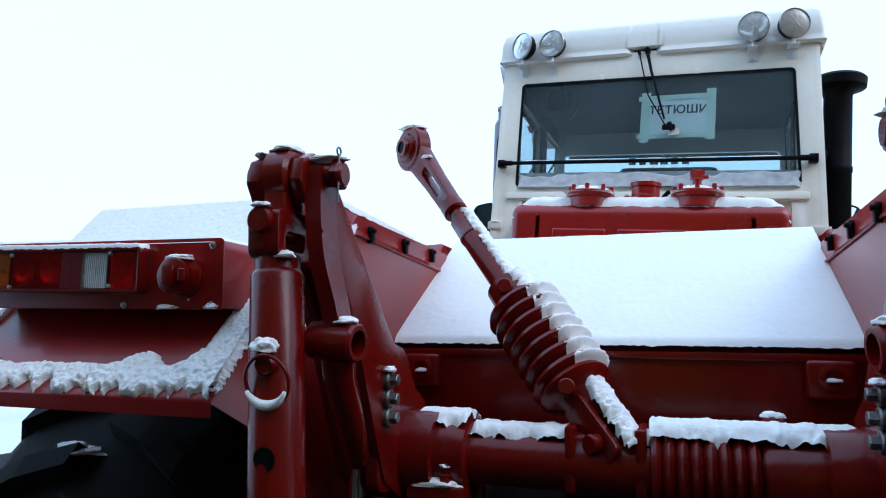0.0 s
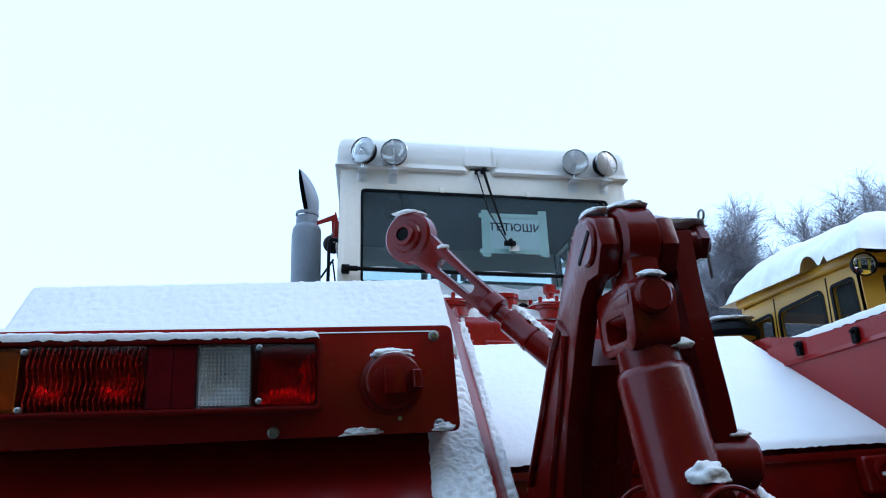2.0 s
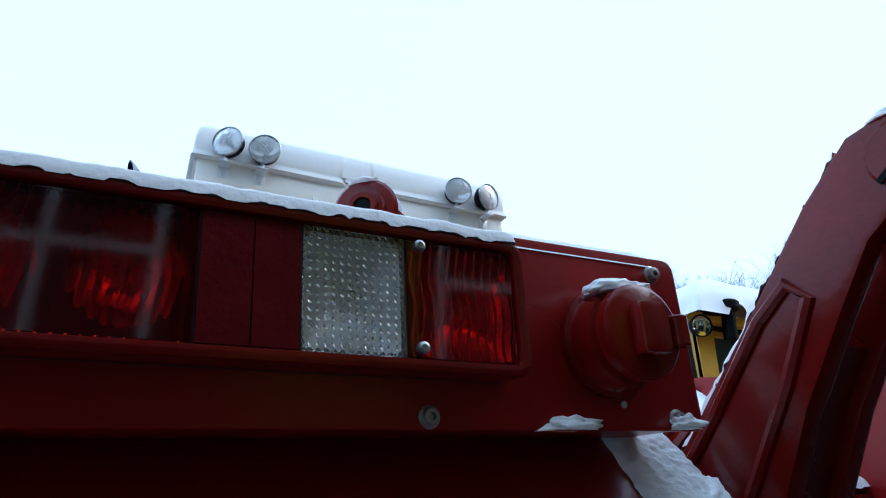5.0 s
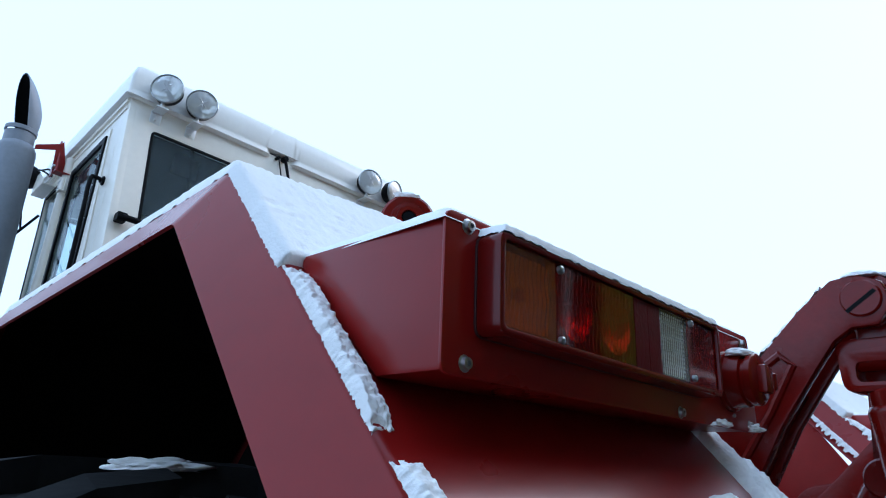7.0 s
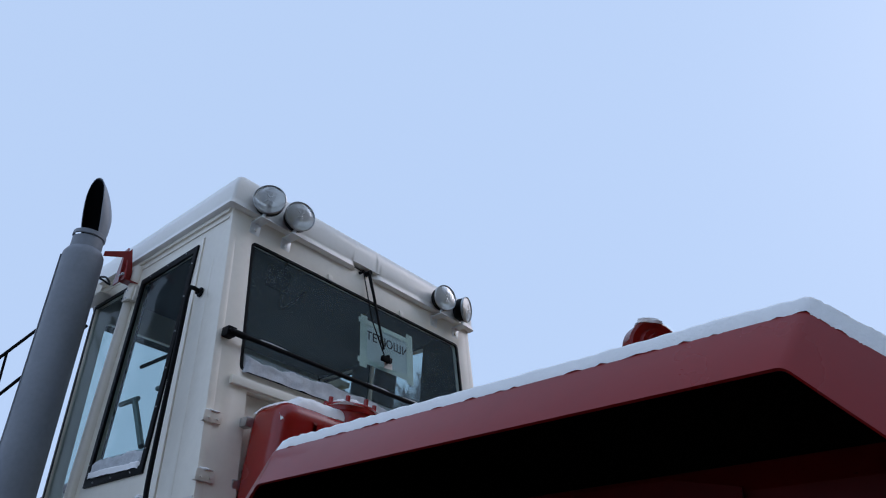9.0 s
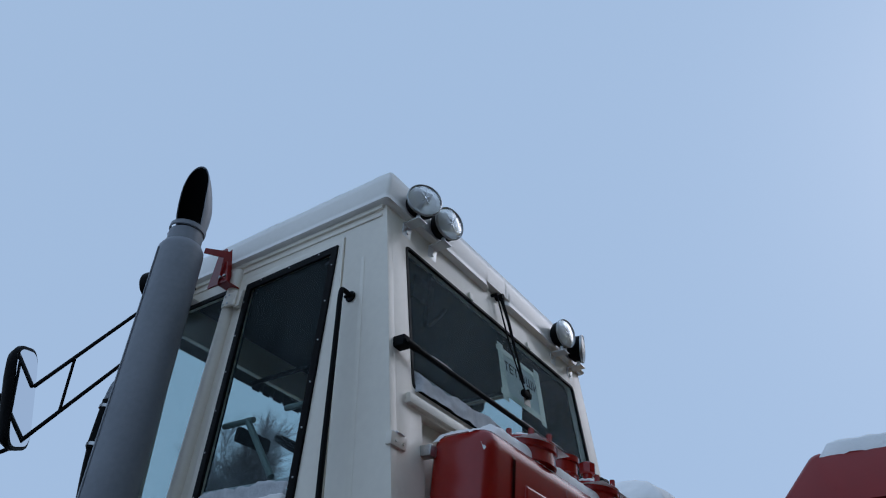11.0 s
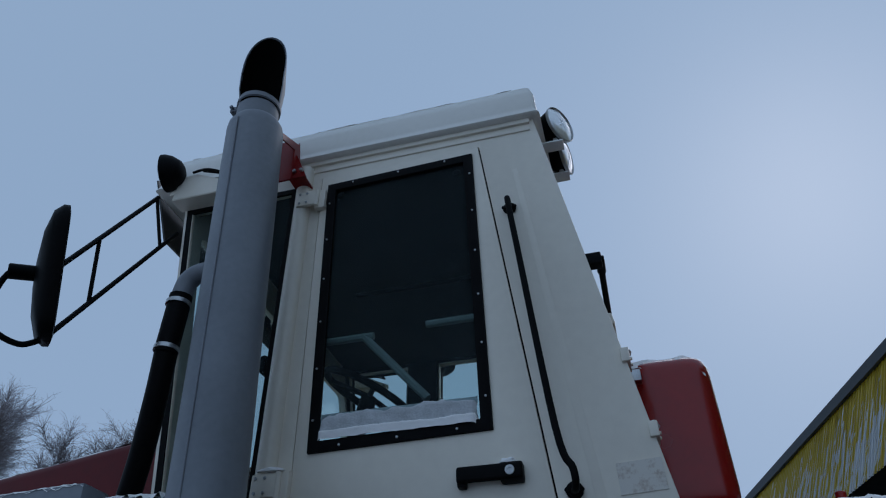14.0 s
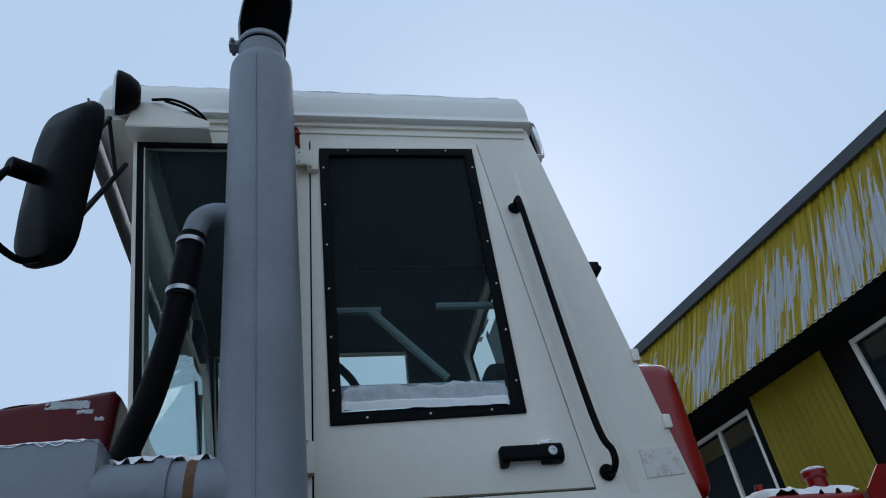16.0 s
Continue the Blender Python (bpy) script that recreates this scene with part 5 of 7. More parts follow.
def build_interior():
    seat = part("driver_seat", join(box(-0.15, 0.40, 4.05, 4.55, 1.95, 2.10, 0.05, 3), box(-0.15, 0.40, 3.97, 4.12, 2.05, 2.72, 0.05, 3), box(-0.05, 0.3, 4.1, 4.5, 1.47, 1.98, 0.03)), TRIM, tractor, "dark cloth driver's seat")
    part("armrest", box(-0.22, -0.14, 4.10, 4.45, 2.25, 2.32, 0.02), TRIM, seat)
    centre = Vector((-0.22, 4.86, 2.63))
    tilt = Euler((radians(28), 0, 0)).to_matrix()
    wheel = part("steering_wheel", tube([centre + tilt @ Vector((0.21 * math.cos(a), 0.21 * math.sin(a), 0)) for a in np.linspace(0, 2 * math.pi, 33)[:-1]], 0.016, 8, True), BLACK, tractor, "black steering wheel")
    for k in range(3):
        a = radians(90 + 120 * k)
        part("spoke", rod(centre, centre + tilt @ Vector((0.20 * math.cos(a), 0.20 * math.sin(a), 0)), 0.012, 8), BLACK, wheel)
    part("column", rod((-0.22, 5.06, 1.9), centre, 0.035, 14), BLACK, wheel)
    part("dashboard", box(-0.55, 0.65, 4.98, 5.22, 1.5, 2.17, 0.05, 3), TRIM, tractor, "dark instrument panel")
    frame_ = part("roll_frame", tube([(0.80, 5.15, 2.62), (0.80, 4.05, 2.60)], 0.018, 8), GREENBAR, tractor, "grey-green guard tubes inside the cab")
    part("side_tube", tube([(-0.80, 4.81, 2.56), (-0.80, 4.62, 2.56)], 0.013, 8), GREENBAR, frame_)
    part("side_tube", tube([(-0.80, 4.43, 2.575), (-0.80, 4.22, 2.575)], 0.013, 8), GREENBAR, frame_)
    part("brace", tube([(-0.80, 4.66, 2.565), (-0.80, 4.42, 2.30)], 0.014, 8), GREENBAR, frame_)
    part("upper_bar", tube([(-0.80, 4.70, 2.74), (-0.80, 4.22, 2.74)], 0.010, 8), BLACK, frame_)
    for y in (4.30, 4.78):
        part("knob", rod((-0.872, y, 3.195), (-0.862, y, 3.195), 0.016, 14), BLACK, frame_)
    part("inner_mirror", box(-0.40, -0.18, 5.28, 5.31, 2.72, 2.80, 0.012), BLACK, tractor)
    stalk = part("microphone_stalk", tube(smooth_path([(-0.55, 3.98, 3.33), (-0.50, 4.02, 3.18), (-0.48, 4.03, 3.02), (-0.40, 4.03, 3.10), (-0.36, 4.03, 3.16)], 5), 0.010, 8), BLACK, tractor)
    part("sun_blind", box(-0.60, -0.46, 4.02, 4.04, 3.10, 3.22, 0.01), BLACK, stalk)
    # Town name on a sheet taped inside the rear window.
    sheet = [(-0.005, 2.868), (0.345, 2.878), (0.340, 3.118), (0.0, 3.112)]
    y_at = lambda v: rear_y(v) + 0.016
    sign = part("paper_sign", plate(sheet, lambda u, v, w: (u, y_at(v) + w, v), 0.001), PAPER)
    tagged(sign, "white paper sign taped inside the rear window", "sign")
    for a, b in (((-0.03, 2.84), (0.02, 3.15)), ((0.32, 2.85), (0.37, 3.16))):
        part("tape", plate([a, (b[0], a[1]), b, (a[0], b[1])], lambda u, v, w: (u, y_at(v) - 0.002 + w, v), 0.001), TAPE, sign)
    for z in (3.098, 2.862):
        part("tape", plate([(-0.045, z), (0.36, z + 0.006), (0.36, z + 0.036), (-0.045, z + 0.03)], lambda u, v, w: (u, y_at(v) - 0.003 + w, v), 0.0008), TAPE, sign)
    curve = bpy.data.curves.new("writing", "FONT")
    curve.body, curve.size, curve.align_x, curve.offset = "ТЕТЮШИ", 0.070, "CENTER", 0.0012
    tmp = bpy.data.objects.new("writing", curve)
    scene.collection.objects.link(tmp)
    me = bpy.data.meshes.new_from_object(tmp.evaluated_get(bpy.context.evaluated_depsgraph_get()))
    bpy.data.objects.remove(tmp)
    bm = bmesh.new()
    bm.from_mesh(me)
    for v in bm.verts:
        z = 3.015 + v.co.y
        v.co = Vector((0.172 + v.co.x * 1.0, y_at(z) - 0.0015, z))
    part("writing", bm, INK, sign, "dark printed town name", smooth=0)


build_interior()


def build_work_lamp(at, aim, parent, bracket_to, dark=False):
    m = look(at, Vector(at) + Vector(aim)) @ pose(0, 0, 0, 180, 0, 0)
    shell = lathe((0, 0, -0.075), (0, 0, 1), [(0, 0), (0, 0.03), (0.01, 0.052), (0.035, 0.072), (0.066, 0.076), (0.078, 0.079)], 36)
    bezel = lathe((0, 0, 0.0), (0, 0, 1), [(0, 0.078), (0.001, 0.0815), (0.012, 0.0825), (0.015, 0.0795), (0.010, 0.077)], 36)
    lamp = part("work_lamp", moved(shell, m), BLACK, parent, "round clear-glass work lamp on a small bracket")
    bowl = lathe((0, 0, -0.035), (0, 0, 1), [(0, 0.012), (0.006, 0.03), (0.018, 0.052), (0.034, 0.070), (0.042, 0.077)], 36)
    part("bezel", moved(bezel, m), STEEL, lamp, "thin steel bezel")
    part("reflector", moved(bowl, m), BOWL if not dark else DARKSTEEL, lamp)
    bm = bmesh.new()
    n, k = 36, 8
    rings = [[bm.verts.new((0, 0, 0.022))]]
    for j in range(1, k + 1):
        r = 0.0785 * j / k
        rings.append([bm.verts.new((r * math.cos(2 * math.pi * i / n), r * math.sin(2 * math.pi * i / n), 0.008 + 0.014 * (1 - (j / k) ** 2) + 0.0012 * math.cos(26 * math.pi * r * math.cos(2 * math.pi * i / n) / 0.08))) for i in range(n)])
    for p, q in zip(rings, rings[1:]):
        for i in range(n):
            f = list(dict.fromkeys([p[i % len(p)], p[(i + 1) % len(p)], q[(i + 1) % n], q[i]]))
            bm.faces.new(f)
    part("lens", moved(bm, m), DIRTYGLASS if dark else FLUTED, lamp, "fluted glass, dirty" if dark else "fluted clear glass")
    part("bulb", moved(lathe((0, 0, -0.03), (0, 0, 1), [(0, 0.01), (0.02, 0.012), (0.03, 0.008), (0.034, 0)], 12), m), STEEL, lamp)
    a, b = Vector(at) + Vector((0, 0.02, -0.075)), Vector(bracket_to)
    stem = join(rod(a, a + Vector((0, 0, -0.035)), 0.010, 10), box(b.x - 0.028, b.x + 0.028, min(a.y - 0.03, b.y), max(a.y, b.y) + 0.002, a.z - 0.040, a.z - 0.034, 0.002), box(b.x - 0.028, b.x + 0.028, b.y - 0.006, b.y + 0.0, b.z - 0.045, a.z - 0.032, 0.002), rod((b.x, b.y - 0.012, b.z - 0.01), (b.x, b.y, b.z - 0.01), 0.009, 6))
    part("bracket", stem, FOIL, lamp)
    return lamp


for x, aim, dark in ((-0.750, (-0.62, -1, -0.04), False), (-0.565, (-0.22, -1, -0.05), False), (0.550, (-0.15, -1, -0.05), False), (0.746, (0.35, -1, -0.03), True)):
    build_work_lamp((x, 3.895, 3.470), aim, tractor, (x, rear_y(3.33), 3.33), dark)


def build_rear_fittings():
    # Wiper hanging from the roof notch.
    px = -0.012
    w = part("wiper", tube([(px, rear_y(3.40) - 0.03, 3.405), (px + 0.03, rear_y(3.25) - 0.035, 3.27), (px + 0.115, rear_y(2.98) - 0.03, 2.97)], [0.010, 0.008, 0.006], 8), BLACK, tractor, "black rear window wiper")
    part("wiper_link", tube([(px - 0.045, rear_y(3.38) - 0.03, 3.40), (px + 0.02, rear_y(3.1) - 0.03, 3.12), (px + 0.125, rear_y(2.93) - 0.028, 2.925)], 0.004, 6), BLACK, w)
    part("pivot", join(rod((px, rear_y(3.41) - 0.045, 3.41), (px, rear_y(3.41) + 0.005, 3.41), 0.016, 12), rod((px - 0.045, rear_y(3.40) - 0.038, 3.40), (px - 0.045, rear_y(3.40) + 0.005, 3.40), 0.009, 10)), BLACK, w)
    part("blade", join(box(px + 0.105, px + 0.175, rear_y(2.92) - 0.035, rear_y(2.92) - 0.010, 2.905, 2.935, 0.008), tube([(px + 0.14, rear_y(2.9) - 0.02, 2.945), (px + 0.16, rear_y(2.9) - 0.02, 2.905)], 0.014, 8)), BLACK, w)
    part("cardboard_pad", plate([(0.125, 2.875), (0.185, 2.88), (0.185, 2.915), (0.13, 2.912)], lambda u, v, q: (u, rear_y(v) - 0.008 + q, v), 0.004), LABELM, w)
    z = 2.716
    y = rear_y(z) - 0.045
    bar = part("guard_bar", tube([(-0.815, y, z), (0.842, y, z)], 0.011, 10), BLACK, tractor, "thin black guard bar across the rear window")
    for x in (-0.815, 0.842):
        part("bar_foot", join(box(x - 0.022, x + 0.022, y - 0.006, y + 0.05, z - 0.022, z + 0.022, 0.006), rod((x - 0.008, y - 0.014, z), (x - 0.008, y, z), 0.010, 6), rod((x, y, z), (x + (0.07 if x < 0 else -0.07), y, z), 0.015, 10)), BLACK, bar)
    for x in (-0.60, 0.05, 0.30, 0.62):
        snow_heap("snow_clump", (x, y, z + 0.011), (0.08, 0.008, 0.004), "thin line of snow on the guard bar", x, 0.2)


build_rear_fittings()


def build_fuel_tank():
    X0, X1, Y0, Y1, Z0, Z1 = -0.66, 0.73, 3.55, 3.80, 1.93, 2.425
    tank = part("fuel_tank", box(X0, X1, Y0, Y1, Z0, Z1, 0.075, 5), TANKRED, tractor, "bright red fuel tank behind the cab")
    for x0, x1 in ((-0.42, -0.14), (-0.08, 0.26), (0.32, 0.53)):
        part("pressed_panel", box(x0, x1, Y0 - 0.006, Y0 + 0.02, Z0 + 0.05, Z1 - 0.135, 0.012, 3), TANKRED, tank)
    for x in (-0.50, 0.56):
        loop = [(Y0 - 0.004, Z0 - 0.05), (Y0 - 0.004, Z1 - 0.075), (Y0 + 0.018, Z1 - 0.018), (Y0 + 0.075, Z1 + 0.004), (Y1, Z1 + 0.004)]
        bm = bmesh.new()
        vs = [[bm.verts.new((x + d, a, b)) for a, b in loop] for d in (-0.009, 0.009)]
        for i in range(4):
            bm.faces.new((vs[0][i], vs[0][i + 1], vs[1][i + 1], vs[1][i]))
        bmesh.ops.solidify(bm, geom=bm.faces[:], thickness=0.004)
        part("strap", bm, TANKRED, tank)
    yc = 3.665
    for x, r, kind in ((-0.245, 0.128, 0), (0.042, 0.072, 1), (0.300, 0.130, 2)):
        up = 0.115 if kind == 1 else 0.088
        cap = lathe((x, yc, Z1 - 0.01), (x, yc, 4), [(0, 0), (0, r * 0.97), (up * 0.55, r * 0.93), (up * 0.6, r), (up - 0.005, r), (up, r - 0.005), (up, 0)], 28)
        c = part("filler_neck", cap, TANKRED, tank)
        if kind != 1:
            for k in range(8):
                a = 2 * math.pi * k / 8
                part("cap_bolt", rod((x + r * 0.86 * math.cos(a), yc + r * 0.86 * math.sin(a), Z1 + up - 0.012), (x + r * 0.86 * math.cos(a), yc + r * 0.86 * math.sin(a), Z1 + up + 0.020), 0.011, 6), TANKRED, c)
            bm = snow_sheet(lambda u, v, x=x, r=r, up=up: (x - r + 2 * r * u, yc - r + 2 * r * v, Z1 + up - 0.012), (0, 0, 1), 36, 36, 0.026, ragged=0.2, edge=0.2, scale=30, seed=x * 9, lumps=0.3, mask=lambda u, v: 0.43 - math.hypot(u - 0.5, v - 0.5))
            snow("snow_cap", bm, "cap of snow on a tank cover")
        if kind == 1:
            part("cap_lid", lathe((x, yc, Z1 + up - 0.012), (x, yc, 4), [(0, 0), (0, 0.080), (0.022, 0.080), (0.028, 0.058), (0.028, 0)], 24), TANKRED, c)
            snow_heap("snow_cap", (x, yc, Z1 + up + 0.016), (0.055, 0.055, 0.010), "cap of snow on the filler lid", 3, 0.2)
        if kind == 2:
            part("breather", join(rod((x - 0.005, yc, Z1 + up - 0.012), (x - 0.005, yc, Z1 + up + 0.08), 0.022, 12), rod((x - 0.005, yc, Z1 + up + 0.055), (x - 0.005, yc, Z1 + up + 0.105), 0.036, 8), rod((x, yc, Z1 + up + 0.072), (x + 0.05, yc, Z1 + up + 0.072), 0.012, 8)), TANKRED, c)
    part("pipe_bend", tube(smooth_path([(-0.06, yc, Z1), (-0.06, yc - 0.01, Z1 + 0.05), (-0.035, yc - 0.02, Z1 + 0.045), (0.0, yc - 0.02, Z1 + 0.02)], 5), 0.009, 8), TANKRED, tank)
    for x in (-0.46, 0.50, -0.03):
        part("tank_bolt", join(rod((x, yc, Z1), (x, yc, Z1 + 0.045), 0.014, 8), rod((x, yc, Z1 + 0.03), (x, yc, Z1 + 0.055), 0.024, 6)), TANKRED, tank)
    for d in (0.05, 0.30):
        part("tank_clip", box(X0 - 0.03, X0 + 0.01, 3.76, 3.82, 2.38 - d, 2.42 - d, 0.006), STEEL, tank)
    part("hose", tube(smooth_path([(0.10, 3.72, 2.44), (0.16, 3.73, 2.52), (0.24, 3.73, 2.46)], 6), 0.012, 8), BLACK, tank)

    def top(u, v):
        return X0 + 0.008 + (X1 - X0 - 0.016) * u, Y0 + 0.02 + (Y1 - Y0 - 0.03) * v, Z1 - 0.006 - 0.05 * max(0, 1 - 11 * min(u, 1 - u)) ** 2 - 0.05 * max(0, 1 - 4 * v) ** 2

    snow("snow_layer", snow_sheet(top, (0, -0.15, 1), 170, 46, 0.050, ragged=0.22, edge=0.11, scale=16, seed=81, lumps=0.12), "layer of snow on the fuel tank")


build_fuel_tank()


def build_stacks():
    # Exhaust stack beside the door.
    a, b = Vector((-1.056, 4.914, 1.35)), Vector((-1.170, 5.030, 3.40))
    st = part("exhaust", lathe(a, b, [(0, 0), (0, 0.103), (1.965, 0.106), (1.99, 0.103), (2.015, 0.090), (2.023, 0.081), (2.09, 0.080), (2.093, 0)], 40), GREY, tractor, "grey exhaust stack with curved black-mouthed tip")
    part("weld_seam", tube([(-1.162, 4.925, 1.40), (-1.273, 5.036, 3.30)], 0.0035, 6), GREY, st)
    part("clamp", join(lathe((-1.172, 5.031, 3.440), (-1.174, 5.033, 4), [(0, 0.081), (0.004, 0.086), (0.026, 0.086), (0.03, 0.081)], 32), box(-1.200, -1.160, 5.105, 5.145, 3.442, 3.468, 0.004), rod((-1.215, 5.132, 3.455), (-1.145, 5.132, 3.455), 0.008, 8)), GREY, st)
    # Curved tip, cut open towards the outer side.
    path = smooth_path([(-1.172, 5.031, 3.44), (-1.176, 5.032, 3.52), (-1.198, 5.028, 3.60), (-1.245, 5.012, 3.68), (-1.312, 4.988, 3.737), (-1.39, 4.96, 3.775)], 6)
    bm = bmesh.new()
    n = 28
    rings = []
    for i, p in enumerate(path):
        d = (path[min(i + 1, len(path) - 1)] - path[max(i - 1, 0)]).normalized()
        sidev = d.cross(Vector((0, 1, 0))).normalized()
        row = []
        for k in range(n):
            t = 2 * math.pi * k / n
            q = p + (0.074 + 0.014 * min(1.0, i / 9)) * (math.cos(t) * sidev + math.sin(t) * Vector((0, 1, 0)))
            row.append(bm.verts.new(q))
        rings.append(row)
    for r0, r1 in zip(rings, rings[1:]):
        for k in range(n):
            bm.faces.new((r0[k], r0[(k + 1) % n], r1[(k + 1) % n], r1[k]))
    bmesh.ops.bisect_plane(bm, geom=bm.verts[:] + bm.edges[:] + bm.faces[:], plane_co=(-1.205, 5.03, 3.58), plane_no=(-1, -0.22, -0.26), clear_outer=True)
    bmesh.ops.solidify(bm, geom=bm.faces[:], thickness=0.004)
    tip = part("tip", bm, GREY, st, "curved grey outlet")
    dark = bmesh.new()
    rows = []
    for i, p in enumerate(path):
        d = (path[min(i + 1, len(path) - 1)] - path[max(i - 1, 0)]).normalized()
        sidev = d.cross(Vector((0, 1, 0))).normalized()
        rows.append([dark.verts.new(p + (0.0685 + 0.014 * min(1.0, i / 9)) * (math.cos(2 * math.pi * k / n) * sidev + math.sin(2 * math.pi * k / n) * Vector((0, 1, 0)))) for k in range(n)])
    for r0, r1 in zip(rows, rows[1:]):
        for k in range(n):
            dark.faces.new((r0[k], r0[(k + 1) % n], r1[(k + 1) % n], r1[k]))
    bmesh.ops.bisect_plane(dark, geom=dark.verts[:] + dark.edges[:] + dark.faces[:], plane_co=(-1.205, 5.03, 3.58), plane_no=(-1, -0.22, -0.26), clear_outer=True)
    part("soot_lining", dark, SOOT, tip, "sooty black inside")
    part("stack_bracket", join(plate([(-1.09, 3.38), (-0.965, 3.44), (-0.955, 3.46), (-0.895, 3.26), (-0.97, 3.24), (-0.985, 3.39), (-1.09, 3.35)], lambda u, v, w: (u, 4.955 + w, v), 0.006), plate([(4.895, 3.245), (5.045, 3.245), (5.045, 3.47), (4.995, 3.475)], lambda u, v, w: (-0.965 + w, u, v), 0.008),
                               box(-0.96, -0.885, 4.90, 4.97, 3.245, 3.251)), RED, st, "red bracket plate")
    for y in (4.915, 4.945):
        part("bracket_bolt", rod((-0.968, y, 3.275), (-0.980, y, 3.275), 0.008, 6), STEEL, st)
    # Breather hose in front of the stack.
    hose = part("breather_pipe", tube(smooth_path([(-1.125, 5.05, 2.680), (-1.135, 5.115, 2.692), (-1.136, 5.162, 2.665), (-1.133, 5.178, 2.60)], 7), 0.034, 14), GREY, tractor, "grey bend with black rubber hose")
    part("rubber_sleeve", rod((-1.133, 5.178, 2.615), (-1.115, 5.190, 2.40), 0.037, 16), BLACK, hose)
    for z, y in ((2.585, 5.181), (2.425, 5.189)):
        part("hose_clip", lathe((-1.133 + (2.6 - z) * 0.09, y, z), (-1.12, y, 0), [(0, 0.036), (0.0, 0.040), (0.014, 0.040), (0.014, 0.036)], 20), STEEL, hose)
    part("black_pipe", tube(smooth_path([(-1.115, 5.190, 2.42), (-1.085, 5.205, 2.30), (-1.03, 5.245, 2.15), (-0.985, 5.285, 2.06), (-0.94, 5.33, 1.95), (-0.92, 5.36, 1.80)], 6), 0.036, 14), BLACK, hose)
    # Silencer body lying at the stack's foot.
    sil = part("silencer", lathe((-1.085, 5.0, 1.880), (-1.075, 5.40, 1.880), [(0, 0), (0, 0.078), (0.14, 0.078), (0.142, 0.087), (0.178, 0.087), (0.18, 0.078), (0.30, 0.078), (0.31, 0.05), (0.31, 0)], 28), GREY, tractor, "grey silencer cylinder with clamp bands")
    part("shield", plate([(5.285, 1.74), (5.70, 1.70), (5.70, 1.985), (5.305, 2.000)], lambda u, v, w: (-1.15 + w, u, v), 0.11, bevel=0.008), GREY, sil, "grey sheet-metal shield")
    part("rust_band", lathe((-1.083, 5.085, 1.880), (-1.0825, 5.40, 1.880), [(0, 0.0775), (0, 0.0790), (0.022, 0.0790), (0.022, 0.0775)], 28), RUST, sil, "rusty brown stain band")
    snow("snow_line", snow_sheet(lambda u, v: (-1.13 + 0.09 * v, 5.05 + 0.23 * u, 1.954), (0, 0, 1), 40, 12, 0.010, ragged=0.4, edge=0.2, scale=30, seed=91), "thin snow on the silencer")
    snow("snow_line", snow_sheet(lambda u, v: (-1.152 + 0.11 * v, 5.305 + 0.39 * u, 1.999 - 0.015 * u), (0, 0, 1), 40, 10, 0.007, ragged=0.2, edge=0.2, scale=30, seed=92), "thin snow on the grey shield")
    snow("snow_dome", snow_sheet(lambda u, v: (-1.24 + 0.12 * v, 4.82 + 0.2 * u, 1.765), (0, 0, 1), 24, 16, 0.035, ragged=0.2, edge=0.4, scale=20, seed=93), "dome of snow at the foot of the stack")
    part("foot_box", box(-1.245, -1.115, 4.81, 5.03, 1.55, 1.765, 0.02), GREY, sil)
    # Air intake on the other side.
    ai = part("air_intake", lathe((1.11, 5.0, 1.4), (1.11, 5.0, 4), [(0, 0), (0, 0.085), (1.50, 0.085), (1.51, 0.090), (1.54, 0.090), (1.55, 0.085), (2.02, 0.085), (2.06, 0.10), (2.075, 0.165), (2.13, 0.17), (2.15, 0.15), (2.16, 0)], 36), BLACK, tractor, "black air intake stack with round cap")
    part("side_pipe", tube(smooth_path([(1.00, 4.92, 1.5), (1.00, 4.92, 2.6), (1.0, 4.93, 2.95), (1.03, 4.96, 3.03)], 6), 0.035, 12), BLACK, ai)


build_stacks()


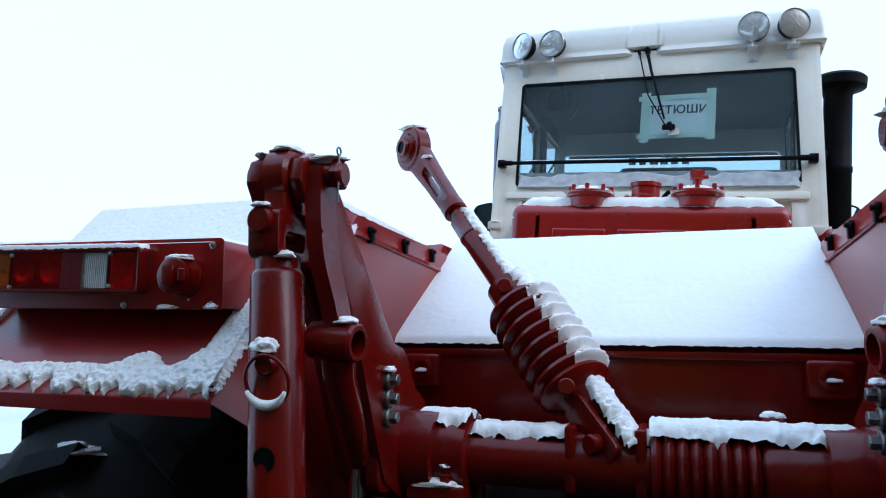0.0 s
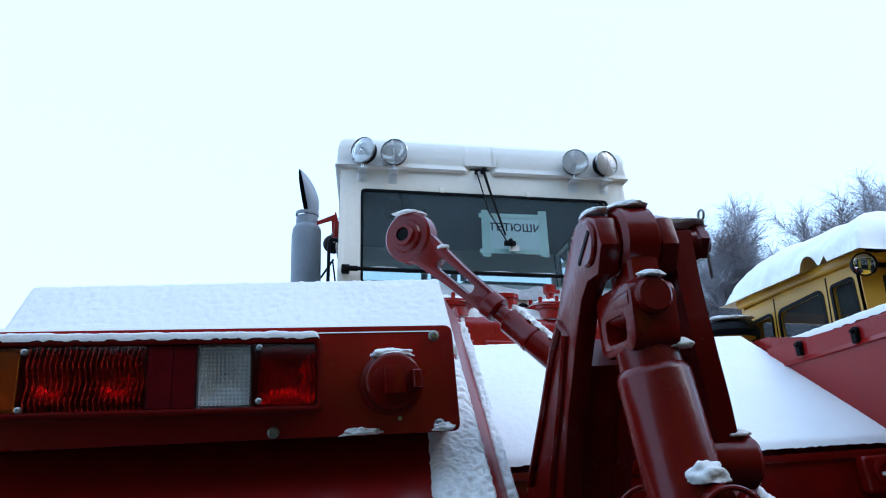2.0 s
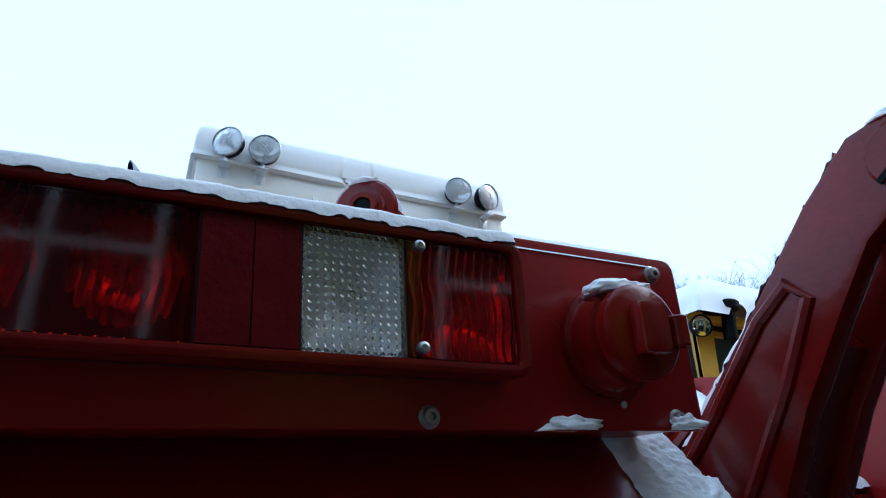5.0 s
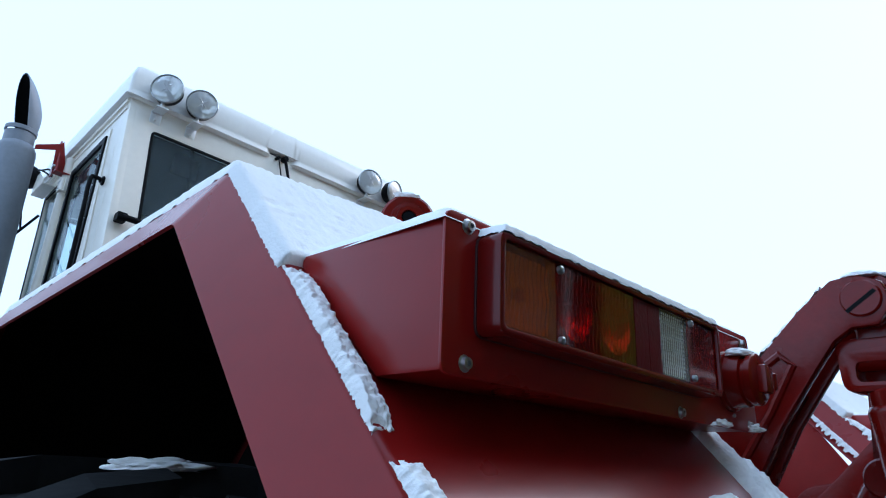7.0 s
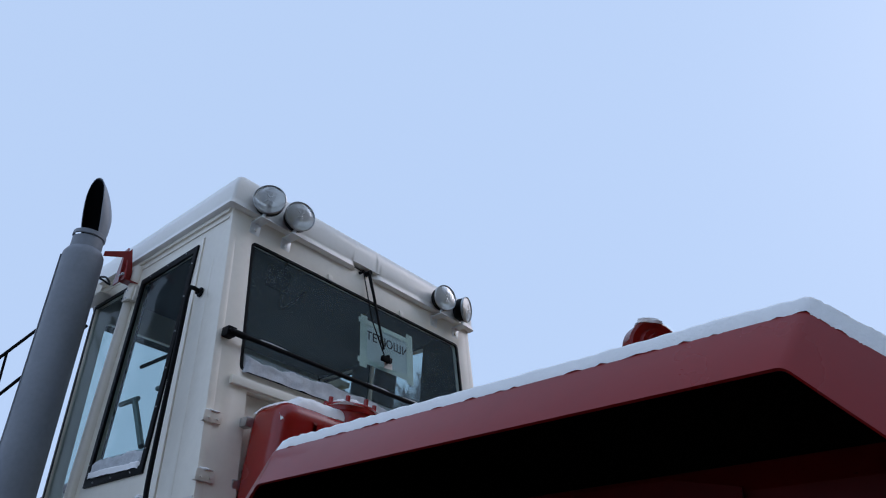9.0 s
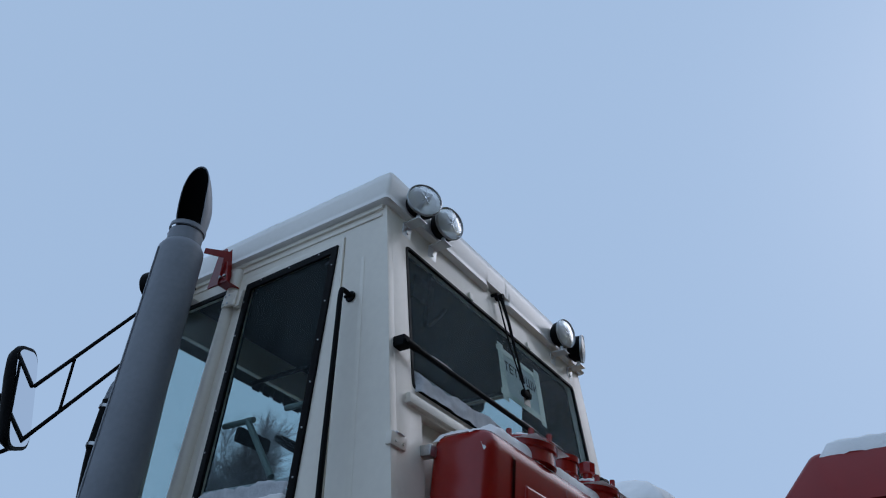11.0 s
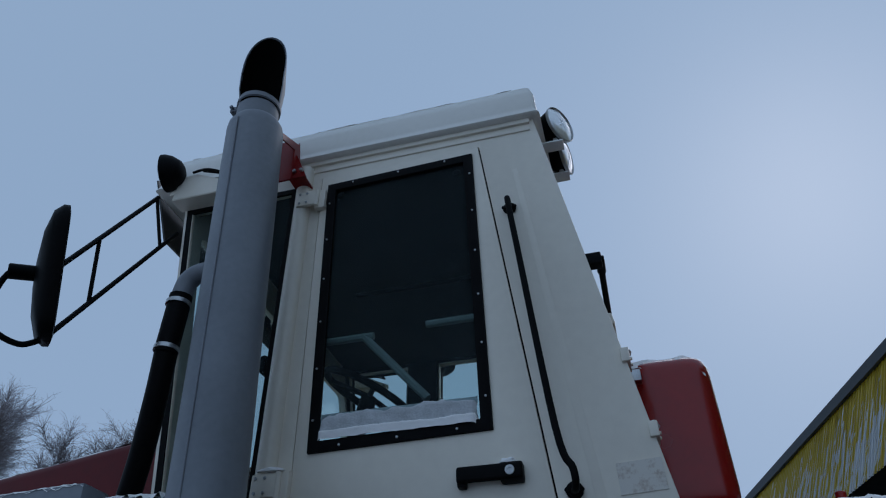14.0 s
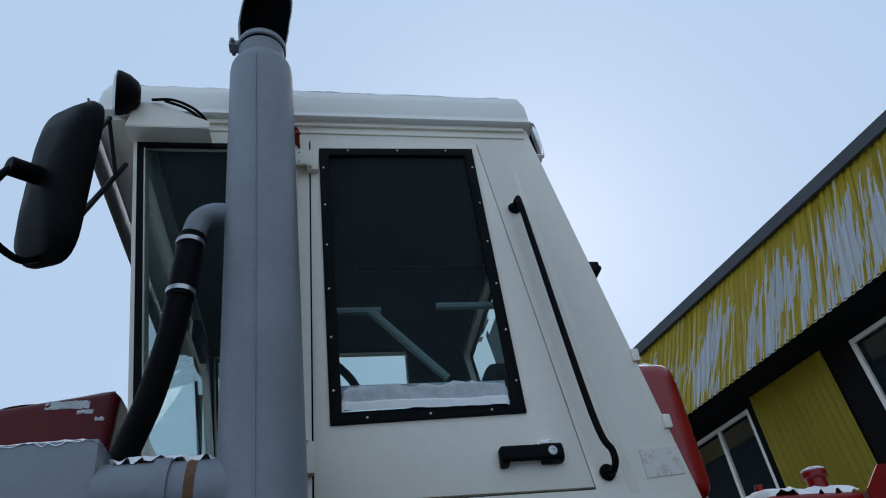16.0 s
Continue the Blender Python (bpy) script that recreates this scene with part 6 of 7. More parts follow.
def build_mirror(s):
    # The mirror on the far side is swung closer to the cab.
    fx = lambda p: (s * p[0], p[1], p[2]) if s > 0 else (0.40 - 0.6 * p[0], p[1], p[2])
    top, bot = Vector((-1.464, 5.428, 2.775)), Vector((-1.300, 5.470, 2.370))
    mid = (top + bot) / 2
    up = (top - bot).normalized()
    wide = Vector((0.69, 0.72, 0))
    wide = (wide - up * wide.dot(up)).normalized()
    face = up.cross(wide).normalized()
    if face.y > 0:
        face = -face
    H, W = 0.214, 0.125

    def loop(k, d):
        pts = rounded([(-W * k, -H * k), (W * k, -H * k), (W * k, H * k), (-W * k, H * k)], 0.085 * k, 6)
        return [fx(mid + wide * u + up * v + face * d) for u, v in pts]

    bm = bmesh.new()
    rings = [[bm.verts.new(p) for p in loop(k, d)] for k, d in ((0.96, 0.012), (1.0, 0.010), (1.0, -0.006), (0.9, -0.030), (0.6, -0.048), (0.2, -0.055))]
    for a, b in zip(rings, rings[1:]):
        for i in range(len(a)):
            bm.faces.new((a[i - 1], a[i], b[i], b[i - 1]))
    bm.faces.new(rings[0])
    bm.faces.new(rings[-1][::-1])
    mir = part("side_mirror", bm, BLACK, tractor, "black rounded side mirror on tubular arms", smooth=50)
    g = bmesh.new()
    g.faces.new([g.verts.new(p) for p in loop(0.93, 0.0135)])
    part("mirror_glass", g, MIRROR, mir, "mirror glass", smooth=0)
    A, B = Vector((-0.990, 5.558, 3.268)), Vector((-0.880, 5.508, 3.148))
    C = Vector((-1.338, 5.495, 2.655))
    D = Vector((-1.318, 5.470, 2.385))
    upper = tube([fx(p) for p in (A, A.lerp(C, 0.5), C)], 0.009, 8)
    part("upper_arm", upper, BLACK, mir)
    part("lower_arm", tube([fx(p) for p in (B, B.lerp(D, 0.5), D)], 0.009, 8), BLACK, mir)
    for k, j in ((0.02, 0.17), (0.67, 0.73)):
        part("strut", tube([fx(A.lerp(C, k)), fx(B.lerp(D, j))], 0.007, 8), BLACK, mir)
    bow = smooth_path([D, D + Vector((-0.045, 0.03, -0.035)), D + Vector((-0.11, 0.075, -0.01)), D + Vector((-0.137, 0.092, 0.075)), mid - face * 0.115, mid - face * 0.05], 6)
    part("bow", tube([fx(p) for p in bow], 0.009, 8), BLACK, mir)
    part("clamp", rod(fx(mid - face * 0.04), fx(mid - face * 0.125), 0.024, 12), BLACK, mir)


build_mirror(1)
build_mirror(-1)


def build_front():
    # Front lamp bracket at the roof's edge.
    for s in (-1, 1):
        br = part("lamp_bracket", plate([(5.225, 3.268), (5.515, 3.268), (5.50, 3.395), (5.42, 3.395), (5.30, 3.335), (5.225, 3.30)], lambda u, v, w, s=s: (s * (0.955 + w), u, v), 0.005), WHITE, tractor, "white sheet bracket with lamp")
        part("tray", box(s * 0.885, s * 0.958, 5.225, 5.515, 3.264, 3.270), WHITE, br)
        m = look((s * 1.00, 5.545, 3.395), (s * 1.25, 6.5, 3.27)) @ pose(0, 0, 0, 180, 0, 0)
        part("lamp_shell", moved(lathe((0, 0, -0.07), (0, 0, 1), [(0, 0), (0, 0.03), (0.01, 0.05), (0.04, 0.072), (0.07, 0.082), (0.082, 0.082), (0.084, 0)], 30), m), BLACK, br, "black round lamp")
        part("lamp_glass", moved(lathe((0, 0, 0.014), (0, 0, 1), [(0, 0.078), (0.008, 0.06), (0.012, 0)], 30), m), STEEL, br)
        part("cable", tube(smooth_path([(s * 0.97, 5.44, 3.40), (s * 0.98, 5.36, 3.39), (s * 0.96, 5.28, 3.36), (s * 0.92, 5.24, 3.33), (s * 0.93, 5.32, 3.40), (s * 0.96, 5.40, 3.41)], 6), 0.006, 6), BLACK, br)
    shell = box(-0.47, 0.47, 5.50, 8.0, 1.35, 2.48, 0.04, 3)
    for v in shell.verts:
        if v.co.z > 2:
            v.co.z -= 0.15 * (v.co.y - 5.5)
    part("bonnet", shell, MAROON, tractor, "long dark red engine bonnet, lower towards the front")
    for y, z, w, h, seed in ((5.585, 2.405, 0.14, 0.030, 21), (5.57, 2.385, 0.05, 0.016, 22), (5.53, 2.36, 0.03, 0.014, 23)):
        bm = snow_sheet(lambda u, v, y=y, z=z, w=w, h=h: (-0.4705, y + w * u, z + h * v), (-1, 0, 0.2), 46, 16, 0.003, ragged=0.7, edge=0.3, scale=70, seed=seed, lumps=0.3, sink=0.004)
        snow("frost_patch", bm, "thin scraped patch of frost on the bonnet side", ICY)
    snow("snow_layer", snow_sheet(lambda u, v: (-0.45 + 0.9 * u, 5.52 + 2.44 * v, 2.475 - 0.366 * v), (0, 0, 1), 40, 60, 0.02, ragged=0.2, edge=0.05, scale=9, seed=95), "layer of snow on the bonnet")
    for s in (-1, 1):
        f = part("front_fender", box(s * 0.60, s * 1.32, 5.36, 6.35, 1.70, 1.745, 0.015), RED, tractor, "red front fender")
        part("fender_skirt", plate([(4.1, 1.62), (5.36, 1.66), (6.35, 1.66), (6.35, 1.745), (5.36, 1.745)], lambda u, v, w, s=s: (s * (1.30 + w), u, v), 0.006), RED, f)
        snow("snow_layer", snow_sheet(lambda u, v, s=s: (s * (0.62 + 0.68 * u), 5.38 + 0.95 * v, 1.745), (0, 0, 1), 30, 40, 0.02, ragged=0.2, edge=0.05, scale=9, seed=96), "layer of snow on the front fender")
    part("front_frame", box(-0.42, 0.42, 3.7, 7.9, 0.75, 1.36, 0.03), UNDER, tractor)
    part("front_axle", rod((-0.9, 5.05, 0.80), (0.9, 5.05, 0.80), 0.16, 20), UNDER, tractor)
    part("cab_step", box(-0.95, 0.95, 3.75, 5.1, 1.30, 1.42, 0.02), UNDER, tractor)


build_front()


# ---- the yellow tractor parked alongside ----
def build_yellow():
    OX, OY, OZ = 2.62, 4.22, 0.0
    base = thing("yellow_tractor", (OX + 0.85, OY + 0.7, 0), "yellow tractor with thick snow on its cab roof", "tractor")
    side = [(-0.02, 1.5), (1.50, 1.5), (1.58, 2.3), (1.52, 3.00), (0.06, 3.05)]
    wins = [rounded([(0.45, 2.45), (1.0, 2.42), (1.02, 2.88), (0.47, 2.92)], 0.06), rounded([(1.12, 2.42), (1.44, 2.42), (1.42, 2.86), (1.12, 2.88)], 0.05), rounded([(0.10, 2.45), (0.34, 2.45), (0.36, 2.92), (0.14, 2.93)], 0.03)]
    body = part("cab_side", plate(side, lambda u, v, w: (OX + w, OY + u, v), 0.04, wins, bevel=0.006), YELLOW, base, "yellow cab side with rounded windows")
    part("cab_side", plate(side, lambda u, v, w: (OX + 1.7 - w, OY + u, v), 0.04, wins, bevel=0.006), YELLOW, base)
    for w in wins:
        part("window", plate(lip(w, -0.004), lambda u, v, q: (OX + 0.02 + q, OY + u, v), 0.004), GLASS, base, "tinted side window").visible_shadow = False
        part("seal", plate(lip(w, -0.018), lambda u, v, q: (OX - 0.004 + q, OY + u, v), 0.01, [lip(w, 0.008)]), BLACK, base)
    rearw = rounded([(0.14, 2.35), (1.56, 2.35), (1.54, 2.95), (0.16, 2.95)], 0.04)
    part("cab_rear", plate([(0, 1.5), (1.7, 1.5), (1.7, 3.05), (0, 3.05)], lambda u, v, w: (OX + u, OY - 0.02 + 0.05 * (v - 1.5) + w, v), 0.04, [rearw]), YELLOW, base)
    part("rear_window", plate(lip(rearw, -0.004), lambda u, v, w: (OX + u, OY - 0.005 + 0.05 * (v - 1.5) + w, v), 0.004), GLASS, base, "dark rear window").visible_shadow = False
    part("cab_front", plate([(0, 1.5), (1.7, 1.5), (1.7, 3.02), (0, 3.02)], lambda u, v, w: (OX + u, OY + 1.5 + 0.04 * (v - 1.5) - w, v), 0.04, [rounded([(0.14, 2.2), (1.56, 2.2), (1.54, 2.9), (0.16, 2.9)], 0.04)]), YELLOW, base)
    part("door_seam", join(*[box(OX - 0.003, OX + 0.004, OY + y, OY + y + 0.012, 1.7, 3.0) for y in (0.40, 1.06)]), BLACK, base)
    part("hinge", join(rod((OX - 0.015, OY + 1.07, 2.5), (OX - 0.015, OY + 1.07, 2.6), 0.02, 10)), YELLOW, base)
    roof = part("roof", box(OX - 0.03, OX + 1.73, OY - 0.03, OY + 1.60, 3.02, 3.10, 0.03, 3), YELLOW, base)
    m = look((OX - 0.02, OY - 0.03, 2.985), (OX - 0.5, OY - 2, 2.7)) @ pose(0, 0, 0, 180, 0, 0)
    lampm = part("work_lamp", moved(lathe((0, 0, -0.08), (0, 0, 1), [(0, 0), (0, 0.04), (0.02, 0.07), (0.07, 0.082), (0.085, 0.08), (0.08, 0.074)], 28), m), BLACK, base, "round work lamp")
    part("lens", moved(lathe((0, 0, -0.005), (0, 0, 1), [(0, 0.075), (0.010, 0.06), (0.016, 0)], 28), m), CHROME, lampm)
    part("lamp_arm", tube([(OX + 0.05, OY + 0.02, 3.0), (OX, OY - 0.0, 3.08), (OX + 0.25, OY - 0.05, 3.12)], 0.03, 8), BLACK, base)
    part("beacon_post", join(rod((OX + 0.22, OY - 0.05, 2.9), (OX + 0.22, OY - 0.05, 3.14), 0.05, 14), rod((OX + 0.22, OY - 0.05, 3.12), (OX + 0.22, OY - 0.05, 3.19), 0.09, 18)), BLACK, base, "dark round air cap")
    mush = part("air_cleaner", lathe((OX - 0.22, OY + 1.42, 1.6), (OX - 0.22, OY + 1.42, 4), [(0, 0), (0, 0.10), (1.08, 0.10), (1.10, 0.12), (1.12, 0.21), (1.16, 0.23), (1.22, 0.20), (1.26, 0.10), (1.27, 0)], 28), YELLOW, base, "yellow air cleaner with dark domed cap")
    part("cap", lathe((OX - 0.22, OY + 1.42, 2.72), (OX - 0.22, OY + 1.42, 4), [(0, 0.13), (0, 0.235), (0.05, 0.245), (0.11, 0.21), (0.15, 0.11), (0.16, 0)], 28), BLACK, mush)
    snow_heap("snow_cap", (OX - 0.22, OY + 1.42, 2.88), (0.2, 0.2, 0.03), "snow on the air cleaner cap", 2, 0.2)
    part("body", box(OX - 0.2, OX + 1.9, OY - 2.8, OY + 4.5, 0.9, 1.5, 0.06), YELLOW, base)
    for x in (OX - 0.25, OX + 1.95):
        for y in (OY - 2.0, OY + 1.2):
            part("tyre", lathe((x - 0.3, y, 0.84), (x + 1, y, 0.84), [(0, 0.4), (0, 0.78), (0.06, 0.84), (0.54, 0.84), (0.6, 0.78), (0.6, 0.4), (0.3, 0.3), (0.1, 0.3), (0, 0.4)], 36), RUBBER, base)
    part("seat", box(OX + 0.6, OX + 1.1, OY + 0.3, OY + 0.45, 1.9, 2.6, 0.05, 3), TRIM, base)
    part("headliner", box(OX + 0.05, OX + 1.65, OY + 0.03, OY + 1.5, 2.99, 3.02), TRIM, base)

    def cap(u, v):
        return OX - 0.12 + 1.94 * u, OY - 0.12 + 1.85 * v, 3.085

    bm = snow_sheet(cap, (0, 0, 1), 70, 70, 0.50, ragged=0.05, edge=0.55, scale=2.2, seed=97, lumps=0.06, sink=0.02)
    snow("snow_cap", bm, "thick rounded cushion of snow on the yellow cab")


build_yellow()


# ---- trees ----
def build_tree(at, height, seed, lean=0.0, dense=7):
    rng = random.Random(seed)
    base = thing("birch_tree", at, "bare birch tree with drooping frosted twigs", "tree", "birches behind the yard")
    verts, faces = [], []
    tv, tf = [], []

    def seg(vs, fs, a, b, r0, r1, n):
        d = (b - a).normalized()
        u = d.orthogonal().normalized()
        w = d.cross(u)
        k = len(vs)
        for p, r in ((a, r0), (b, r1)):
            for i in range(n):
                t = 2 * math.pi * i / n
                vs.append(tuple(p + r * (math.cos(t) * u + math.sin(t) * w)))
        for i in range(n):
            fs.append((k + i, k + (i + 1) % n, k + n + (i + 1) % n, k + n + i))

    def twig(p, d, length, r):
        steps = 5
        for s in range(steps):
            d = (d + Vector((rng.gauss(0, 0.06), rng.gauss(0, 0.06), -0.10))).normalized()
            q = p + d * length / steps
            seg(tv, tf, p, q, r * (1 - s / steps) + 0.004, r * (1 - (s + 1) / steps) + 0.003, 3)
            if rng.random() < 0.65:
                side = (d + Vector((rng.gauss(0, 0.7), rng.gauss(0, 0.7), rng.gauss(0, 0.4)))).normalized()
                seg(tv, tf, q, q + side * length * 0.28, r * 0.5 + 0.003, 0.003, 3)
            p = q

    def branch(p, d, length, r, level):
        steps = 5
        for s in range(steps):
            d = (d + Vector((rng.gauss(0, 0.11), rng.gauss(0, 0.11), 0.05))).normalized()
            q = p + d * length / steps
            r2 = r * 0.86
            seg(verts, faces, p, q, r, r2, 6 if level == 0 else 4)
            if level < 3 and (level > 0 or s > 0):
                for _ in range(2 if level < 2 else 1):
                    a = rng.uniform(0, 2 * math.pi)
                    out = d.orthogonal().normalized()
                    out.rotate(Matrix.Rotation(a, 3, d))
                    branch(q, (d * 0.85 + out * rng.uniform(0.4, 0.75) + Vector((0, 0, 0.1))).normalized(), length * rng.uniform(0.42, 0.62), r2 * 0.5, level + 1)
            if level >= 2:
                for _ in range(dense):
                    twig(q, (d * 0.5 + Vector((rng.gauss(0, 0.4), rng.gauss(0, 0.4), rng.gauss(0.35, 0.3)))).normalized(), rng.uniform(0.5, 1.2), 0.006)
            p, r = q, r2

    p0 = Vector(at)
    branch(p0 - Vector((0, 0, 0.2)), Vector((lean, 0, 1)).normalized(), height * 0.78, height * 0.018, 0)
    tall = max(v[2] for v in tv)
    fit_ = height / tall
    for vs in (verts, tv):
        vs[:] = [(at[0] + (x - at[0]) * fit_, at[1] + (y - at[1]) * fit_, z * fit_) for x, y, z in vs]
    for nm, vs, fs, mat, lab in (("trunk", verts, faces, BARK, "trunk and limbs"), ("crown", tv, tf, TWIG, "fine frosted twigs")):
        me = bpy.data.meshes.new(nm)
        me.from_pydata(vs, [], fs)
        mesh_part(nm, me, mat, base, lab, smooth=0)
    return base


near_a = build_tree((9.0, 11.9, 0), 6.1, 40)
near_b = build_tree((9.7, 10.7, 0), 6.95, 42)
far_a = build_tree((13.5, 23.2, 0), 11.1, 46, dense=9)
for base, x, y, size, turn in ((near_b, 10.0, 12.8, 1.05, 70), (near_a, 10.6, 10.0, 0.95, 130), (near_b, 11.8, 9.3, 0.88, 200), (near_a, 11.0, 14.2, 1.08, 250),
                               (far_a, 14.6, 22.3, 1.04, 220), (far_a, 15.9, 21.2, 1.02, 300), (far_a, 17.2, 20.0, 0.97, 60), (far_a, 18.8, 18.4, 0.94, 160), (far_a, 16.8, 24.4, 1.10, 20), (near_a, -21, 88, 0.6, 40)):
    copy_thing(base, Matrix.Translation((x, y, 0)) @ Matrix.Rotation(radians(turn), 4, "Z") @ Matrix.Scale(size, 4))


# ---- the yellow building behind ----
def build_building():
    """A long hall; its face runs from P along the direction D."""
    P, D = Vector((-0.96, -3.40, 0)), Vector((math.cos(radians(12)), math.sin(radians(12)), 0))
    back = Vector((D.y, -D.x, 0))
    at = lambda u, v, w: P + D * u + back * w + Vector((0, 0, v))
    U0, U1 = -14.0, 22.0
    base = thing("hall", at(4, 0, 3), "long yellow industrial hall with corrugated fascia and dark roof edge", "building", "", "structure")
    wins = [(2.6 + 5.65 * k, 6.0 + 5.65 * k) for k in (-2, -1, 0, 1, 2)]
    holes = [[(a, 2.6), (b, 2.6), (b, 5.72), (a, 5.72)] for a, b in wins]
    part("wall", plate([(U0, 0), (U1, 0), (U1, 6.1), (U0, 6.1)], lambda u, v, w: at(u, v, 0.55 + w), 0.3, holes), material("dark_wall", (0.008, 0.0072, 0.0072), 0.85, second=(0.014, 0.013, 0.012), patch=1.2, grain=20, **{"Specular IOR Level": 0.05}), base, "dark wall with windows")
    for a, b in wins:
        win = part("window", plate([(a, 2.6), (b, 2.6), (b, 5.72), (a, 5.72)], lambda u, v, w: at(u, v, 0.62 + w), 0.01), GLASS, base, "window pane")
        part("frame", join(*[plate([(x, 2.6), (x + 0.07, 2.6), (x + 0.07, 5.72), (x, 5.72)], lambda u, v, w: at(u, v, 0.56 + w), 0.05) for x in (a, a + 0.80, a + 1.67, a + 2.53, b - 0.07)],
                           *[plate([(a + 0.07, z), (b - 0.07, z), (b - 0.07, z + 0.07), (a + 0.07, z + 0.07)], lambda u, v, w: at(u, v, 0.562 + w), 0.045) for z in (2.6, 3.6, 5.65)]), WHITE, win, "white window frame")
    # Near-black sheet behind the panes paints the gloom of the room.
    part("room_shade_sheet", plate([(U0, 0), (U1, 0), (U1, 6.1), (U0, 6.1)], lambda u, v, w: at(u, v, 2.4 + w), 0.1), TRIM, base)
    yell = peeling_yellow()
    for a in [6.45 + 5.65 * k for k in (-3, -2, -1, 0, 1, 2)]:
        panel = corrugated(a, a + 1.63, 0.0, 5.82, 0.50, at, 0.12, 0.018)
        part("yellow_panel", panel, YELLOWSHEET, base, "yellow corrugated panel")
    # Fascia: ribbed sheet sloping back towards the roof, under a dark edge.
    part("fascia", corrugated(U0, U1, 5.82, 8.11, -0.22, at, 0.14, 0.022, lean=0.97), yell, base, "yellow ribbed fascia with peeling paint", smooth=0)
    # Soffit in near-black: the eave's shade is put into its colour.
    part("soffit", plate([(U0, -0.21), (U1, -0.21), (U1, 0.545), (U0, 0.545)], lambda u, v, w: at(u, 5.83 + w, v), 0.03), TRIM, base, "soffit coloured near-black for the shade under the fascia")
    part("roof_edge", join(plate([(U0, 8.09), (U1, 8.09), (U1, 8.31), (U0, 8.31)], lambda u, v, w: at(u, v, 0.63 + w), 0.6)), material("roof_edge_dark", (0.05, 0.055, 0.06), 0.7, second=(0.08, 0.085, 0.09), patch=2, grain=30), base, "dark roof edge")
    part("roof", plate([(U0, 0.67), (U1, 0.67), (U1, 12), (U0, 12)], lambda u, v, w: at(u, 8.26 + w, v), 0.06), SNOW, base, "snowy flat roof")
    part("end_wall", join(*[plate([(0.6, 0), (12, 0), (12, 8.0), (0.6, 8.0)], lambda u, v, w, x=x: at(x, v, u), 0.2) for x in (U0, U1)]), YELLOWSHEET, base)
    part("back_wall", plate([(U0, 0), (U1, 0), (U1, 8.0), (U0, 8.0)], lambda u, v, w: at(u, v, 12 + w), 0.2), YELLOWSHEET, base)


def corrugated(u0, u1, z0, z1, depth, at, pitch, amp, lean=0.0):
    bm = bmesh.new()
    n = int((u1 - u0) / pitch)
    rows = []
    for z in (z0, z1):
        row = []
        d = depth + lean * (z - z0) / (z1 - z0)
        for k in range(n):
            for f, h in ((0.0, 0), (0.30, 0), (0.42, 1), (0.88, 1)):
                row.append(bm.verts.new(at(u0 + (k + f) * (u1 - u0) / n, z, d - amp * h)))
        rows.append(row)
    for i in range(len(rows[0]) - 1):
        bm.faces.new((rows[0][i], rows[0][i + 1], rows[1][i + 1], rows[1][i]))
    bmesh.ops.solidify(bm, geom=bm.faces[:], thickness=0.003)
    return bm


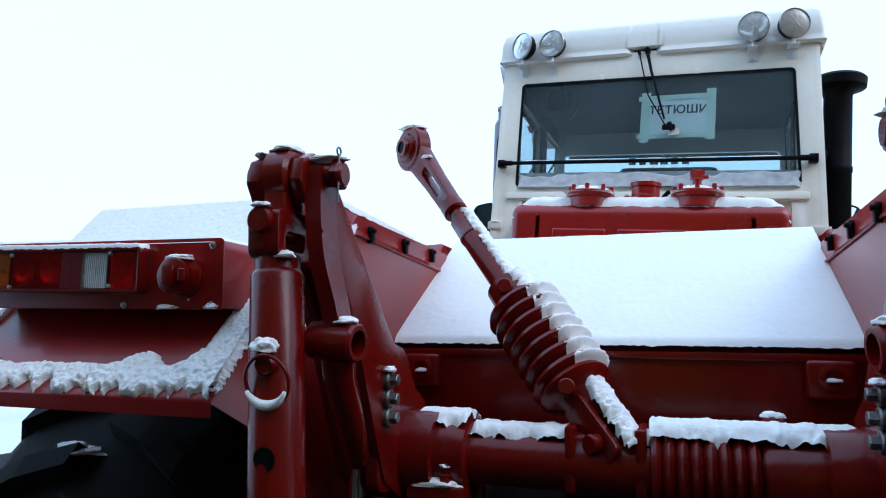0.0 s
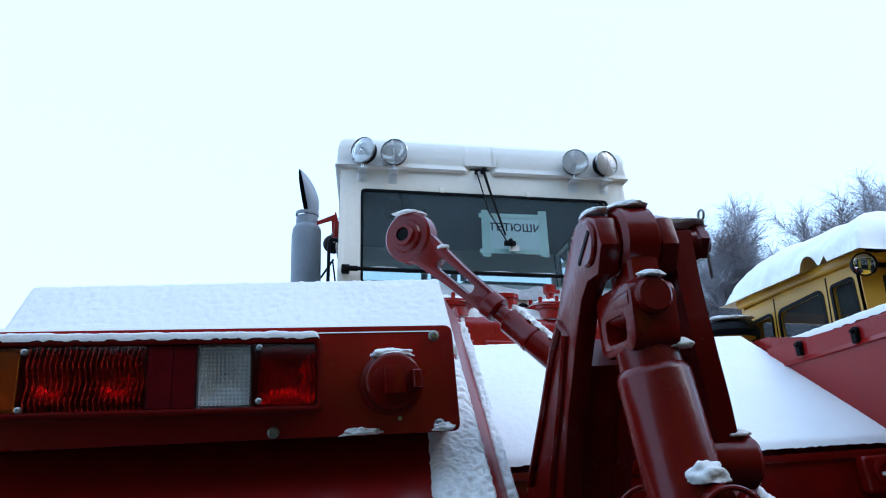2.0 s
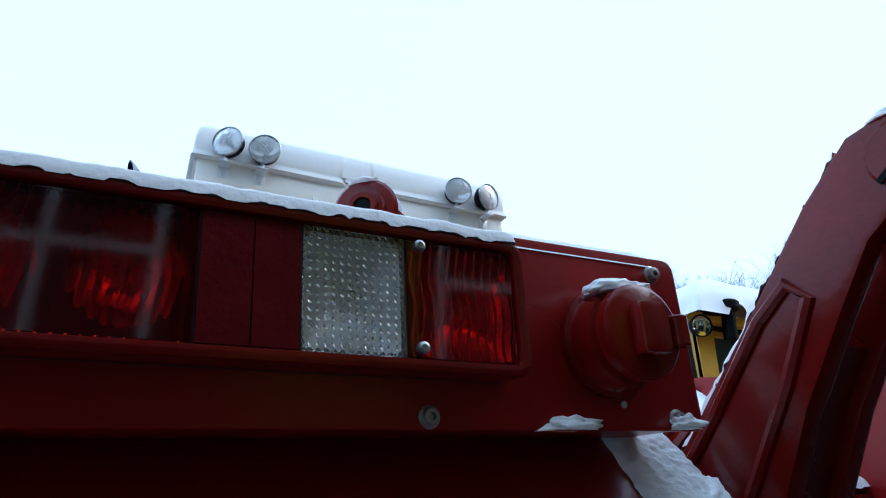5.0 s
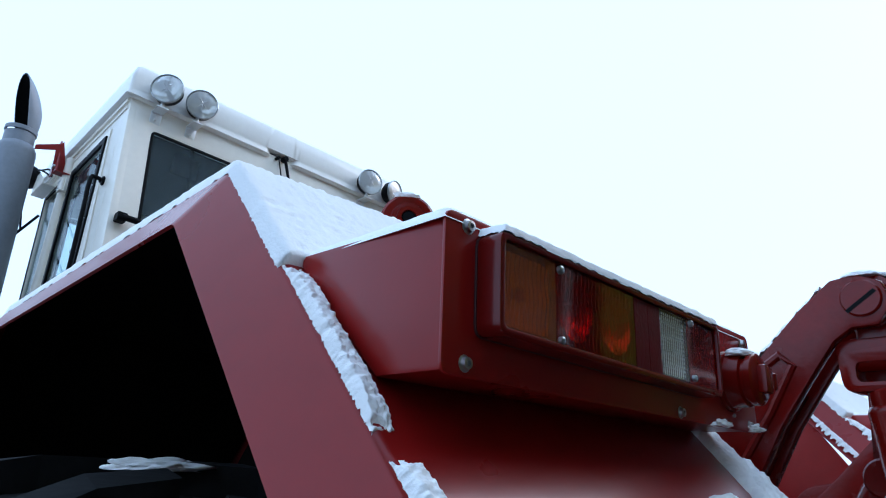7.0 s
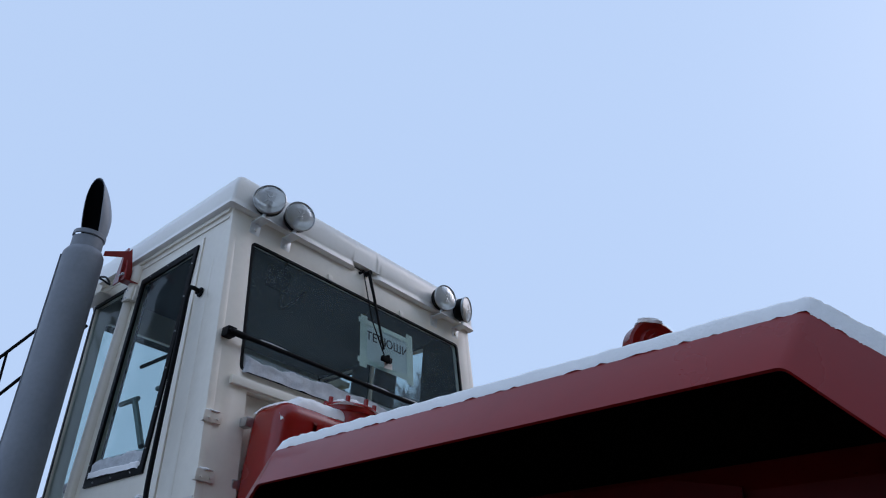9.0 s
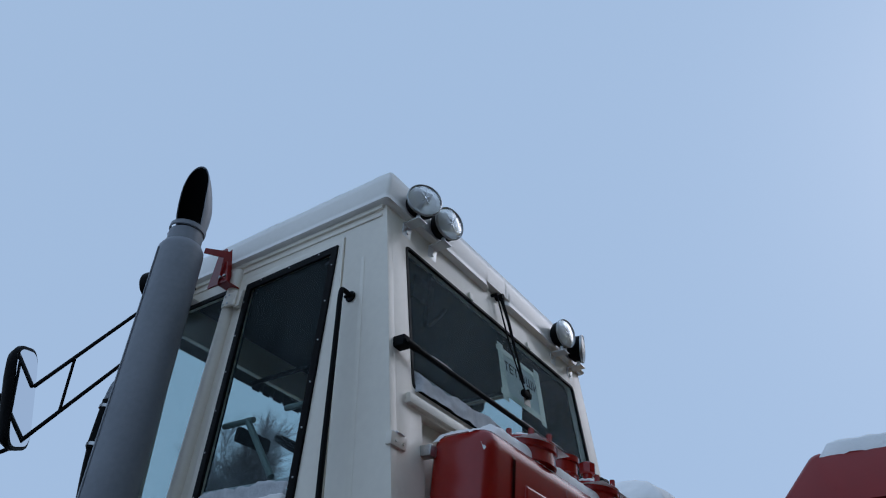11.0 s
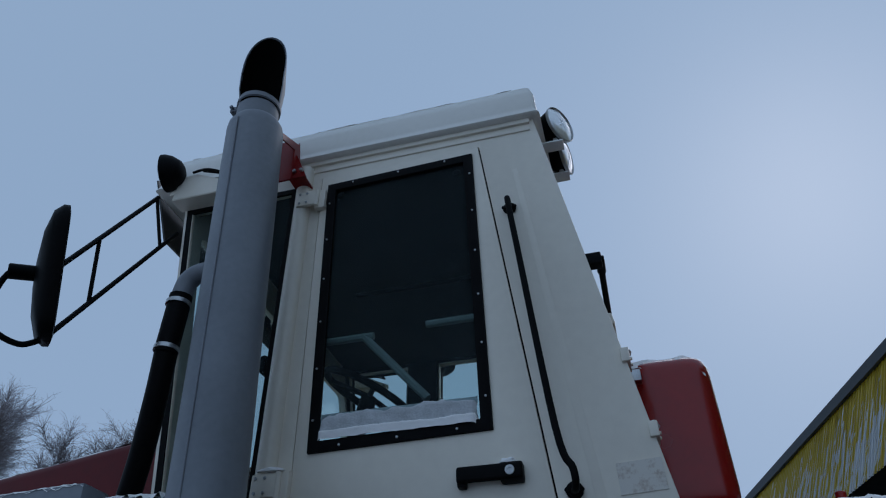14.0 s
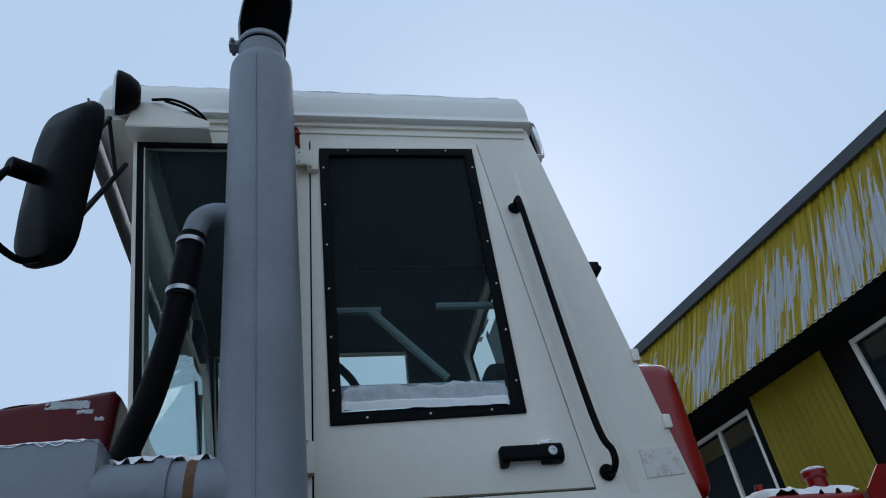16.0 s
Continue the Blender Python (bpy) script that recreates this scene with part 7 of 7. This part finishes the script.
def peeling_yellow():
    m = bpy.data.materials.new("peeling_yellow")
    m.use_nodes = True
    n, l = m.node_tree.nodes, m.node_tree.links
    b = n["Principled BSDF"]
    b.inputs["Roughness"].default_value = 0.55
    tex = n.new("ShaderNodeTexCoord")
    mp = n.new("ShaderNodeMapping")
    mp.inputs["Rotation"].default_value = (0, 0, radians(-12))
    mp.inputs["Scale"].default_value = (8.5, 0.0, 0.30)
    l.new(tex.outputs["Object"], mp.inputs[0])
    a = n.new("ShaderNodeTexNoise")
    a.inputs["Scale"].default_value, a.inputs["Detail"].default_value = 2.4, 5
    l.new(mp.outputs[0], a.inputs["Vector"])
    broad = n.new("ShaderNodeMapping")
    broad.inputs["Rotation"].default_value = (0, 0, radians(-12))
    broad.inputs["Scale"].default_value = (1.1, 0.0, 0.55)
    l.new(tex.outputs["Object"], broad.inputs[0])
    big = n.new("ShaderNodeTexNoise")
    big.inputs["Scale"].default_value, big.inputs["Detail"].default_value = 0.9, 3
    l.new(broad.outputs[0], big.inputs["Vector"])
    # The paint holds better along the top of the sheets.
    xyz, keep, less = n.new("ShaderNodeSeparateXYZ"), n.new("ShaderNodeMapRange"), n.new("ShaderNodeMath")
    l.new(tex.outputs["Object"], xyz.inputs[0])
    for key, value in (("From Min", 7.0), ("From Max", 8.0), ("To Min", 0.0), ("To Max", 0.34)):
        keep.inputs[key].default_value = value
    l.new(xyz.outputs["Z"], keep.inputs[0])
    less.operation = "SUBTRACT"
    l.new(big.outputs[0], less.inputs[0])
    l.new(keep.outputs[0], less.inputs[1])
    streak = n.new("ShaderNodeMath")
    streak.operation = "MULTIPLY_ADD"
    streak.inputs[1].default_value, streak.inputs[2].default_value = 1.9, -0.45
    l.new(a.outputs[0], streak.inputs[0])
    mul = n.new("ShaderNodeMath")
    mul.operation = "ADD"
    l.new(streak.outputs[0], mul.inputs[0])
    l.new(less.outputs[0], mul.inputs[1])
    r = n.new("ShaderNodeValToRGB")
    r.color_ramp.elements[0].position, r.color_ramp.elements[1].position = 0.503, 0.513
    r.color_ramp.elements[0].color, r.color_ramp.elements[1].color = (0.56, 0.41, 0.008, 1), (0.70, 0.71, 0.70, 1)
    half = n.new("ShaderNodeMath")
    half.operation = "MULTIPLY"
    half.inputs[1].default_value = 0.5
    l.new(mul.outputs[0], half.inputs[0])
    l.new(half.outputs[0], r.inputs[0])
    l.new(r.outputs[0], b.inputs["Base Color"])
    return m


YELLOWSHEET = material("yellow_sheet", (0.52, 0.385, 0.008), 0.5, second=(0.44, 0.32, 0.010), patch=1.5, grain=25)
build_building()


# ---- power line ----
def build_power_line():
    base = thing("power_line", (10, 108, 0), "distant overhead power line on wooden poles", "power line")
    for x, y, top in ((10, 108, 12.6), (-90, 118, 9.0)):
        pole = part("pole", rod((x, y, -0.5), (x, y, top), 0.13, 10), BARK, base, "wooden pole")
        part("crossarm", box(x - 0.06, x + 0.06, y - 0.9, y + 0.9, top - 0.5, top - 0.38), BARK, pole)
    for dy, drop in ((-0.8, 0.0), (0.8, 4.8)):
        pts = []
        for k in range(25):
            x = 10 - 100 * k / 24
            f = (x - 10) / -38
            pts.append((x, 108 - (x - 10) * 0.1 + dy, 12.15 - drop - (2.7 - drop * 0.36) * f + 0.35 * f * (f - 1)))
        part("wire", tube(pts, 0.035, 5), BLACK, base)


build_power_line()
